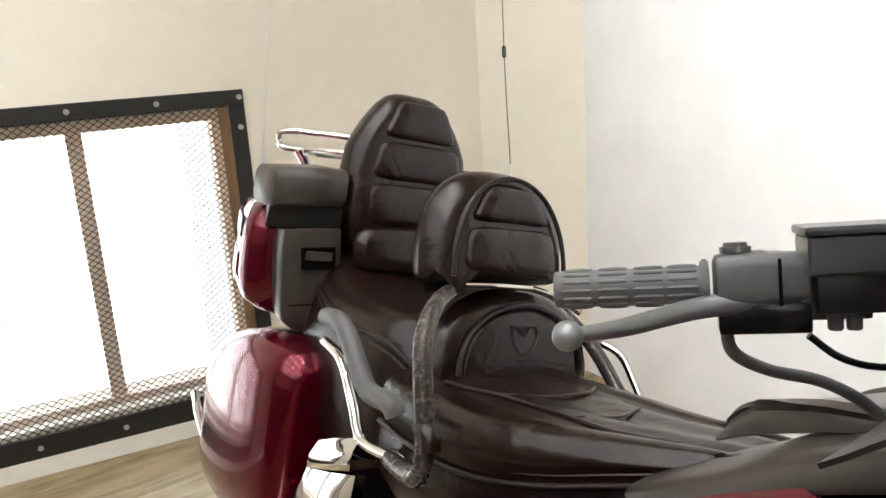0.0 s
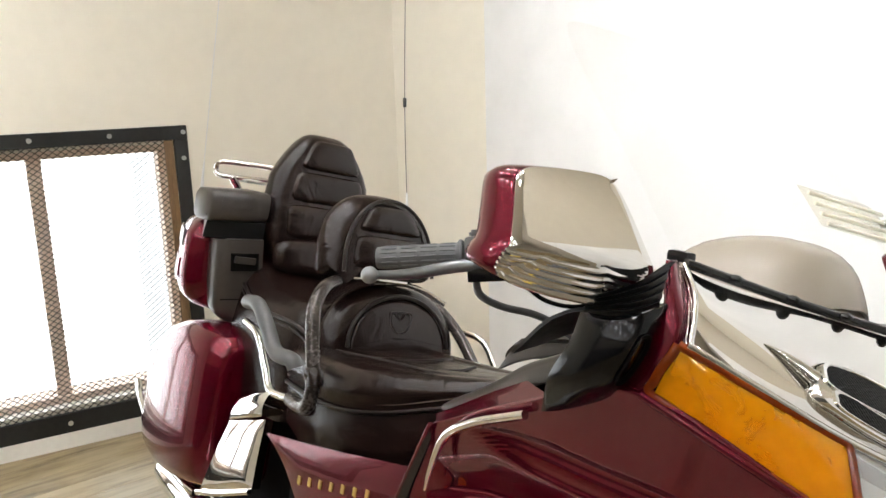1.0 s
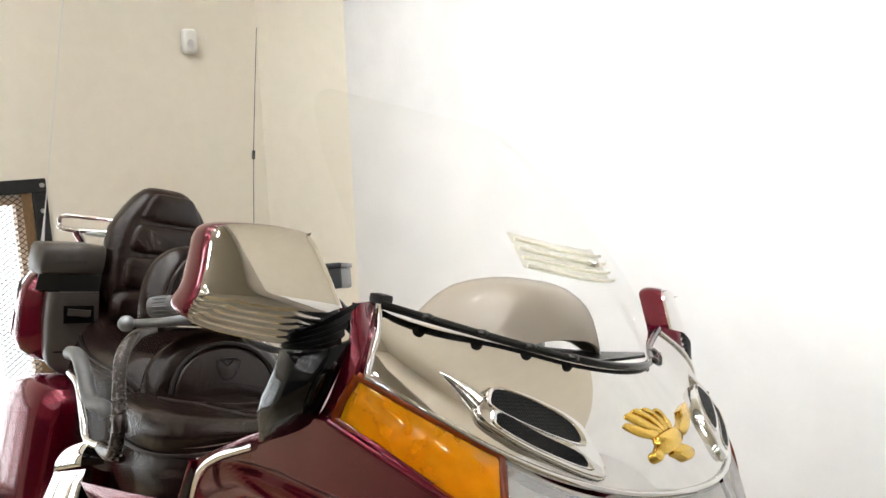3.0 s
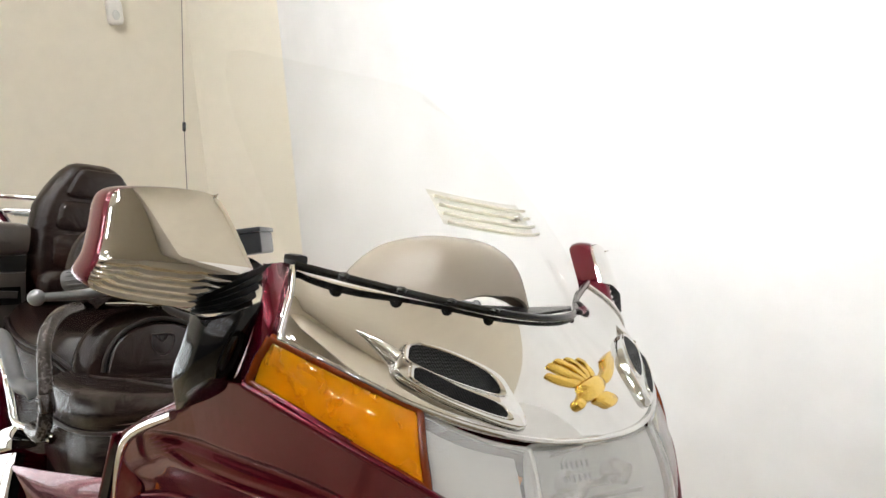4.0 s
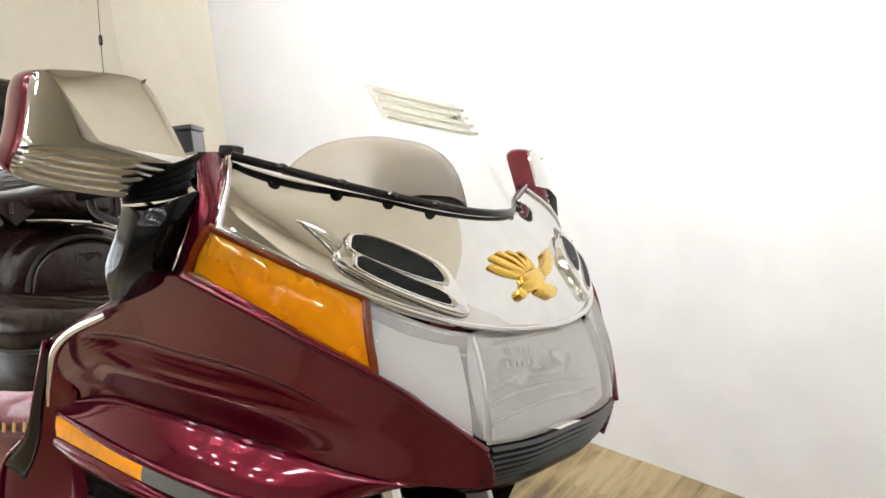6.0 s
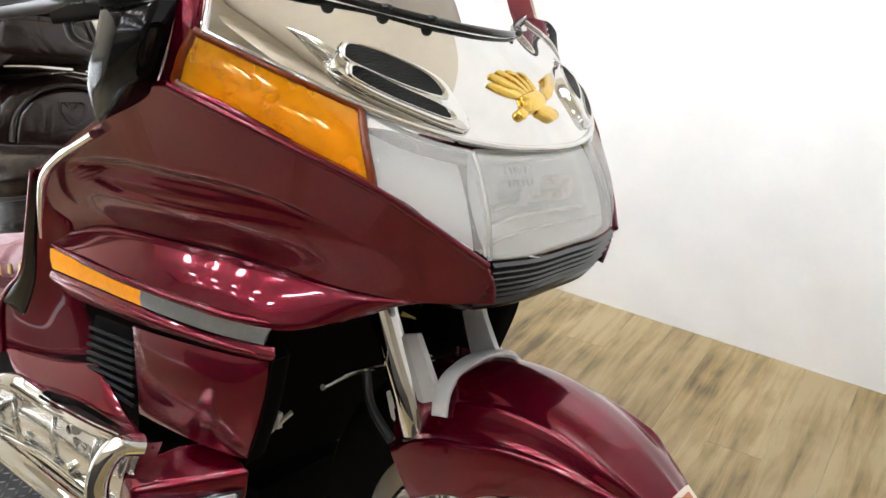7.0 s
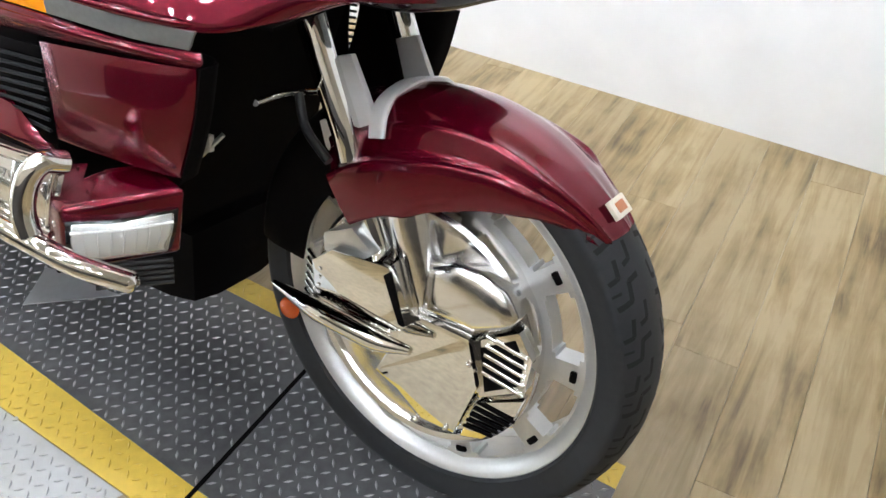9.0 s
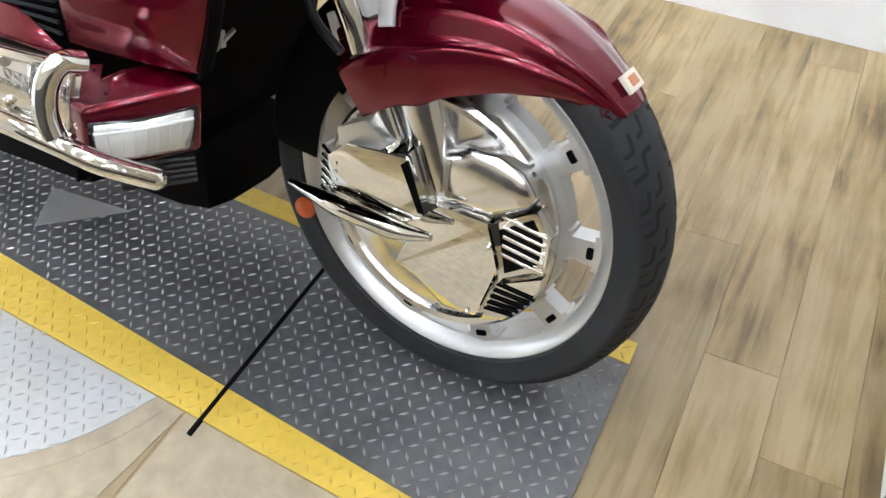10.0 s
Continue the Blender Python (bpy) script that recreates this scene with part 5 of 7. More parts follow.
plate("centre_cap", [(0.014, 0.043), (0.100, 0.045), (0.120, -0.022), (0.094, -0.111), (0.041, -0.119), (-0.002, -0.089), (-0.040, -0.075)], -0.112, -0.080, chrome, cover, "flat chrome centre cap", 0.006)
shield = [(0.025, 0.116), (0.063, 0.134), (0.103, 0.133), (0.135, 0.120), (0.156, 0.094), (0.149, 0.075), (0.102, 0.044), (0.012, 0.042)]
sm = (sum(p[0] for p in shield) / len(shield), sum(p[1] for p in shield) / len(shield))
loft("upper_shield", [[wp(sm[0] + (x - sm[0]) * k, v, sm[1] + (z - sm[1]) * k) for x, z in shield] for v, k in ((-0.068, 1.0), (-0.092, 0.995), (-0.098, 0.97), (-0.102, 0.92), (-0.107, 0.70), (-0.110, 0.40), (-0.111, 0.05))], satin_chrome, cover, "curved polished shield", True, 60)
frame_ = [(0.098, 0.035), (0.160, 0.077), (0.182, 0.046), (0.180, -0.002), (0.117, -0.045)]
plate("vent_frame", frame_, -0.100, -0.078, chrome, cover, "", 0.004)
cx_, cz_ = sum(p[0] for p in frame_) / 5, sum(p[1] for p in frame_) / 5
# flat near-black plate on the frame stands for the opening's shade
plate("vent_hole_shade", [(cx_ + (x - cx_) * 0.72, cz_ + (z - cz_) * 0.78) for x, z in frame_], -0.1006, -0.099, dark, cover, "", 0.0)
for k in range(5):
    t = (k + 0.5) / 5
    z = cz_ + 0.034 - 0.068 * t
    tube("vent_slat", [wp(cx_ - 0.028, -0.101, z + 0.004), wp(cx_ + 0.030, -0.101, z - 0.002)], 0.0032, chrome, cover, seg=8)
low_ = [(0.112, -0.060), (0.176, -0.023), (0.166, -0.063), (0.126, -0.116), (0.093, -0.130)]
plate("lower_vent", low_, -0.093, -0.074, chrome, cover, "", 0.003)
cx_, cz_ = sum(p[0] for p in low_) / 5, sum(p[1] for p in low_) / 5
for k in range(5):
    t = (k + 0.5) / 5
    tube("vent_slat", [wp(cx_ - 0.020 - 0.004 * k, -0.095, cz_ + 0.022 - 0.012 * k), wp(cx_ + 0.036 - 0.007 * k, -0.095, cz_ + 0.020 - 0.010 * k)], 0.0024, dark, cover, seg=8)
for px in ((0.082, -0.107), (0.034, -0.120), (0.106, 0.011)):
    ball("screw", wp(px[0], -0.113, px[1]), 0.004, chrome, cover)

# brake caliper with its finned chrome cover
cal = plate("caliper_cover", [(-0.138, 0.070), (-0.102, 0.100), (-0.011, 0.112), (0.017, 0.030), (-0.014, 0.007), (-0.131, 0.018)], -0.132, -0.070, chrome, bike, "finned chrome caliper cover", 0.006)
a_, b_ = (-0.017, 0.097), (0.010, 0.036)
# near-black plate laid on the cover, painting a recess in shade
plate("recess_shade", [a_, (-0.007, 0.106), (0.018, 0.036), b_], -0.1335, -0.130, dark, cal, "", 0)
for k in range(6):
    t = k / 5
    p0, p1 = np.array((-0.139, 0.067)), np.array((-0.145, 0.003))
    c = p0 + (p1 - p0) * t
    tube("fin", [wp(c[0] - 0.016, -0.118, c[1] + 0.006), wp(c[0] + 0.020, -0.131, c[1] - 0.004)], 0.0032, chrome, cal, seg=8)
tube("link_bar", [wp(*(lambda q: (q[0], -0.128, q[1]))((-0.211, 0.001))), wp(*(lambda q: (q[0], -0.142, q[1]))((-0.118, 0.005))), wp(*(lambda q: (q[0], -0.142, q[1]))((-0.021, 0.004))), wp(*(lambda q: (q[0], -0.140, q[1]))((0.036, 0.012)))], 0.0150, chrome, cal, "chrome link bar", 5, 14, True, [0.30, 1, 1.0, 0.35])
upper = plate("caliper_bracket", [(-0.130, 0.108), (-0.083, 0.133), (-0.052, 0.112), (-0.038, 0.093), (-0.128, 0.082)], -0.118, -0.085, satin, cal, "", 0.004)
ball("side_reflector", wp(*(lambda q: (q[0], -0.075, q[1]))((-0.236, -0.081))), 0.018, orange, cal, "round orange reflector", (1, 0.5, 1))

# fork legs: a chrome tube, a broad polished slider beside it, a white shroud
for s in (-1, 1):
    v = 0.064 * s - 0.012
    leg = tube("fork_leg", [wp(0.021, v, 0.020), wp(0.012, v, 0.060), wp(-0.012, v, 0.135), wp(-0.036, v, 0.215)], 0.030, satin_chrome, bike, "polished telescopic fork leg", 5, 22, True, [0.75, 1, 1.08, 1.1])
    tube("stanchion", [wp(u, v * s - 0.012, w) for u, v, w in ((-0.040, 0.072, 0.055), (-0.062, 0.073, 0.110), (-0.105, 0.076, 0.205), (-0.119, 0.080, 0.249), (-0.142, 0.082, 0.302), (-0.173, 0.082, 0.372), (-0.200, 0.082, 0.435))], 0.0185, chrome, leg, "bright chrome fork tube", 4, 24)
    tube("seal_ring", [wp(-0.103, 0.0765 * s - 0.012, 0.204), wp(-0.106, 0.0770 * s - 0.012, 0.211)], 0.0215, gloss_black, leg, "", 3, 20)
    arm = [(-0.155, 0.326), (-0.121, 0.338), (-0.074, 0.256), (-0.066, 0.219), (-0.088, 0.205), (-0.110, 0.205), (-0.124, 0.239)]
    plate("fork_shroud", arm, *sorted((0.060 * s - 0.012, 0.070 * s - 0.012)), satin_white, leg, "white painted fork shroud", 0.004)
    plate("shroud_tab", [(-0.174, 0.239), (-0.150, 0.249), (-0.119, 0.200), (-0.139, 0.190), (-0.163, 0.206)], *sorted((0.058 * s - 0.012, 0.066 * s - 0.012)), satin_white, leg, "", 0.003)
# white brace arching over the fender between the legs
brace = []
for th in (107, 104.5, 102):
    a = radians(th)
    brace.append([wp(r * math.cos(a), v, r * math.sin(a)) for v, r in ((-0.100, 0.262), (-0.090, 0.286), (-0.072, 0.303), (-0.048, 0.311), (-0.018, 0.3145), (0.016, 0.311), (0.048, 0.303), (0.066, 0.286), (0.076, 0.262))])
sheet("fork_brace", brace, 0.006, satin_white, bike, "white painted fork brace", 4, 5, wp(0, 0, 0))

# front fender: low side flanges, a flat step and a raised crown
rows = []
for th in (126, 124, 117, 110, 102, 93, 84, 75, 67, 60, 54, 48, 44, 41.5):
    a = radians(th)
    at_ = lambda *v: float(np.interp(th, [41.5, 51, 60, 74, 92, 115, 126], v))
    crown = at_(0.3135, 0.3120, 0.3105, 0.3098, 0.3095, 0.3095, 0.3095)
    ridge = at_(0.300, 0.302, 0.300, 0.292, 0.280, 0.264, 0.255)
    sh = at_(0.296, 0.293, 0.283, 0.265, 0.243, 0.234, 0.230)
    rb = at_(0.290, 0.272, 0.244, 0.205, 0.169, 0.160, 0.158)
    half = at_(0.050, 0.070, 0.086, 0.099, 0.107, 0.110, 0.108)
    step = at_(0.0, 0.05, 0.25, 0.8, 1.0, 1.0, 1.0)
    vr = half * (0.93 - 0.15 * step)
    one = ((half * 0.97, rb), (half * 1.0, rb + 0.006), (half * 1.012, (rb + sh) / 2), (half * 1.0, sh - 0.006), (half * 0.965, sh), (half * (0.93 - 0.05 * step), sh + 0.003), (vr, ridge), (vr * 0.93, ridge + 0.006), (vr * 0.80, crown - 0.010), (vr * 0.55, crown - 0.0035), (vr * 0.27, crown - 0.0008))
    row = [wp(r * math.cos(a), -v - 0.002, r * math.sin(a)) for v, r in one]
    row.append(wp(crown * math.cos(a), -0.012, crown * math.sin(a)))
    for v, r in one[::-1]:
        y = (v - 0.022) * 0.86
        skin = float(np.interp(-y - 0.024, [q[1] for q in tyre_profile[6:13]], [q[0] for q in tyre_profile[6:13]])) + 0.0032
        r = min(r, skin) if y < 0.040 else r * 0.985
        row.append(wp(r * math.cos(a), y, r * math.sin(a)))
    rows.append(row)
fender = sheet("front_fender", rows, 0.004, red, bike, "burgundy front fender with raised side ribs", 5, 3, wp(0, 0, 0.1))
rows = []
for th in (122, 130, 145, 160, 176):
    a = radians(th)
    rows.append([wp(r * math.cos(a), v, r * math.sin(a)) for v, r in ((-0.074, 0.21), (-0.074, 0.27), (-0.060, 0.305), (-0.012, 0.318), (0.040, 0.305), (0.056, 0.27), (0.056, 0.20))])
# the shadow on the fender's rear part is put into its colour
sheet("rear_mudguard", rows, 0.004, dark, fender, "rear part of the front fender, its shadow painted near-black", 4, 3, wp(0, 0, 0))
a = radians(47)
for k, (mtl, sz, o) in enumerate(((badge_white, 0.0155, 0.0), (badge_red, 0.0085, 0.0012))):
    ex_, er_, ev_ = Vector((-math.sin(a), 0, math.cos(a))), Vector((math.cos(a), 0, math.sin(a))), Vector((0, 1, 0))
    m = WHEEL @ Matrix(((ev_.x, ex_.x, er_.x, 0.3175 * math.cos(a)), (ev_.y, ex_.y, er_.y, -0.018), (ev_.z, ex_.z, er_.z, 0.3175 * math.sin(a)), (0, 0, 0, 1)))
    rbox("fender_badge", (-sz * 1.15, -sz * 0.75, -0.002 + o), (sz * 1.15, sz * 0.75, 0.004 + o), 0.0015, mtl, fender, "small cream and red badge", m)

# ---- works behind the wheel, their shade painted in as near-black ----
sheet("wheel_arch", [[(-0.12, y * 0.80, 0.735 - 0.10 * abs(y)), (-0.31, y, 0.72), (-0.38, y, 0.60), (-0.41, y, 0.46), (-0.43, y, 0.34)] for y in (-0.262, -0.13, 0, 0.13, 0.262)], 0.006, dark, bike, "inner wheel arch, its shade painted near-black", 4, 4, (-0.8, 0, 0.9))
rbox("engine_block", (-0.98, -0.22, 0.30), (-0.46, 0.24, 0.60), 0.03, dark, bike, "plain engine block, its shade painted near-black")
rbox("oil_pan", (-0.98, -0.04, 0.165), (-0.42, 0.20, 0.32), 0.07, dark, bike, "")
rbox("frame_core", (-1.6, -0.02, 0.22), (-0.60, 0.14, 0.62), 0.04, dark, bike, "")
tube("arch_pipe", [(-0.151, -0.200, 0.628), (-0.169, -0.120, 0.619), (-0.176, -0.020, 0.599), (-0.148, 0.100, 0.581)], 0.004, chrome, bike, "", 5, 8)
tube("brake_hose", [(-0.164, -0.110, 0.618), (-0.144, -0.120, 0.582), (-0.102, -0.130, 0.555)], 0.006, plastic, bike, "", 5, 8)
tube("clip", [(-0.241, -0.220, 0.528), (-0.228, -0.210, 0.545), (-0.207, -0.190, 0.575)], 0.003, satin, bike, "", 5, 6)
rbox("tag", (-0.008, -0.004, -0.010), (0.008, 0.004, 0.010), 0.002, satin_white, bike, "", Matrix.Translation((-0.223, -0.200, 0.564)))
# cowl's inner edge
for s in (1, -1):
    e = [(x, y * s, z) for x, y, z in ((-0.163, -0.270, 0.674), (-0.175, -0.270, 0.610), (-0.197, -0.270, 0.543))]
    # near-black: the shade inside the cowl is put into the colour
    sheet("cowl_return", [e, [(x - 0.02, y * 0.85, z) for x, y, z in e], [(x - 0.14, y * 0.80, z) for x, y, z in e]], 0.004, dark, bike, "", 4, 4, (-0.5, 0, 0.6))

# ---- corner lamp box, crash bar and engine cover, on each side ----
for s in (1, -1):
    F = lambda q: (q[0], q[1] * s, q[2])
    tl, tm, tr = (-0.320, -0.345, 0.520), (-0.278, -0.356, 0.514), (-0.190, -0.264, 0.537)
    bl, bm_, br = (-0.342, -0.338, 0.429), (-0.284, -0.354, 0.436), (-0.202, -0.264, 0.454)
    back = (-0.283, -0.290, 0.543)
    bm = bmesh.new()
    tops = [F(tl), F(tm), F(tr), F((back[0] + 0.02, -0.25, back[2])), F(back)]
    bots = [F(bl), F(bm_), F(br), F((back[0] + 0.02, -0.25, bl[2] + 0.01)), F((back[0], -0.29, bl[2] + 0.01))]
    tv, bv = [bm.verts.new(p) for p in tops], [bm.verts.new(p) for p in bots]
    bm.faces.new(tv)
    bm.faces.new(bv[::-1])
    for i in range(5):
        j = (i + 1) % 5
        bm.faces.new([tv[i], bv[i], bv[j], tv[j]])
    bmesh.ops.bevel(bm, geom=bm.edges[:], offset=0.008, segments=3, profile=0.6, affect="EDGES")
    box_ = part("corner_lamp_box", bm, red, bike, "burgundy housing of the corner lamp")
    lens_net = [[F((-0.272, -0.352, 0.499)), F((-0.234, -0.316, 0.503)), F((-0.201, -0.276, 0.510))], [F((-0.269, -0.356, 0.479)), F((-0.229, -0.320, 0.484)), F((-0.201, -0.280, 0.487))], [F((-0.268, -0.353, 0.456)), F((-0.238, -0.317, 0.459)), F((-0.213, -0.277, 0.459))]]
    grow = lambda net, k: [[tuple(np.mean(np.array(net), axis=(0, 1)) + (np.array(p) - np.mean(np.array(net), axis=(0, 1))) * k) for p in r] for r in net]
    sheet("gasket", [[(x + 0.002, y, z) for x, y, z in r] for r in grow(lens_net, 1.10)], 0.012, gloss_black, box_, "", 4, 4, (-0.5, 0, 0.5))
    sheet("lamp_lens", [[(x + 0.007, y - 0.004 * s, z) for x, y, z in r] for r in lens_net], 0.003, lens_clear, box_, "clear ribbed lamp lens", 5, 5, (-0.5, 0, 0.5))
    sheet("lamp_bowl", [[(x + 0.0035, y - 0.002 * s, z) for x, y, z in r] for r in grow(lens_net, 0.97)], 0.002, satin, box_, "", 5, 5, (-0.5, 0, 0.5))
    lg = surface([[(x + 0.0055, y - 0.003 * s, z) for x, y, z in r] for r in lens_net], 5, 8)
    for k in range(2, 16, 2):
        tube("lens_rib", [lg[1, k], lg[5, k], lg[9, k]], 0.0011, frosted, box_, "", 3, 6)
    tube("lens_rib", [lg[2, j] for j in range(0, 17, 4)], 0.0016, reflector, box_, "", 3, 6)
    for p in ((-0.298, -0.348, 0.490), (-0.302, -0.346, 0.470)):
        ball("screw", F(p), 0.0045, chrome, box_)
    for k in range(5):
        a0, a1 = (-0.262, -0.335, 0.444), (-0.208, -0.272, 0.446)
        tube("rib", [F((a0[0], a0[1], a0[2] - 0.007 * k)), F((a1[0], a1[1], a1[2] - 0.007 * k))], 0.003, plastic, box_, seg=6)
    bar = tube("crash_bar", [F(q) for q in ((-0.969, -0.385, 0.508), (-0.686, -0.392, 0.512), (-0.501, -0.395, 0.507), (-0.376, -0.395, 0.499), (-0.286, -0.390, 0.489), (-0.236, -0.375, 0.472), (-0.196, -0.345, 0.454))], 0.0125, chrome, bike, "chrome crash bar", 6, 14)
    ball("bar_end", F((-0.196, -0.345, 0.454)), 0.0124, chrome, bar)
    tube("bar_loop", [F(q) for q in ((-0.276, -0.345, 0.565), (-0.280, -0.368, 0.570), (-0.288, -0.382, 0.550), (-0.291, -0.388, 0.518), (-0.283, -0.388, 0.487))], 0.0125, chrome, bar, "", 6, 14)
    tube("bar_loop", [F(q) for q in ((-0.618, -0.370, 0.462), (-0.566, -0.368, 0.539), (-0.505, -0.365, 0.571), (-0.454, -0.355, 0.562))], 0.011, chrome, bar, "", 6, 14)
    cov = [[F((-0.70, -0.330, 0.530)), F((-0.58, -0.334, 0.540)), F((-0.479, -0.338, 0.549)), F((-0.381, -0.342, 0.555)), F((-0.290, -0.335, 0.556))], [F((-0.70, -0.348, 0.500)), F((-0.56, -0.350, 0.512)), F((-0.457, -0.354, 0.519)), F((-0.372, -0.356, 0.519)), F((-0.296, -0.345, 0.515))], [F((-0.70, -0.340, 0.450)), F((-0.56, -0.342, 0.462)), F((-0.461, -0.345, 0.470)), F((-0.390, -0.347, 0.466)), F((-0.318, -0.340, 0.456))]]
    ec = sheet("engine_cover", cov, 0.03, satin_chrome, bike, "polished engine cover with a raised nameplate", 5, 5, (-0.5, 0, 0.5))
    for k in range(6):
        q = np.array((-0.387, -0.354, 0.526)) * (1 - k / 5) + np.array((-0.313, -0.350, 0.523)) * (k / 5)
        rbox("nameplate_bar", (-0.005, -0.0015, -0.009), (0.005, 0.0015, 0.009), 0.001, satin_chrome, ec, "", Matrix.Translation(F(tuple(q))))
    cg = surface(cov, 8, 8)
    out = np.array((0, -0.004 * s, 0))
    tube("cover_lip", [cg[1, j] + out for j in range(0, 33, 4)], 0.0065, chrome, ec, "", 3, 10)
    tube("cover_lip", [cg[14, j] + out for j in range(0, 33, 4)], 0.0055, chrome, ec, "", 3, 10)
    for j in (10, 18, 26, 31):
        tube("cover_rib", [cg[i, j] + out * 0.4 for i in (2, 6, 10, 13)], 0.0030, satin_chrome, ec, "", 3, 8)
    for i, j in ((3, 12), (3, 22), (3, 29), (12, 12), (12, 22), (11, 28)):
        disc("bolt", tuple(cg[i, j] + out), (0, -s, 0), 0.0065, 0.008, chrome, ec, "", 6, 0.001)
    sheet("cover_cap", [[F((-0.433, -0.325, 0.551)), F((-0.340, -0.325, 0.552)), F((-0.291, -0.318, 0.550))], [F((-0.479, -0.338, 0.549)), F((-0.381, -0.342, 0.555)), F((-0.298, -0.335, 0.551))]], 0.006, plastic, bike, "", 3, 5, (-0.5, 0, 0.4))

# ---- cockpit: mirrors, windscreen, bars ----
for s in (1, -1):
    F = lambda q: (q[0], q[1] * s, q[2])
    face = [
        [(-0.3049, -0.4661, 1.1239), (-0.2916, -0.4217, 1.1307), (-0.2760, -0.3680, 1.1324)],
        [(-0.2912, -0.4737, 1.0907), (-0.2734, -0.4231, 1.0930), (-0.2530, -0.3570, 1.0952)],
        [(-0.2790, -0.4821, 1.0597), (-0.2559, -0.4228, 1.0580), (-0.2290, -0.3460, 1.0540)],
        [(-0.2882, -0.4903, 1.0360), (-0.2713, -0.4456, 1.0249), (-0.2441, -0.3775, 1.0206)],
    ]
    face = [[F(q) for q in r] for r in face]
    cen = np.array(face).mean((0, 1)) + np.array((-0.1, 0, 0))
    # a nearly flat upper face that bends into the ribbed skirt
    net = np.array(face)
    across, down = np.linspace(0, 1, 41), np.linspace(-0.08, 1.08, 69)
    w3 = np.stack([2 * (across - 0.5) * (across - 1), 4 * across * (1 - across), 2 * across * (across - 0.5)])
    wide = np.einsum("rkc,kj->rjc", net, w3)
    place = np.clip(np.searchsorted((0, 0.35, 0.68, 1), down) - 1, 0, 2)
    knots = np.array((0, 0.35, 0.68, 1))
    part_ = ((down - knots[place]) / (knots[place + 1] - knots[place]))[:, None, None]
    long_ = wide[place] * (1 - part_) + wide[place + 1] * part_
    fine = np.mean([long_[k:k + 61] for k in range(9)], axis=0)
    nn = normals(fine)
    nn = -nn if (nn.mean((0, 1)) @ (cen - fine.mean((0, 1)))) > 0 else nn
    a_, b_ = np.linspace(-1, 1, 61)[:, None, None], np.linspace(-1, 1, 41)[None, :, None]
    fine = fine + nn * 0.0032 * (1 - a_ ** 2) * (1 - b_ ** 2)
    fh, fw = fine.shape[0] - 1, fine.shape[1] - 1

    def on_face(a, b):
        """A place on the face, a down and b across from -1 to 1, its corners rounded."""
        r, q = max(abs(a), abs(b)), (abs(a) ** 8 + abs(b) ** 8) ** 0.125
        if q > 1e-6:
            a, b = a * r / q, b * r / q
        y, x = (a + 1) / 2 * fh, (b + 1) / 2 * fw
        i, j = min(int(y), fh - 1), min(int(x), fw - 1)
        u, v = y - i, x - j
        return (fine[i, j] * (1 - v) + fine[i, j + 1] * v) * (1 - u) + (fine[i + 1, j] * (1 - v) + fine[i + 1, j + 1] * v) * u

    h = 97
    g = np.array([[on_face(a, b) for b in np.linspace(-1, 1, 25)] for a in np.linspace(-1, 1, h)])
    n = normals(g)
    n = -n if (n.mean((0, 1)) @ (cen - g.mean((0, 1)))) > 0 else n
    rib = np.array([0.0 if i < 66 else -0.0013 * (0.5 - 0.5 * math.cos((i - 66) / (h - 69) * 2 * math.pi * 5)) if i < h - 2 else 0.0 for i in range(h)])
    fade = np.clip((1 - np.abs(np.linspace(-1, 1, 25))) * 8, 0, 1)
    g = g + n * rib[:, None, None] * fade[None, :, None]
    # shell behind the cover, drawn in towards the glass
    ring = [g[0, j] for j in range(0, g.shape[1], 2)] + [g[i, -1] for i in range(6, h, 6)] + [g[-1, j] for j in range(g.shape[1] - 3, -1, -2)] + [g[i, 0] for i in range(h - 7, 3, -6)]
    ring = np.array(ring)
    c = ring.mean(0)
    loops = []
    for dx, k in ((-0.001, 0.985), (-0.004, 1.010), (-0.013, 1.030), (-0.026, 1.035), (-0.038, 1.005), (-0.047, 0.94), (-0.051, 0.84), (-0.047, 0.82)):
        inner_ = lambda p: (p[1] - c[1]) * s > 0
        loops.append([(c[0] + (p[0] - c[0]) * (1 if dx > -0.03 else 0.85) + dx, c[1] + (p[1] - c[1]) * (min(k, 0.97 + 4 * dx) if inner_(p) else k), c[2] + (p[2] - c[2]) * (min(k, 1.03) if p[2] > c[2] else min(k, 1.0 + 4 * dx))) for p in ring])
    mir = loft("mirror", loops, red, bike, "burgundy mirror housing with a ribbed chrome cover", False, 50)
    grid_mesh("mirror_cover", g + n * 0.004, 0.006, chrome_cover, mir, "ribbed chrome mirror cover", tuple(cen), 30, 0.002)
    last = np.array(loops[-1])
    loft("mirror_glass", [last, last.mean(0) + (last - last.mean(0)) * 0.5, last.mean(0) + (last - last.mean(0)) * 0.02], mirror_glass, mir, "", True)

# windscreen
base = [(nose_x(y, z) - 0.002, y, z + 0.003) for y, z in ((-0.298, 1.066), (-0.175, 1.045), (-0.081, 1.0316), (0, 1.028))]
scr = []
for t, back, up, k in ((0.0, 0, 0, 1.0), (0.33, -0.085, 0.105, 0.99), (0.66, -0.18, 0.205, 0.93), (0.9, -0.255, 0.275, 0.80), (1.0, -0.285, 0.300, 0.66)):
    r = [(x + back, y * k, z + up - 0.25 * y * y * t) for x, y, z in base]
    scr.append(r + [(x, -y, z) for x, y, z in r[-2::-1]])
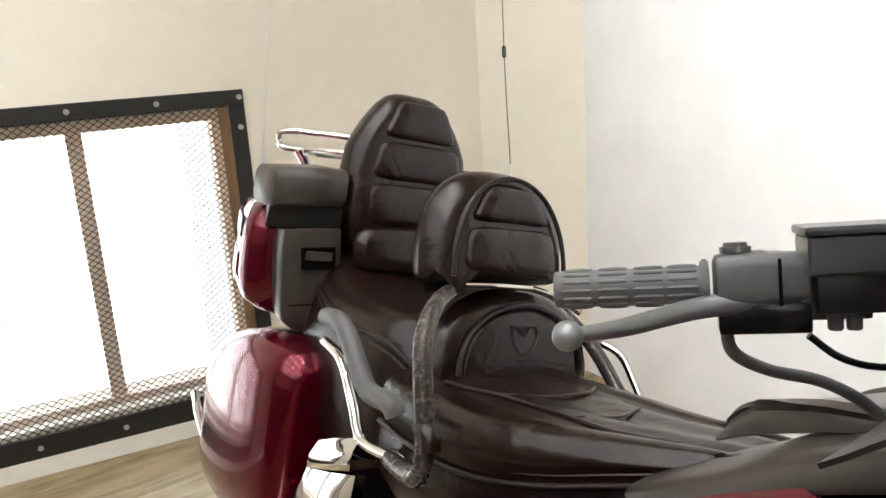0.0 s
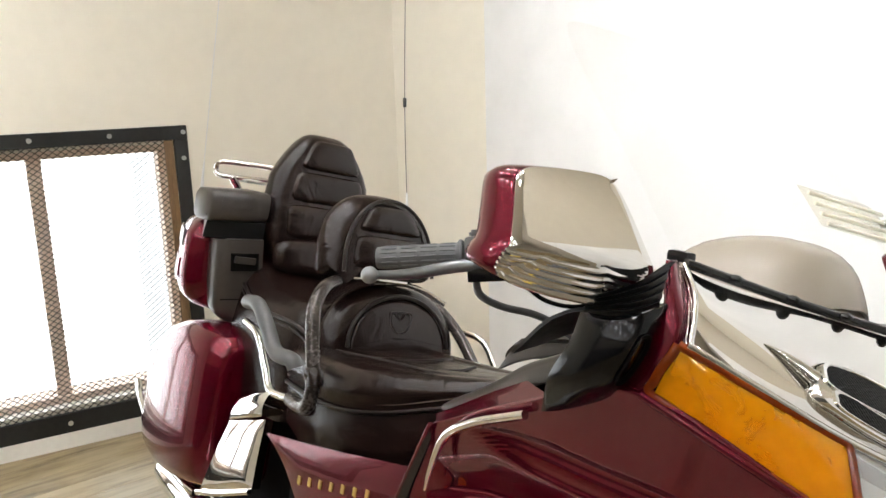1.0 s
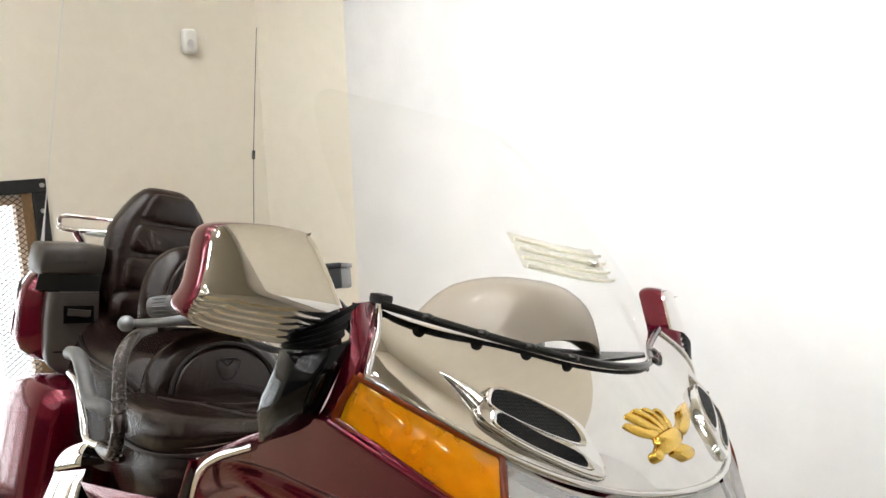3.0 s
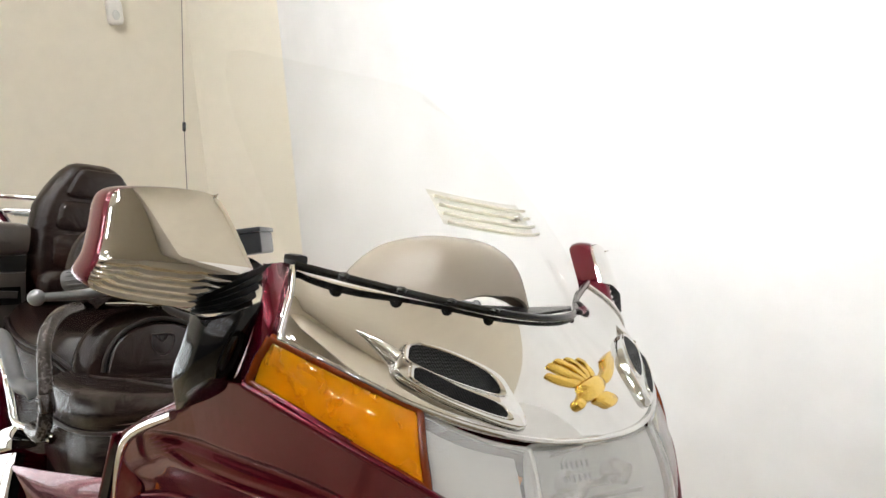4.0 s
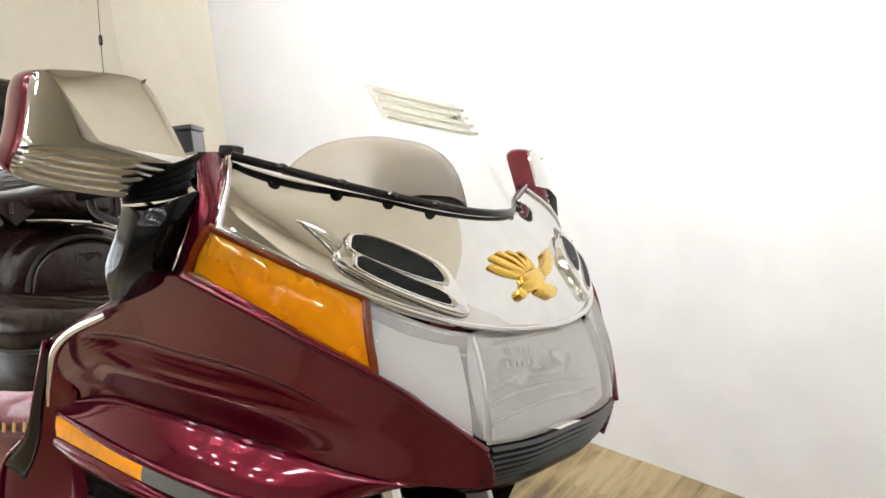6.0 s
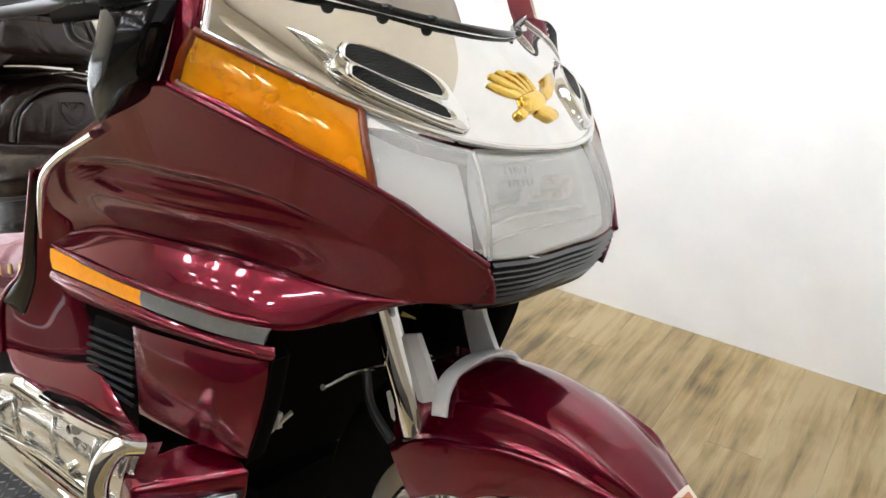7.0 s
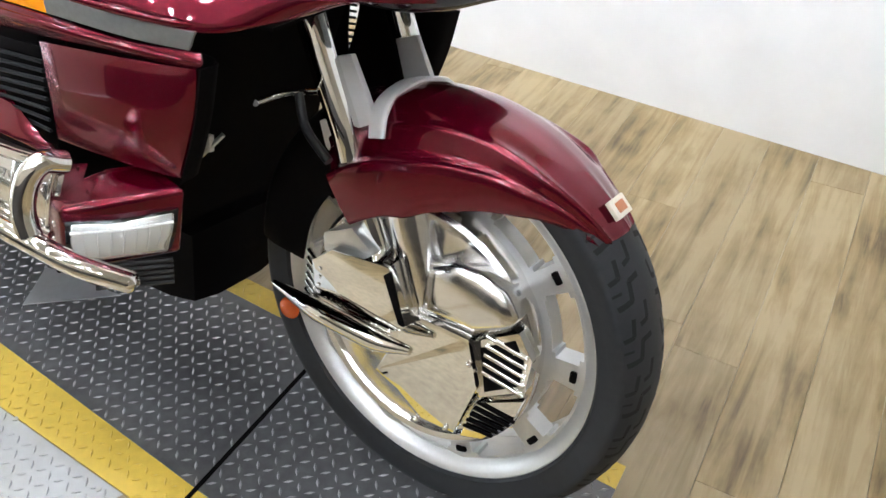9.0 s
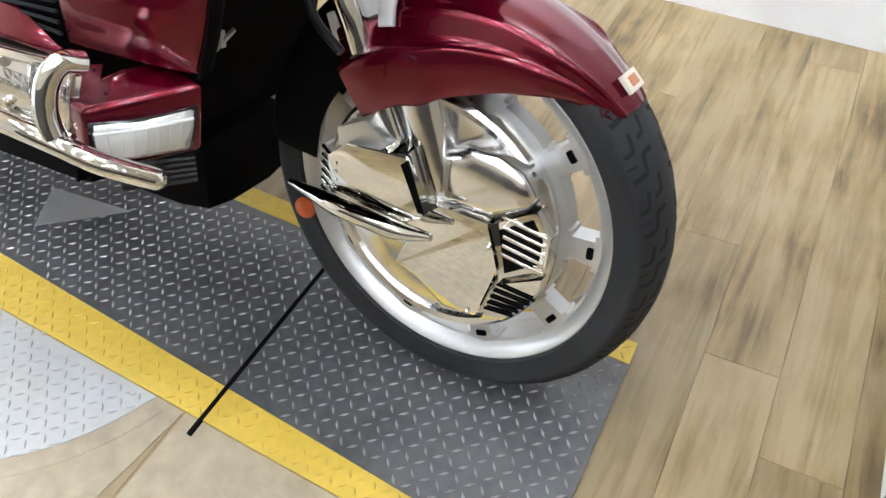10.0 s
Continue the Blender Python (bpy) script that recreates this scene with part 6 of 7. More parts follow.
ws = sheet("windscreen", scr, 0.003, screen, bike, "tall clear windscreen", 6, 6, (-0.6, 0, 0.9))
ws.visible_shadow = False
trim = [tuple(np.array(q) + np.array((0.005, 0, 0.000))) for q in base]
trim = trim + [(x, -y, z) for x, y, z in trim[-2::-1]]
st = tube("screen_trim", trim, 0.0048, gloss_black, bike, "black windscreen trim with fixing lugs", 8, 10)
for k in (3, 7, 11, 15, 33, 37):
    p = spline(trim, 8)[k]
    ball("lug", tuple(p + np.array((0.004, 0, 0.001))), 0.0058, gloss_black, st, "", (1.3, 1.3, 0.8))
rbox("screen_knob", (-0.014, -0.009, -0.008), (0.010, 0.008, 0.004), 0.006, plastic, st, "", Matrix.Translation((-0.244, -0.285, 1.076)))
# adjustable vent in the screen
vent = []
gs = surface(scr, 10, 10)
for u in np.linspace(9, 13, 5):
    vent.append([tuple(gs[int(u), j] + np.array((0.004, 0, 0.003))) for j in range(18, 43, 4)])
vn = sheet("screen_vent", vent, 0.003, vent_clear, bike, "yellowed clear plastic vent in the windscreen", 2, 3, (-0.6, 0, 0.9))
for u in (9, 10, 11, 12):
    tube("vent_rib", [tuple(gs[u, j] + np.array((0.008, 0, 0.004))) for j in range(18, 43, 4)], 0.0022, vent_plastic, vn, "", 3, 6)
ball("latch", tuple(gs[11, 34] + np.array((0.010, 0, 0.004))), 0.007, chrome, vn, "", (1.4, 1, 0.7))
# instrument hood behind the screen, lightened for the screen's reflection
rows = []
for x, w, top in ((-0.215, 0.165, 1.045), (-0.245, 0.165, 1.100), (-0.30, 0.160, 1.118), (-0.38, 0.150, 1.105), (-0.42, 0.145, 1.07)):
    rows.append([(x - 0.03 * abs(t) ** 2, 0.045 + w * 0.85 * t, top - 0.085 * abs(t) ** 3.5) for t in (-1, -0.85, -0.6, -0.3, 0, 0.3, 0.6, 0.85, 1)])
sheet("instrument_hood", rows, 0.006, hood_plastic, bike, "instrument hood behind the windscreen, the screen's haze painted into its colour", 4, 4, (-0.33, 0, 0.9))
sheet("cockpit_panel", [[(-0.20, -0.29, 1.04), (-0.20, 0, 1.02), (-0.20, 0.29, 1.04)], [(-0.36, -0.30, 1.00), (-0.36, 0, 1.02), (-0.36, 0.30, 1.00)], [(-0.46, -0.27, 0.93), (-0.46, 0, 0.99), (-0.46, 0.27, 0.93)]], 0.006, plastic, bike, "", 5, 6, (-0.3, 0, 0.7))

# handlebar
for s in (1, -1):
    F = lambda q: (q[0], q[1] * s, q[2])
    a, b = np.array(F((-0.639, -0.352, 1.0035))), np.array(F((-0.556, -0.287, 1.028)))
    d = (b - a) / np.linalg.norm(b - a)
    grip = tube("handgrip", [a, a + d * 0.004, a + (b - a) * 0.5, b - d * 0.004, b], 0.0140, grip_rubber, bike, "grey ribbed rubber handgrip", 3, 24, True, [0.9, 1, 1, 1, 0.97])
    side = np.cross(d, (0, 0, 1))
    side /= np.linalg.norm(side)
    upv = np.cross(side, d)
    for k in range(14):
        w = 2 * math.pi * k / 14
        o = (math.cos(w) * side + math.sin(w) * upv) * 0.0141
        for t in (0.06, 0.30, 0.54, 0.76):
            tube("grip_pad", [a + (b - a) * t + o, a + (b - a) * (t + 0.19) + o], 0.0016, grip_rubber, grip, "", 2, 6, True, [0.6, 1, 1, 1, 0.6])
    disc("grip_flange", tuple(b), d, 0.0185, 0.006, grip_rubber, grip, "", 24, 0.0015)
    upv = upv if upv[2] > 0 else -upv
    sw = loft("switch_housing", [squircle(b + d * t + upv * o, side, upv, k, k, 4.5, 28) for t, k, o in ((0.006, 0.014, 0.002), (0.008, 0.0175, 0.003), (0.012, 0.0185, 0.003), (0.040, 0.0190, 0.004), (0.044, 0.0178, 0.004), (0.050, 0.0178, 0.004), (0.068, 0.0165, 0.004), (0.072, 0.010, 0.004))], plastic_grey, bike, "grey switch housing", True, 40)
    disc("switch_button", tuple(b + d * 0.022 + upv * 0.0245), upv, 0.0110, 0.010, plastic_grey, sw, "", 20, 0.003)
    tube("seam", [b + d * 0.049 + side * 0.0212 + upv * q for q in (-0.015, 0.0, 0.018)], 0.0012, dark, sw, "", 3, 6)
    low_t = Matrix(((d[0], side[0], upv[0], b[0]), (d[1], side[1], upv[1], b[1]), (d[2], side[2], upv[2], b[2]), (0, 0, 0, 1)))
    rbox("switch_base", (0.008, -0.016, -0.036), (0.070, 0.014, -0.014), 0.004, gloss_black, sw, "", low_t, 2)
    rbox("switch_rocker", (-0.007, -0.003, -0.005), (0.007, 0.003, 0.005), 0.0015, gloss_black, sw, "", Matrix.Translation(b + d * 0.030 - side * 0.021 * s + upv * 0.004))
    pv = np.array(F((-0.505, -0.243, 1.033)))
    bl_ = np.array(F((-0.5526, -0.423, 0.991)))
    m1, m2 = np.array(F((-0.556, -0.365, 0.996))), np.array(F((-0.545, -0.300, 1.013)))
    lv = tube("brake_lever", [bl_, m1, m2, pv], 0.0085, lever_metal, bike, "grey worn metal lever with a ball end", 6, 14, True, [0.55, 0.78, 0.95, 1.20])
    ball("ball_end", tuple(bl_), 0.0100, lever_metal, lv)
    disc("pivot", tuple(pv + np.array((0, 0, 0.004))), (0, 0, 1), 0.012, 0.034, lever_metal, lv, "", 16, 0.003)
    q = b + d * 0.132 + upv * 0.020
    turn_ = Matrix(((d[0], side[0], upv[0], q[0]), (d[1], side[1], upv[1], q[1]), (d[2], side[2], upv[2], q[2]), (0, 0, 0, 1)))
    mc = rbox("fluid_reservoir", (-0.066, -0.030, -0.015), (0.036, 0.030, 0.013), 0.005, gloss_grey, bike, "dark grey brake fluid reservoir", turn_, 3)
    rbox("reservoir_lid", (-0.068, -0.032, 0.0125), (0.038, 0.032, 0.019), 0.003, gloss_grey, mc, "", turn_, 2)
    rbox("clamp", (-0.060, -0.022, -0.042), (-0.012, 0.022, -0.012), 0.005, plastic, mc, "", turn_, 2)
    rbox("lever_bracket", (-0.064, -0.034, -0.050), (-0.020, -0.006, -0.036), 0.004, plastic_grey, mc, "", turn_, 2)
    for t_ in (-0.046, -0.034):
        disc("bracket_screw", tuple(q + d * t_ + upv * -0.045), upv, 0.0055, 0.022, plastic_grey, mc, "", 10, 0.001)
    tube("handlebar", [b + d * 0.08, b + d * 0.14 + np.array((0.005, 0, -0.01)), (-0.47, 0.11 * s * -1, 1.0), (-0.42, 0.05 * -s, 0.96)], 0.0115, gloss_black, bike, "", 6, 12)
    tube("hose", [F((-0.549, -0.262, 1.000)), F((-0.543, -0.255, 0.980)), F((-0.530, -0.225, 0.969)), F((-0.510, -0.185, 0.965)), F((-0.490, -0.150, 0.952)), F((-0.460, -0.120, 0.926))], 0.0050, plastic_grey, bike, "black rubber cable", 6, 10)
    tube("hose", [F((-0.518, -0.200, 0.999)), F((-0.500, -0.180, 0.986)), F((-0.483, -0.150, 0.983)), F((-0.465, -0.120, 0.992))], 0.003, gloss_black, bike, "", 6, 8)

# ---- tank cover, seats and backrests ----
YS = 0.030  # the saddle's middle
near = [
    [(-0.692, -0.150, 0.778), (-0.590, -0.160, 0.826), (-0.522, -0.168, 0.864), (-0.449, -0.172, 0.899)],
    [(-0.705, -0.142, 0.783), (-0.598, -0.152, 0.840), (-0.531, -0.160, 0.883), (-0.456, -0.165, 0.921)],
    [(-0.716, -0.105, 0.788), (-0.618, -0.118, 0.844), (-0.550, -0.130, 0.890), (-0.471, -0.135, 0.929)],
]
mid_ = [(x - 0.02, 0.03, z + 0.004) for x, y, z in near[2]]
sheet("tank_cover", near + [mid_] + [[(x, 0.06 - y, z) for x, y, z in r] for r in near[::-1]], 0.006, brown_plastic, bike, "dark brown plastic tank cover", 5, 5, (-0.55, 0.03, 0.7))
lid = [
    [(-0.647, -0.095, 0.857), (-0.605, -0.100, 0.879), (-0.544, -0.100, 0.904), (-0.485, -0.100, 0.924)],
    [(-0.639, -0.090, 0.875), (-0.615, -0.092, 0.899), (-0.552, -0.092, 0.923), (-0.491, -0.092, 0.935)],
    [(-0.643, -0.070, 0.877), (-0.620, -0.075, 0.899), (-0.561, -0.075, 0.921), (-0.499, -0.075, 0.933)],
]
sheet("filler_lid", lid + [[(x, 0.06 - y, z) for x, y, z in r] for r in lid[::-1]], 0.006, brown_plastic, bike, "", 4, 4, (-0.5, 0.03, 0.7))
for s in (1, -1):
    F = lambda q: (q[0], q[1] * s, q[2])
    tp = sheet("tank_panel", [[F((-0.700, -0.156, 0.772)), F((-0.640, -0.164, 0.806)), F((-0.571, -0.172, 0.846)), F((-0.510, -0.178, 0.878))], [F((-0.636, -0.200, 0.737)), F((-0.532, -0.212, 0.802)), F((-0.434, -0.222, 0.856)), F((-0.390, -0.225, 0.871))], [F((-0.627, -0.225, 0.677)), F((-0.517, -0.232, 0.745)), F((-0.412, -0.240, 0.799)), F((-0.353, -0.245, 0.822))]], 0.006, red, bike, "", 6, 6, (-0.5, 0, 0.6))
    sheet("side_cover", [[F((-1.052, -0.238, 0.627)), F((-0.840, -0.240, 0.671)), F((-0.641, -0.243, 0.717))], [F((-0.979, -0.238, 0.598)), F((-0.790, -0.241, 0.630)), F((-0.612, -0.243, 0.668))], [F((-0.915, -0.234, 0.543)), F((-0.738, -0.237, 0.565)), F((-0.570, -0.239, 0.609))]], 0.006, red, bike, "", 5, 6, (-0.8, 0, 0.5))
    for k in range(7):
        q = np.array((-0.914, -0.239, 0.592)) * (1 - k / 6) + np.array((-0.720, -0.243, 0.645)) * (k / 6)
        rbox("lettering_bar", (-0.004, -0.001, -0.007), (0.004, 0.001, 0.007), 0.0005, gold_paint, bike, "gold bars of a maker's name", Matrix.Translation(F(tuple(q))))

# rider's saddle: broad cushion falling to skirts
rows = []
for x, w, top, pipe, low in ((-1.18, 0.170, 0.766, 0.690, 0.600), (-1.09, 0.184, 0.772, 0.693, 0.585), (-1.00, 0.190, 0.778, 0.698, 0.575), (-0.92, 0.182, 0.786, 0.709, 0.590), (-0.84, 0.160, 0.797, 0.731, 0.625), (-0.76, 0.132, 0.812, 0.762, 0.680), (-0.69, 0.108, 0.826, 0.790, 0.725), (-0.63, 0.085, 0.836, 0.812, 0.760)):
    half = ((0.90, low), (0.965, (low + pipe) / 2), (0.965, pipe - 0.006), (0.985, pipe + 0.010), (1.01, pipe * 0.55 + top * 0.45), (0.965, top - 0.016), (0.86, top - 0.003), (0.70, top + 0.001), (0.60, top - 0.005), (0.30, top + 0.003))
    rows.append([(x, YS - w * k, z) for k, z in half] + [(x, YS, top - 0.003)] + [(x, YS + w * k, z) for k, z in half[::-1]])
sad = sheet("saddle", rows, 0.02, leather, bike, "wrinkled dark brown leather saddle", 6, 4, (-0.9, 0, 0.6))
for j in (2, -3):
    line = [np.array(r[j]) + np.array((0, -0.003 if j > 0 else 0.003, 0.002)) for r in rows]
    tube("piping", line, 0.0038, piping, sad, "", 5, 8)
    tube("stitching", [q + np.array((0, 0.001 if j > 0 else -0.001, 0.014)) for q in line], 0.0014, thread, sad, "", 5, 6)


def saddle_top(x, y):
    """The saddle's upper side at a place of its plan."""
    xs_ = [r[0][0] for r in rows]
    ks = [(np.array(r[5:16])[:, 1], np.array(r[5:16])[:, 2]) for r in rows]
    zs_ = [float(np.interp(y, k[0], k[1])) for k in ks]
    return float(np.interp(x, xs_, zs_))


for path in (((-1.10, -0.085), (-1.055, -0.070), (-1.010, -0.055)), ((-1.010, -0.055), (-0.985, 0.020), (-0.975, 0.085), (-1.020, 0.150)), ((-1.010, -0.055), (-0.940, -0.050), (-0.880, -0.048)), ((-0.880, -0.048), (-0.860, 0.020), (-0.880, 0.085)), ((-0.880, -0.048), (-0.800, -0.052), (-0.720, -0.040))):
    tube("seam", [(x, y, saddle_top(x, y) + 0.0015) for x, y in path], 0.0026, piping, sad, "", 6, 6)

# rider's lumbar roll, an arch with an inset panel and an embossed crest
AX, UP, FW = np.array((0.0, 1.0, 0.0)), np.array((-0.22, 0, 0.975)), np.array((0.975, 0, 0.22))


def arch(name, c, half, high, depth, mtl, parent, label="", edge=0.5, crown=0.0, p=2.4, low=0.0):
    """An upright cushion, flat below and round above."""
    ring = []
    for k in range(40):
        w = 2 * math.pi * k / 40
        x, y = math.cos(w), math.sin(w)
        q = (abs(x) ** p + abs(y) ** p) ** (-1 / p)
        a, b = x * q, y * q
        if b < 0:
            q2 = (abs(x) ** 8 + abs(y) ** 8) ** (-1 / 8)
            a, b = x * q2, y * q2 * low
        ring.append((a * half, b * high))
    c, loops = np.array(c, float), []
    r = depth * edge
    st_ = [(-depth / 2 + r * (1 - math.cos(q)), -r * (1 - math.sin(q))) for q in np.linspace(0, math.pi / 2, 6)]
    st_ += [(-z, s2) for z, s2 in st_[::-1]]
    for z, s2 in st_:
        loops.append([c + AX * (a + s2 * np.sign(a) * min(1, abs(a) / half * 1.2)) + UP * (b + s2 * np.sign(b)) + FW * z for a, b in ring])
    f2 = loops[-1]
    m2 = np.mean(f2, axis=0)
    for k2 in (0.8, 0.5, 0.2):
        loops.append([m2 + (np.array(v2) - m2) * k2 + FW * crown * (1 - k2 * k2) for v2 in f2])
    return loft(name, loops, mtl, parent, label, True, 60)


lum_c = (-1.150, 0.075, 0.765)
lum = arch("lumbar_roll", lum_c, 0.172, 0.135, 0.075, leather, bike, "padded brown leather lumbar roll with an embossed crest", 0.5, 0.004, 2.3, 0.25)
inner = np.array(lum_c) + FW * 0.036
arch("inset_panel", tuple(inner), 0.122, 0.100, 0.022, leather, lum, "", 0.45, 0.006, 2.2, 0.22)
ringp = []
for k in range(25):
    w = math.pi * k / 24
    ringp.append(tuple(inner + FW * 0.008 + AX * (0.130 * math.cos(w)) + UP * (0.108 * math.sin(w))))
tube("piping", ringp, 0.0045, piping, lum, "", 3, 8)
cr = inner + FW * 0.0165 + UP * 0.055 - AX * 0.005
for pts in ([(-0.024, 0.018), (0.024, 0.018), (0.026, -0.002), (0.012, -0.022), (-0.010, -0.024), (-0.024, -0.004), (-0.024, 0.018)], [(-0.012, 0.016), (0, 0.004), (0.012, 0.016)]):
    tube("crest", [tuple(cr + AX * a + UP * b) for a, b in pts], 0.0018, piping, lum, "", 3, 6)

# rider's backrest pad on its chrome bracket
pc = (-1.155, 0.012, 0.990)
pad = arch("backrest_pad", (pc[0], pc[1], 0.935), 0.138, 0.150, 0.085, leather, bike, "padded brown leather rider backrest", 0.5, 0.006, 2.6, 0.18)
p0 = np.array((pc[0], pc[1] + 0.008, 0.935)) + FW * 0.043
for z0, z1, w0, w1 in ((-0.012, 0.058, 0.094, 0.084), (0.064, 0.120, 0.082, 0.050)):
    loops = []
    for k_, o in ((1.0, -0.006), (1.0, 0.002), (0.9, 0.008), (0.5, 0.010), (0.05, 0.011)):
        zc, hh = (z0 + z1) / 2, (z1 - z0) / 2
        loops.append([p0 + AX * (a_ * k_ * float(np.interp(b_, (-1, 1), (w0, w1)))) + UP * (zc + b_ * hh * k_) + FW * o for a_, b_ in [(q[0], q[1]) for q in squircle((0, 0, 0), (1, 0, 0), (0, 1, 0), 1, 1, 6, 32)]])
    loft("panel", loops, leather, pad, "", True, 60)
tube("piping", [tuple(p0 + AX * (0.112 * math.cos(w)) + UP * (-0.025 + 0.160 * math.sin(w) ** 0.8) + FW * 0.0005) for w in np.linspace(0.02, math.pi - 0.02, 23)], 0.004, piping, pad, "", 3, 8)
tube("bracket", [(-1.17, 0.06, 0.90), (-1.15, 0.09, 0.905), (-1.13, 0.14, 0.895), (-1.10, 0.175, 0.875)], 0.006, chrome, pad, "chrome bracket bar", 6, 10)
tube("bracket", [(-1.12, -0.06, 0.912), (-1.11, 0.0, 0.914), (-1.115, 0.07, 0.912)], 0.005, chrome, pad, "", 6, 10)

# passenger seat and its tall backrest
PY = 0.088
rows = []
for x, w, top, low in ((-1.19, 0.165, 0.815, 0.60), (-1.24, 0.185, 0.838, 0.58), (-1.34, 0.195, 0.842, 0.58), (-1.44, 0.190, 0.855, 0.60), (-1.52, 0.180, 0.885, 0.62)):
    rows.append([(x, PY - w * 1.06, low), (x, PY - w * 1.10, (low + top) / 2), (x, PY - w * 1.03, top - 0.05), (x, PY - w * 0.84, top - 0.008), (x, PY - w * 0.45, top), (x, PY, top - 0.004), (x, PY + w * 0.45, top), (x, PY + w * 0.84, top - 0.008), (x, PY + w * 1.03, top - 0.05), (x, PY + w * 1.10, (low + top) / 2), (x, PY + w * 1.06, low)])
ps = sheet("passenger_seat", rows, 0.02, leather, bike, "dark brown leather passenger seat", 5, 4, (-1.3, PY, 0.6))
for j, sg in ((2, -1), (8, 1)):
    tube("piping", [tuple(np.array(r[j]) + np.array((0, 0.002 * sg, 0.002))) for r in rows], 0.0045, piping, ps, "", 5, 8)
    tube("piping", [tuple(np.array(r[j]) + np.array((0, 0.003 * sg, -0.012))) for r in rows], 0.0025, piping, ps, "", 5, 6)
UP, FW = np.array((-0.12, 0, 0.993)), np.array((0.993, 0, 0.12))
bc = np.array((-1.545, PY + 0.005, 0.900))


def tall(v):
    return float(np.interp(v, (-1, -0.2, 0.35, 0.8, 1.0), (1.0, 1.0, 0.90, 0.62, 0.52)))


bk = pillow("passenger_backrest", bc + UP * 0.140, AX, UP, FW, 0.150, 0.170, 0.085, leather, bike, "tall padded brown leather passenger backrest", 4.5, 0.5, 40, 6, tall, 0.004)
for z0, z1, w0, w1 in ((0.040, 0.126, 0.112, 0.110), (0.131, 0.208, 0.108, 0.094), (0.213, 0.290, 0.090, 0.054)):
    loops = []
    for k_, o in ((1.0, 0.036), (1.0, 0.042), (0.95, 0.047), (0.85, 0.050), (0.5, 0.053), (0.05, 0.054)):
        zc, hh = (z0 + z1) / 2, (z1 - z0) / 2
        loops.append([bc + AX * (0.006 + q[0] * k_ * float(np.interp(q[1], (-1, 1), (w0, w1)))) + UP * (zc + q[1] * hh * k_) + FW * o for q in squircle((0, 0, 0), (1, 0, 0), (0, 1, 0), 1, 1, 7, 32)])
    loft("panel", loops, leather, bk, "", True, 60)
arm_ = pillow("backrest_wing", bc + UP * 0.10 + AX * 0.150 + FW * 0.01, AX, UP, FW, 0.040, 0.075, 0.05, leather, bk, "", 4, 0.5, 28, 5)
pillow("cushion_front", (-1.475, PY + 0.010, 0.905), AX, UP, FW, 0.150, 0.045, 0.05, leather, bk, "", 4, 0.5, 32, 5)

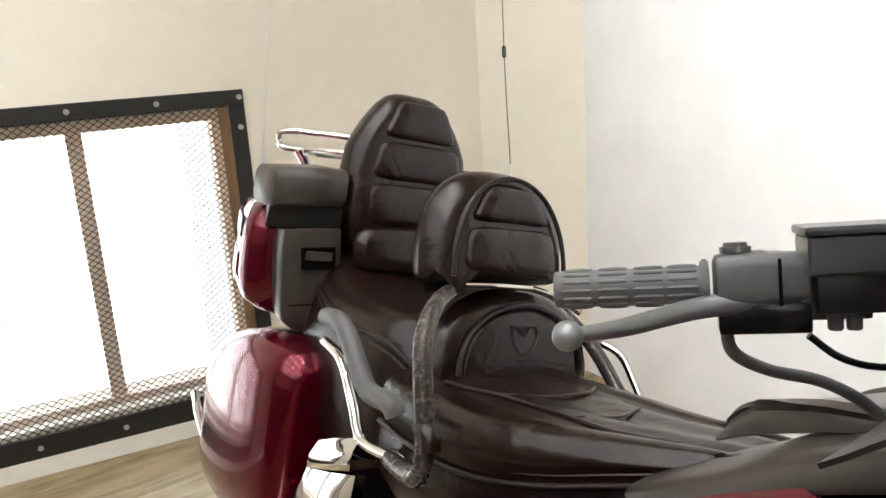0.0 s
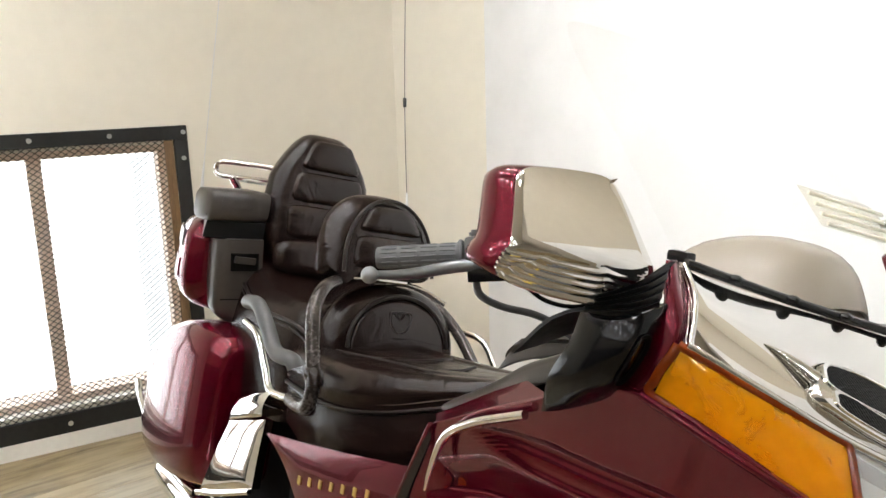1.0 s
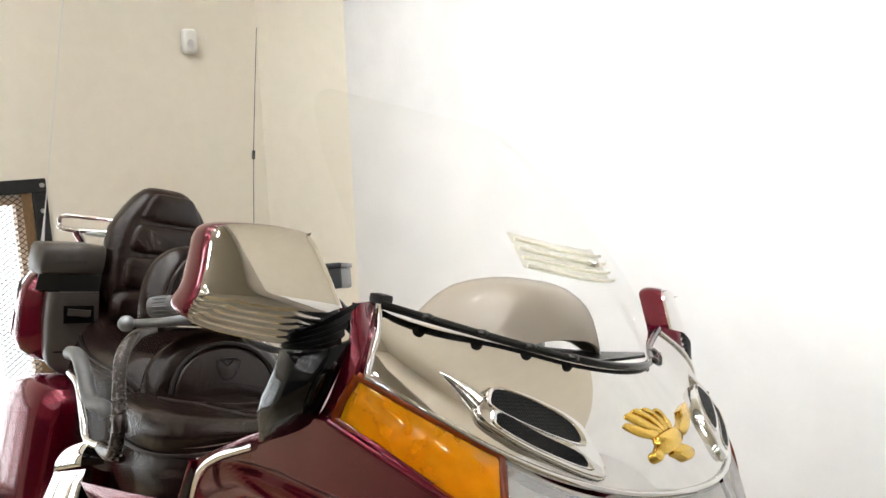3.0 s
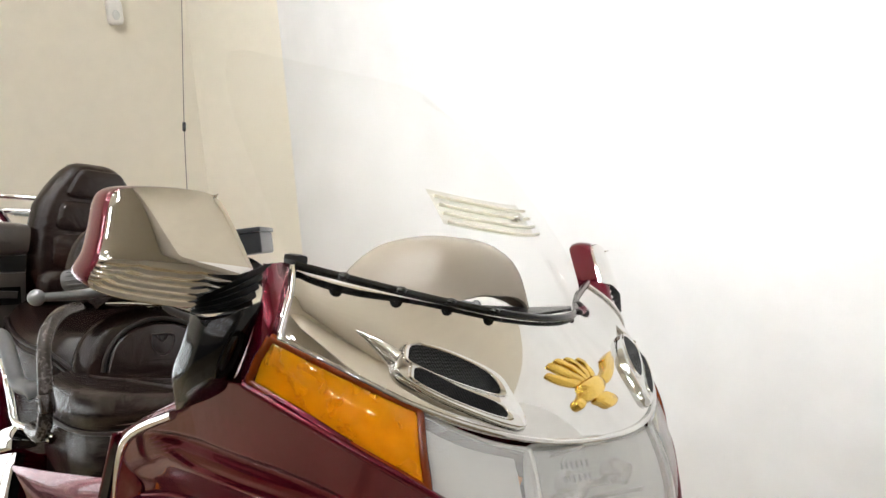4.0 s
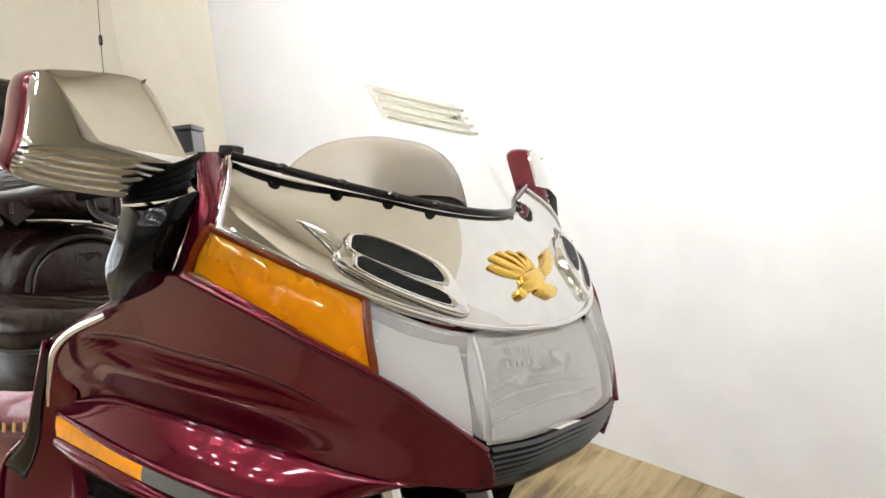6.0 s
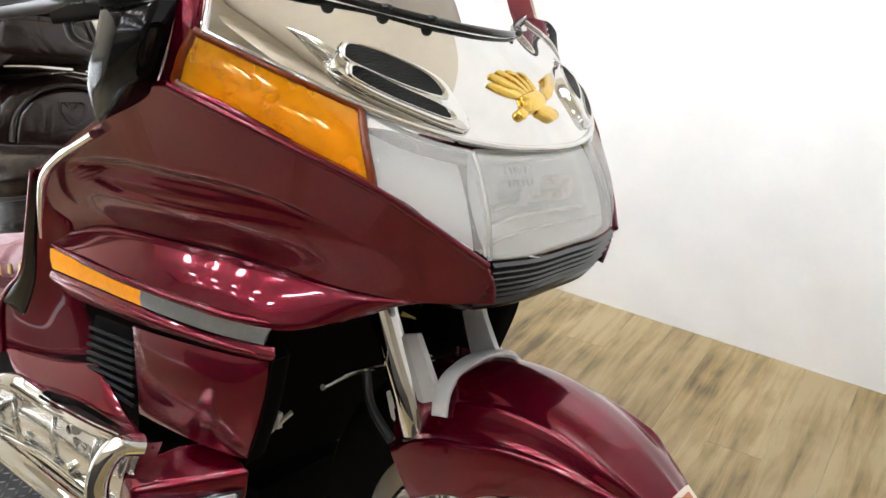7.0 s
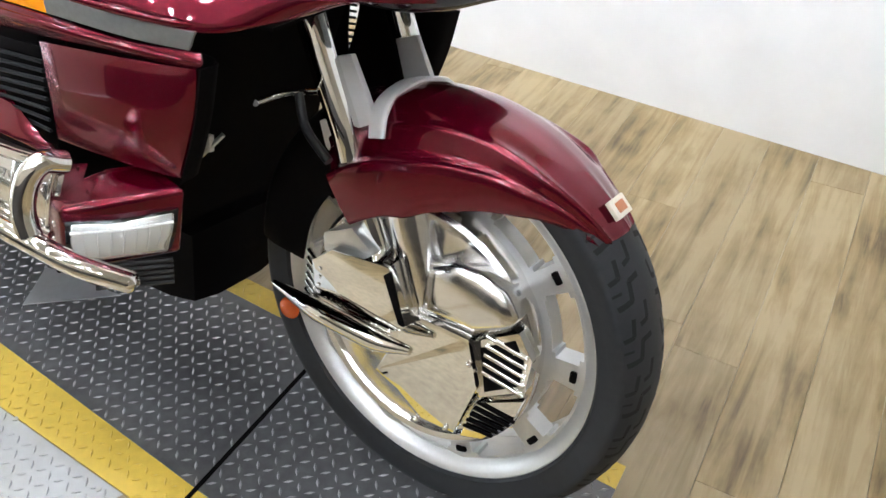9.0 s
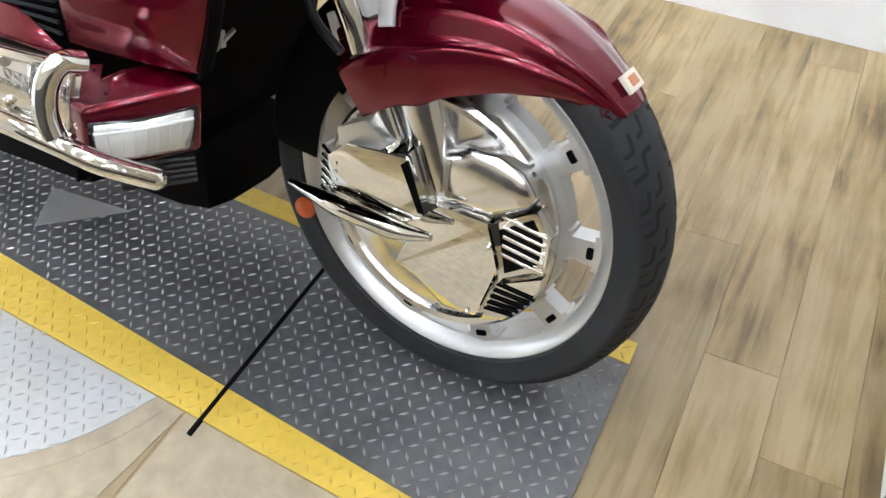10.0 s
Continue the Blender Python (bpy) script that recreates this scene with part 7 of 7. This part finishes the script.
# ---- rear trunk with speaker pods, rack and aerials ----
TY = PY
sec = []
for x, ho, zt, zb in ((-1.555, 0.200, 0.955, 0.755), (-1.575, 0.255, 0.972, 0.742), (-1.600, 0.286, 0.985, 0.735), (-1.65, 0.288, 0.992, 0.728), (-1.80, 0.236, 0.985, 0.725), (-1.93, 0.180, 0.960, 0.730), (-1.99, 0.120, 0.930, 0.745)):
    sec.append(squircle((x, TY, (zt + zb) / 2), (0, 1, 0), (0, 0, 1), ho, (zt - zb) / 2, 4.0, 40))
trunk = loft("rear_trunk", sec, red, bike, "glossy burgundy rear trunk", True, 50, 3)
for s in (1, -1):
    F = lambda q: (q[0], TY + (q[1] - TY) * s, q[2])
    face = [[F((-1.600, -0.164, 0.917)), F((-1.545, -0.172, 0.921)), F((-1.515, -0.165, 0.924)), F((-1.500, -0.124, 0.929)), F((-1.495, -0.071, 0.934))], [F((-1.600, -0.158, 0.842)), F((-1.545, -0.168, 0.847)), F((-1.515, -0.160, 0.849)), F((-1.498, -0.118, 0.854)), F((-1.495, -0.062, 0.857))], [F((-1.600, -0.143, 0.765)), F((-1.545, -0.154, 0.762)), F((-1.520, -0.146, 0.763)), F((-1.500, -0.104, 0.762)), F((-1.495, -0.051, 0.769))], [F((-1.600, -0.115, 0.733)), F((-1.555, -0.126, 0.732)), F((-1.530, -0.117, 0.729)), F((-1.510, -0.086, 0.732)), F((-1.500, -0.044, 0.740))]]
    fp = sheet("pocket_panel", face, 0.03, brown_plastic, trunk, "brown plastic pocket door", 5, 5, (-1.8, TY, 0.85))
    hq = [F((-1.497, -0.149, 0.896)), F((-1.492, -0.082, 0.902)), F((-1.492, -0.076, 0.861)), F((-1.497, -0.143, 0.855))]
    hc = np.mean(hq, axis=0)
    loft("latch_recess", [[tuple(np.array(p) + np.array((0.003, 0, 0))) for p in hq], [tuple(hc + (np.array(p) - hc) * 0.86 + np.array((0.004, 0, 0))) for p in hq], [tuple(hc + (np.array(p) - hc) * 0.80 + np.array((-0.004, 0, 0))) for p in hq]], dark, fp, "", True, 20)
    rbox("latch", (-0.004, -0.026, -0.010), (0.006, 0.026, 0.006), 0.002, brown_plastic, fp, "", Matrix.Translation(hc + np.array((0.002, 0, 0.006))))
    l0, l1 = np.array(F((-1.514, -0.149, 0.784))), np.array(F((-1.492, -0.057, 0.798)))
    tube("door_gap", [l0 + np.array((0.001, 0, 0)), (l0 + l1) / 2 + np.array((0.006, 0, 0)), l1 + np.array((0.001, 0, 0))], 0.0016, dark, fp, "", 4, 6)
    pc0, pc1 = np.array(F((-1.560, -0.194, 0.996))), np.array(F((-1.520, -0.067, 1.009)))
    d = (pc1 - pc0) / np.linalg.norm(pc1 - pc0)
    lp = []
    for t, k in ((0.0, 0.82), (0.04, 0.96), (0.5, 1.0), (0.78, 1.0), (0.80, 0.97), (1.0, 0.9)):
        c = pc0 + (pc1 - pc0) * t
        lp.append(squircle(c + np.array((-0.03, 0, 0)), np.array((1.0, 0, 0)), np.array((0, 0, 1.0)), 0.055 * k, 0.039 * k, 4.5, 28))
    pod = loft("speaker_pod", lp, brown_plastic, trunk, "brown speaker pod with a perforated grille", True, 45)
    gr = []
    for t in np.linspace(0.16, 0.72, 6):
        c = pc0 + (pc1 - pc0) * t
        gr.append([tuple(c + np.array((0.026, 0, z))) for z in (0.024, 0.008, -0.010)])
    sheet("grille", gr, 0.003, mesh_brown, pod, "", 3, 3, (-1.8, TY, 1.0))
    sheet("pod_base", [[tuple(pc0 + np.array((0.01, 0, -0.036))), tuple(pc1 + np.array((0.012, 0, -0.036)))], [tuple(pc0 + np.array((0.0, 0, -0.075))), tuple(pc1 + np.array((0.012, 0, -0.078)))]], 0.05, plastic, trunk, "", 3, 4, (-1.8, TY, 0.9))
    for z0, z1, mtl, nm, k_ in ((0.885, 0.925, satin, "side_strip", 0.001), (0.800, 0.855, tail_red, "tail_lens", 0.0015)):
        q = [(-1.66, 0.289), (-1.72, 0.268), (-1.80, 0.238), (-1.88, 0.204)]
        sheet(nm, [[(x, TY - (h + k_) * s, z) for x, h in q] for z in (z0, (z0 + z1) / 2, z1)], 0.004, mtl, trunk, "", 3, 4, (-1.8, TY, 0.85))
rack = tube("luggage_rack", [(-1.700, 0.089, 1.109), (-1.780, -0.007, 1.106), (-1.820, -0.064, 1.101), (-1.840, -0.064, 1.082), (-1.820, -0.055, 1.066), (-1.760, 0.044, 1.073), (-1.720, 0.107, 1.075)], 0.007, chrome, bike, "chrome luggage rack on the trunk lid", 6, 10)
tube("rack_post", [(-1.800, -0.035, 1.066), (-1.800, -0.014, 1.038), (-1.800, -0.007, 1.014)], 0.011, chrome, rack, "", 4, 10)
tube("rack_post", [(-1.760, 0.060, 1.075), (-1.780, 0.089, 1.052), (-1.780, 0.097, 1.027)], 0.010, chrome, rack, "", 4, 10)
rbox("rack_plate", (-0.02, -0.04, -0.002), (0.02, 0.04, 0.003), 0.001, satin, rack, "", Matrix.Translation((-1.780, 0.028, 1.060)))
a0, a1 = np.array((-1.800, -0.112, 1.008)), np.array((-1.800, -0.134, 1.335))
ae = tube("aerial", [tuple(a0), tuple(a0 + (a1 - a0) * 3.2)], 0.0013, satin_white, bike, "thin white whip aerial", 4, 6)
tube("aerial_base", [tuple(a0 - (a1 - a0) * 0.05), tuple(a0 + (a1 - a0) * 0.26)], 0.0075, satin_white, ae, "", 4, 10, True, [1, 0.75, 0.55, 0.4, 0.3])
c0, c1, c2 = np.array((-1.560, 0.374, 1.075)), np.array((-1.690, 0.402, 1.363)), np.array((-1.880, 0.456, 1.790))
ae = tube("aerial", [tuple(c0), tuple(c1), tuple(c2)], 0.0012, satin_dark, bike, "thin whip aerial with a black loading coil", 4, 6)
dd = (c2 - c1) / np.linalg.norm(c2 - c1)
tube("loading_coil", [tuple(c1 - dd * 0.013), tuple(c1 + dd * 0.013)], 0.0052, gloss_black, ae, "", 3, 10)
tube("aerial_base", [tuple(c0 - (c1 - c0) * 0.32), tuple(c0 + (c1 - c0) * 0.10)], 0.006, satin_white, ae, "", 3, 10, True, [1, 0.7, 0.5])

# ---- saddlebags ----
for s in (1, -1):
    BY = 0.088
    F = lambda q: (q[0], BY + (q[1] - BY) * s, q[2])
    sec = []
    for x, yo, yi, zt, zb in ((-1.400, -0.120, 0.03, 0.655, 0.42), (-1.404, -0.160, 0.03, 0.690, 0.39), (-1.416, -0.182, 0.03, 0.706, 0.375), (-1.44, -0.196, 0.03, 0.720, 0.365), (-1.52, -0.210, 0.03, 0.728, 0.350), (-1.64, -0.205, 0.03, 0.712, 0.335), (-1.78, -0.180, 0.03, 0.655, 0.330), (-1.90, -0.140, 0.03, 0.600, 0.34), (-1.98, -0.090, 0.03, 0.555, 0.36)):
        ring = squircle((x, (yo + yi) / 2, (zt + zb) / 2), (0, 1, 0), (0, 0, 1), (yi - yo) / 2, (zt - zb) / 2, 5.0, 44)
        sec.append([F(tuple(q)) for q in ring])
    bag = loft("saddlebag", sec, red, bike, "glossy burgundy saddlebag with a chrome rail", True, 50, 3)
    tube("bag_rail", [F(q) for q in ((-1.500, -0.141, 0.327), (-1.560, -0.149, 0.332), (-1.660, -0.151, 0.347), (-1.770, -0.159, 0.391), (-1.880, -0.155, 0.440), (-1.970, -0.136, 0.461))], 0.0095, chrome, bag, "chrome saddlebag rail", 6, 10)
    # folded chrome footboard in front of the bag
    fb = sheet("footboard", [[F((-1.262, -0.193, 0.632)), F((-1.20, -0.198, 0.655)), F((-1.140, -0.193, 0.677))], [F((-1.262, -0.205, 0.606)), F((-1.20, -0.210, 0.629)), F((-1.138, -0.205, 0.653))], [F((-1.264, -0.206, 0.582)), F((-1.20, -0.211, 0.605)), F((-1.136, -0.206, 0.629))]], 0.05, chrome, bike, "chrome passenger footboard", 5, 5, (-1.3, BY, 0.5))
    sheet("board_plate", [[F((-1.272, -0.200, 0.578)), F((-1.20, -0.205, 0.601)), F((-1.128, -0.200, 0.625))], [F((-1.305, -0.208, 0.490)), F((-1.21, -0.214, 0.522)), F((-1.122, -0.208, 0.560))], [F((-1.335, -0.212, 0.405)), F((-1.23, -0.218, 0.445)), F((-1.118, -0.212, 0.492))]], 0.02, chrome_cover, fb, "", 5, 5, (-1.3, BY, 0.5))
    tube("lower_trim", [F((-1.336, -0.214, 0.402)), F((-1.23, -0.221, 0.441)), F((-1.118, -0.214, 0.488))], 0.006, chrome, fb, "", 4, 8)
    pipe = tube("exhaust", [F(q) for q in ((-1.10, -0.06, 0.22), (-1.40, -0.07, 0.22), (-1.70, -0.06, 0.23), (-1.86, -0.05, 0.24))], 0.045, chrome, bike, "long chrome exhaust silencer", 4, 18)
    # hand rails
    rail = tube("hand_rail", [F((-1.040, -0.150, 0.914)), F((-0.991, -0.205, 0.906)), F((-0.962, -0.235, 0.875)), F((-0.943, -0.240, 0.824)), F((-0.922, -0.240, 0.762)), F((-0.923, -0.240, 0.720)), F((-0.954, -0.235, 0.705)), F((-1.009, -0.225, 0.703))] if s == 1 else [(-1.232, 0.190, 0.877), (-1.215, 0.235, 0.857), (-1.158, 0.250, 0.825), (-1.102, 0.250, 0.790), (-1.041, 0.240, 0.749)], 0.0125, worn_chrome, bike, "worn leather-wrapped passenger hand rail", 6, 12)
    if s == 1:
        tube("arm_pad", [(-1.244, -0.215, 0.831), (-1.189, -0.220, 0.835), (-1.142, -0.222, 0.808), (-1.091, -0.222, 0.767), (-1.035, -0.220, 0.767), (-1.025, -0.215, 0.754)], 0.0145, plastic_grey, bike, "grey rubber arm pad", 6, 14)
        tube("rail_wrap", [(-0.930, -0.242, 0.773), (-0.913, -0.243, 0.773), (-0.906, -0.243, 0.755)], 0.013, leather, rail, "", 4, 10)
    tube("seat_rail", [F((-1.266, -0.200, 0.786)), F((-1.186, -0.212, 0.778)), F((-1.132, -0.215, 0.728)), F((-1.097, -0.215, 0.692)), F((-1.010, -0.215, 0.699)), F((-0.964, -0.205, 0.691))], 0.008, chrome, bike, "chrome seat rail", 6, 10)
    ball("rail_clamp", F((-1.003, -0.222, 0.703)), 0.017, chrome, bike, "", (1.3, 0.8, 0.8))

# side stand, on the floor to its left
tube("side_stand", [(-0.95, 0.18, 0.32), (-0.90, 0.24, 0.18), (-0.88, 0.285, 0.085)], 0.014, gloss_black, bike, "", 4, 12)
rear = lathe("rear_wheel", [(0.15, -0.045), (0.20, -0.06), (0.24, -0.078), (0.28, -0.078), (0.305, -0.055), (0.312, 0.0), (0.305, 0.055), (0.28, 0.078), (0.24, 0.078), (0.20, 0.06), (0.15, 0.045)], rubber, bike, "black rear tyre", 64, pose(-1.69, 0.06, 0.330), 60, True)
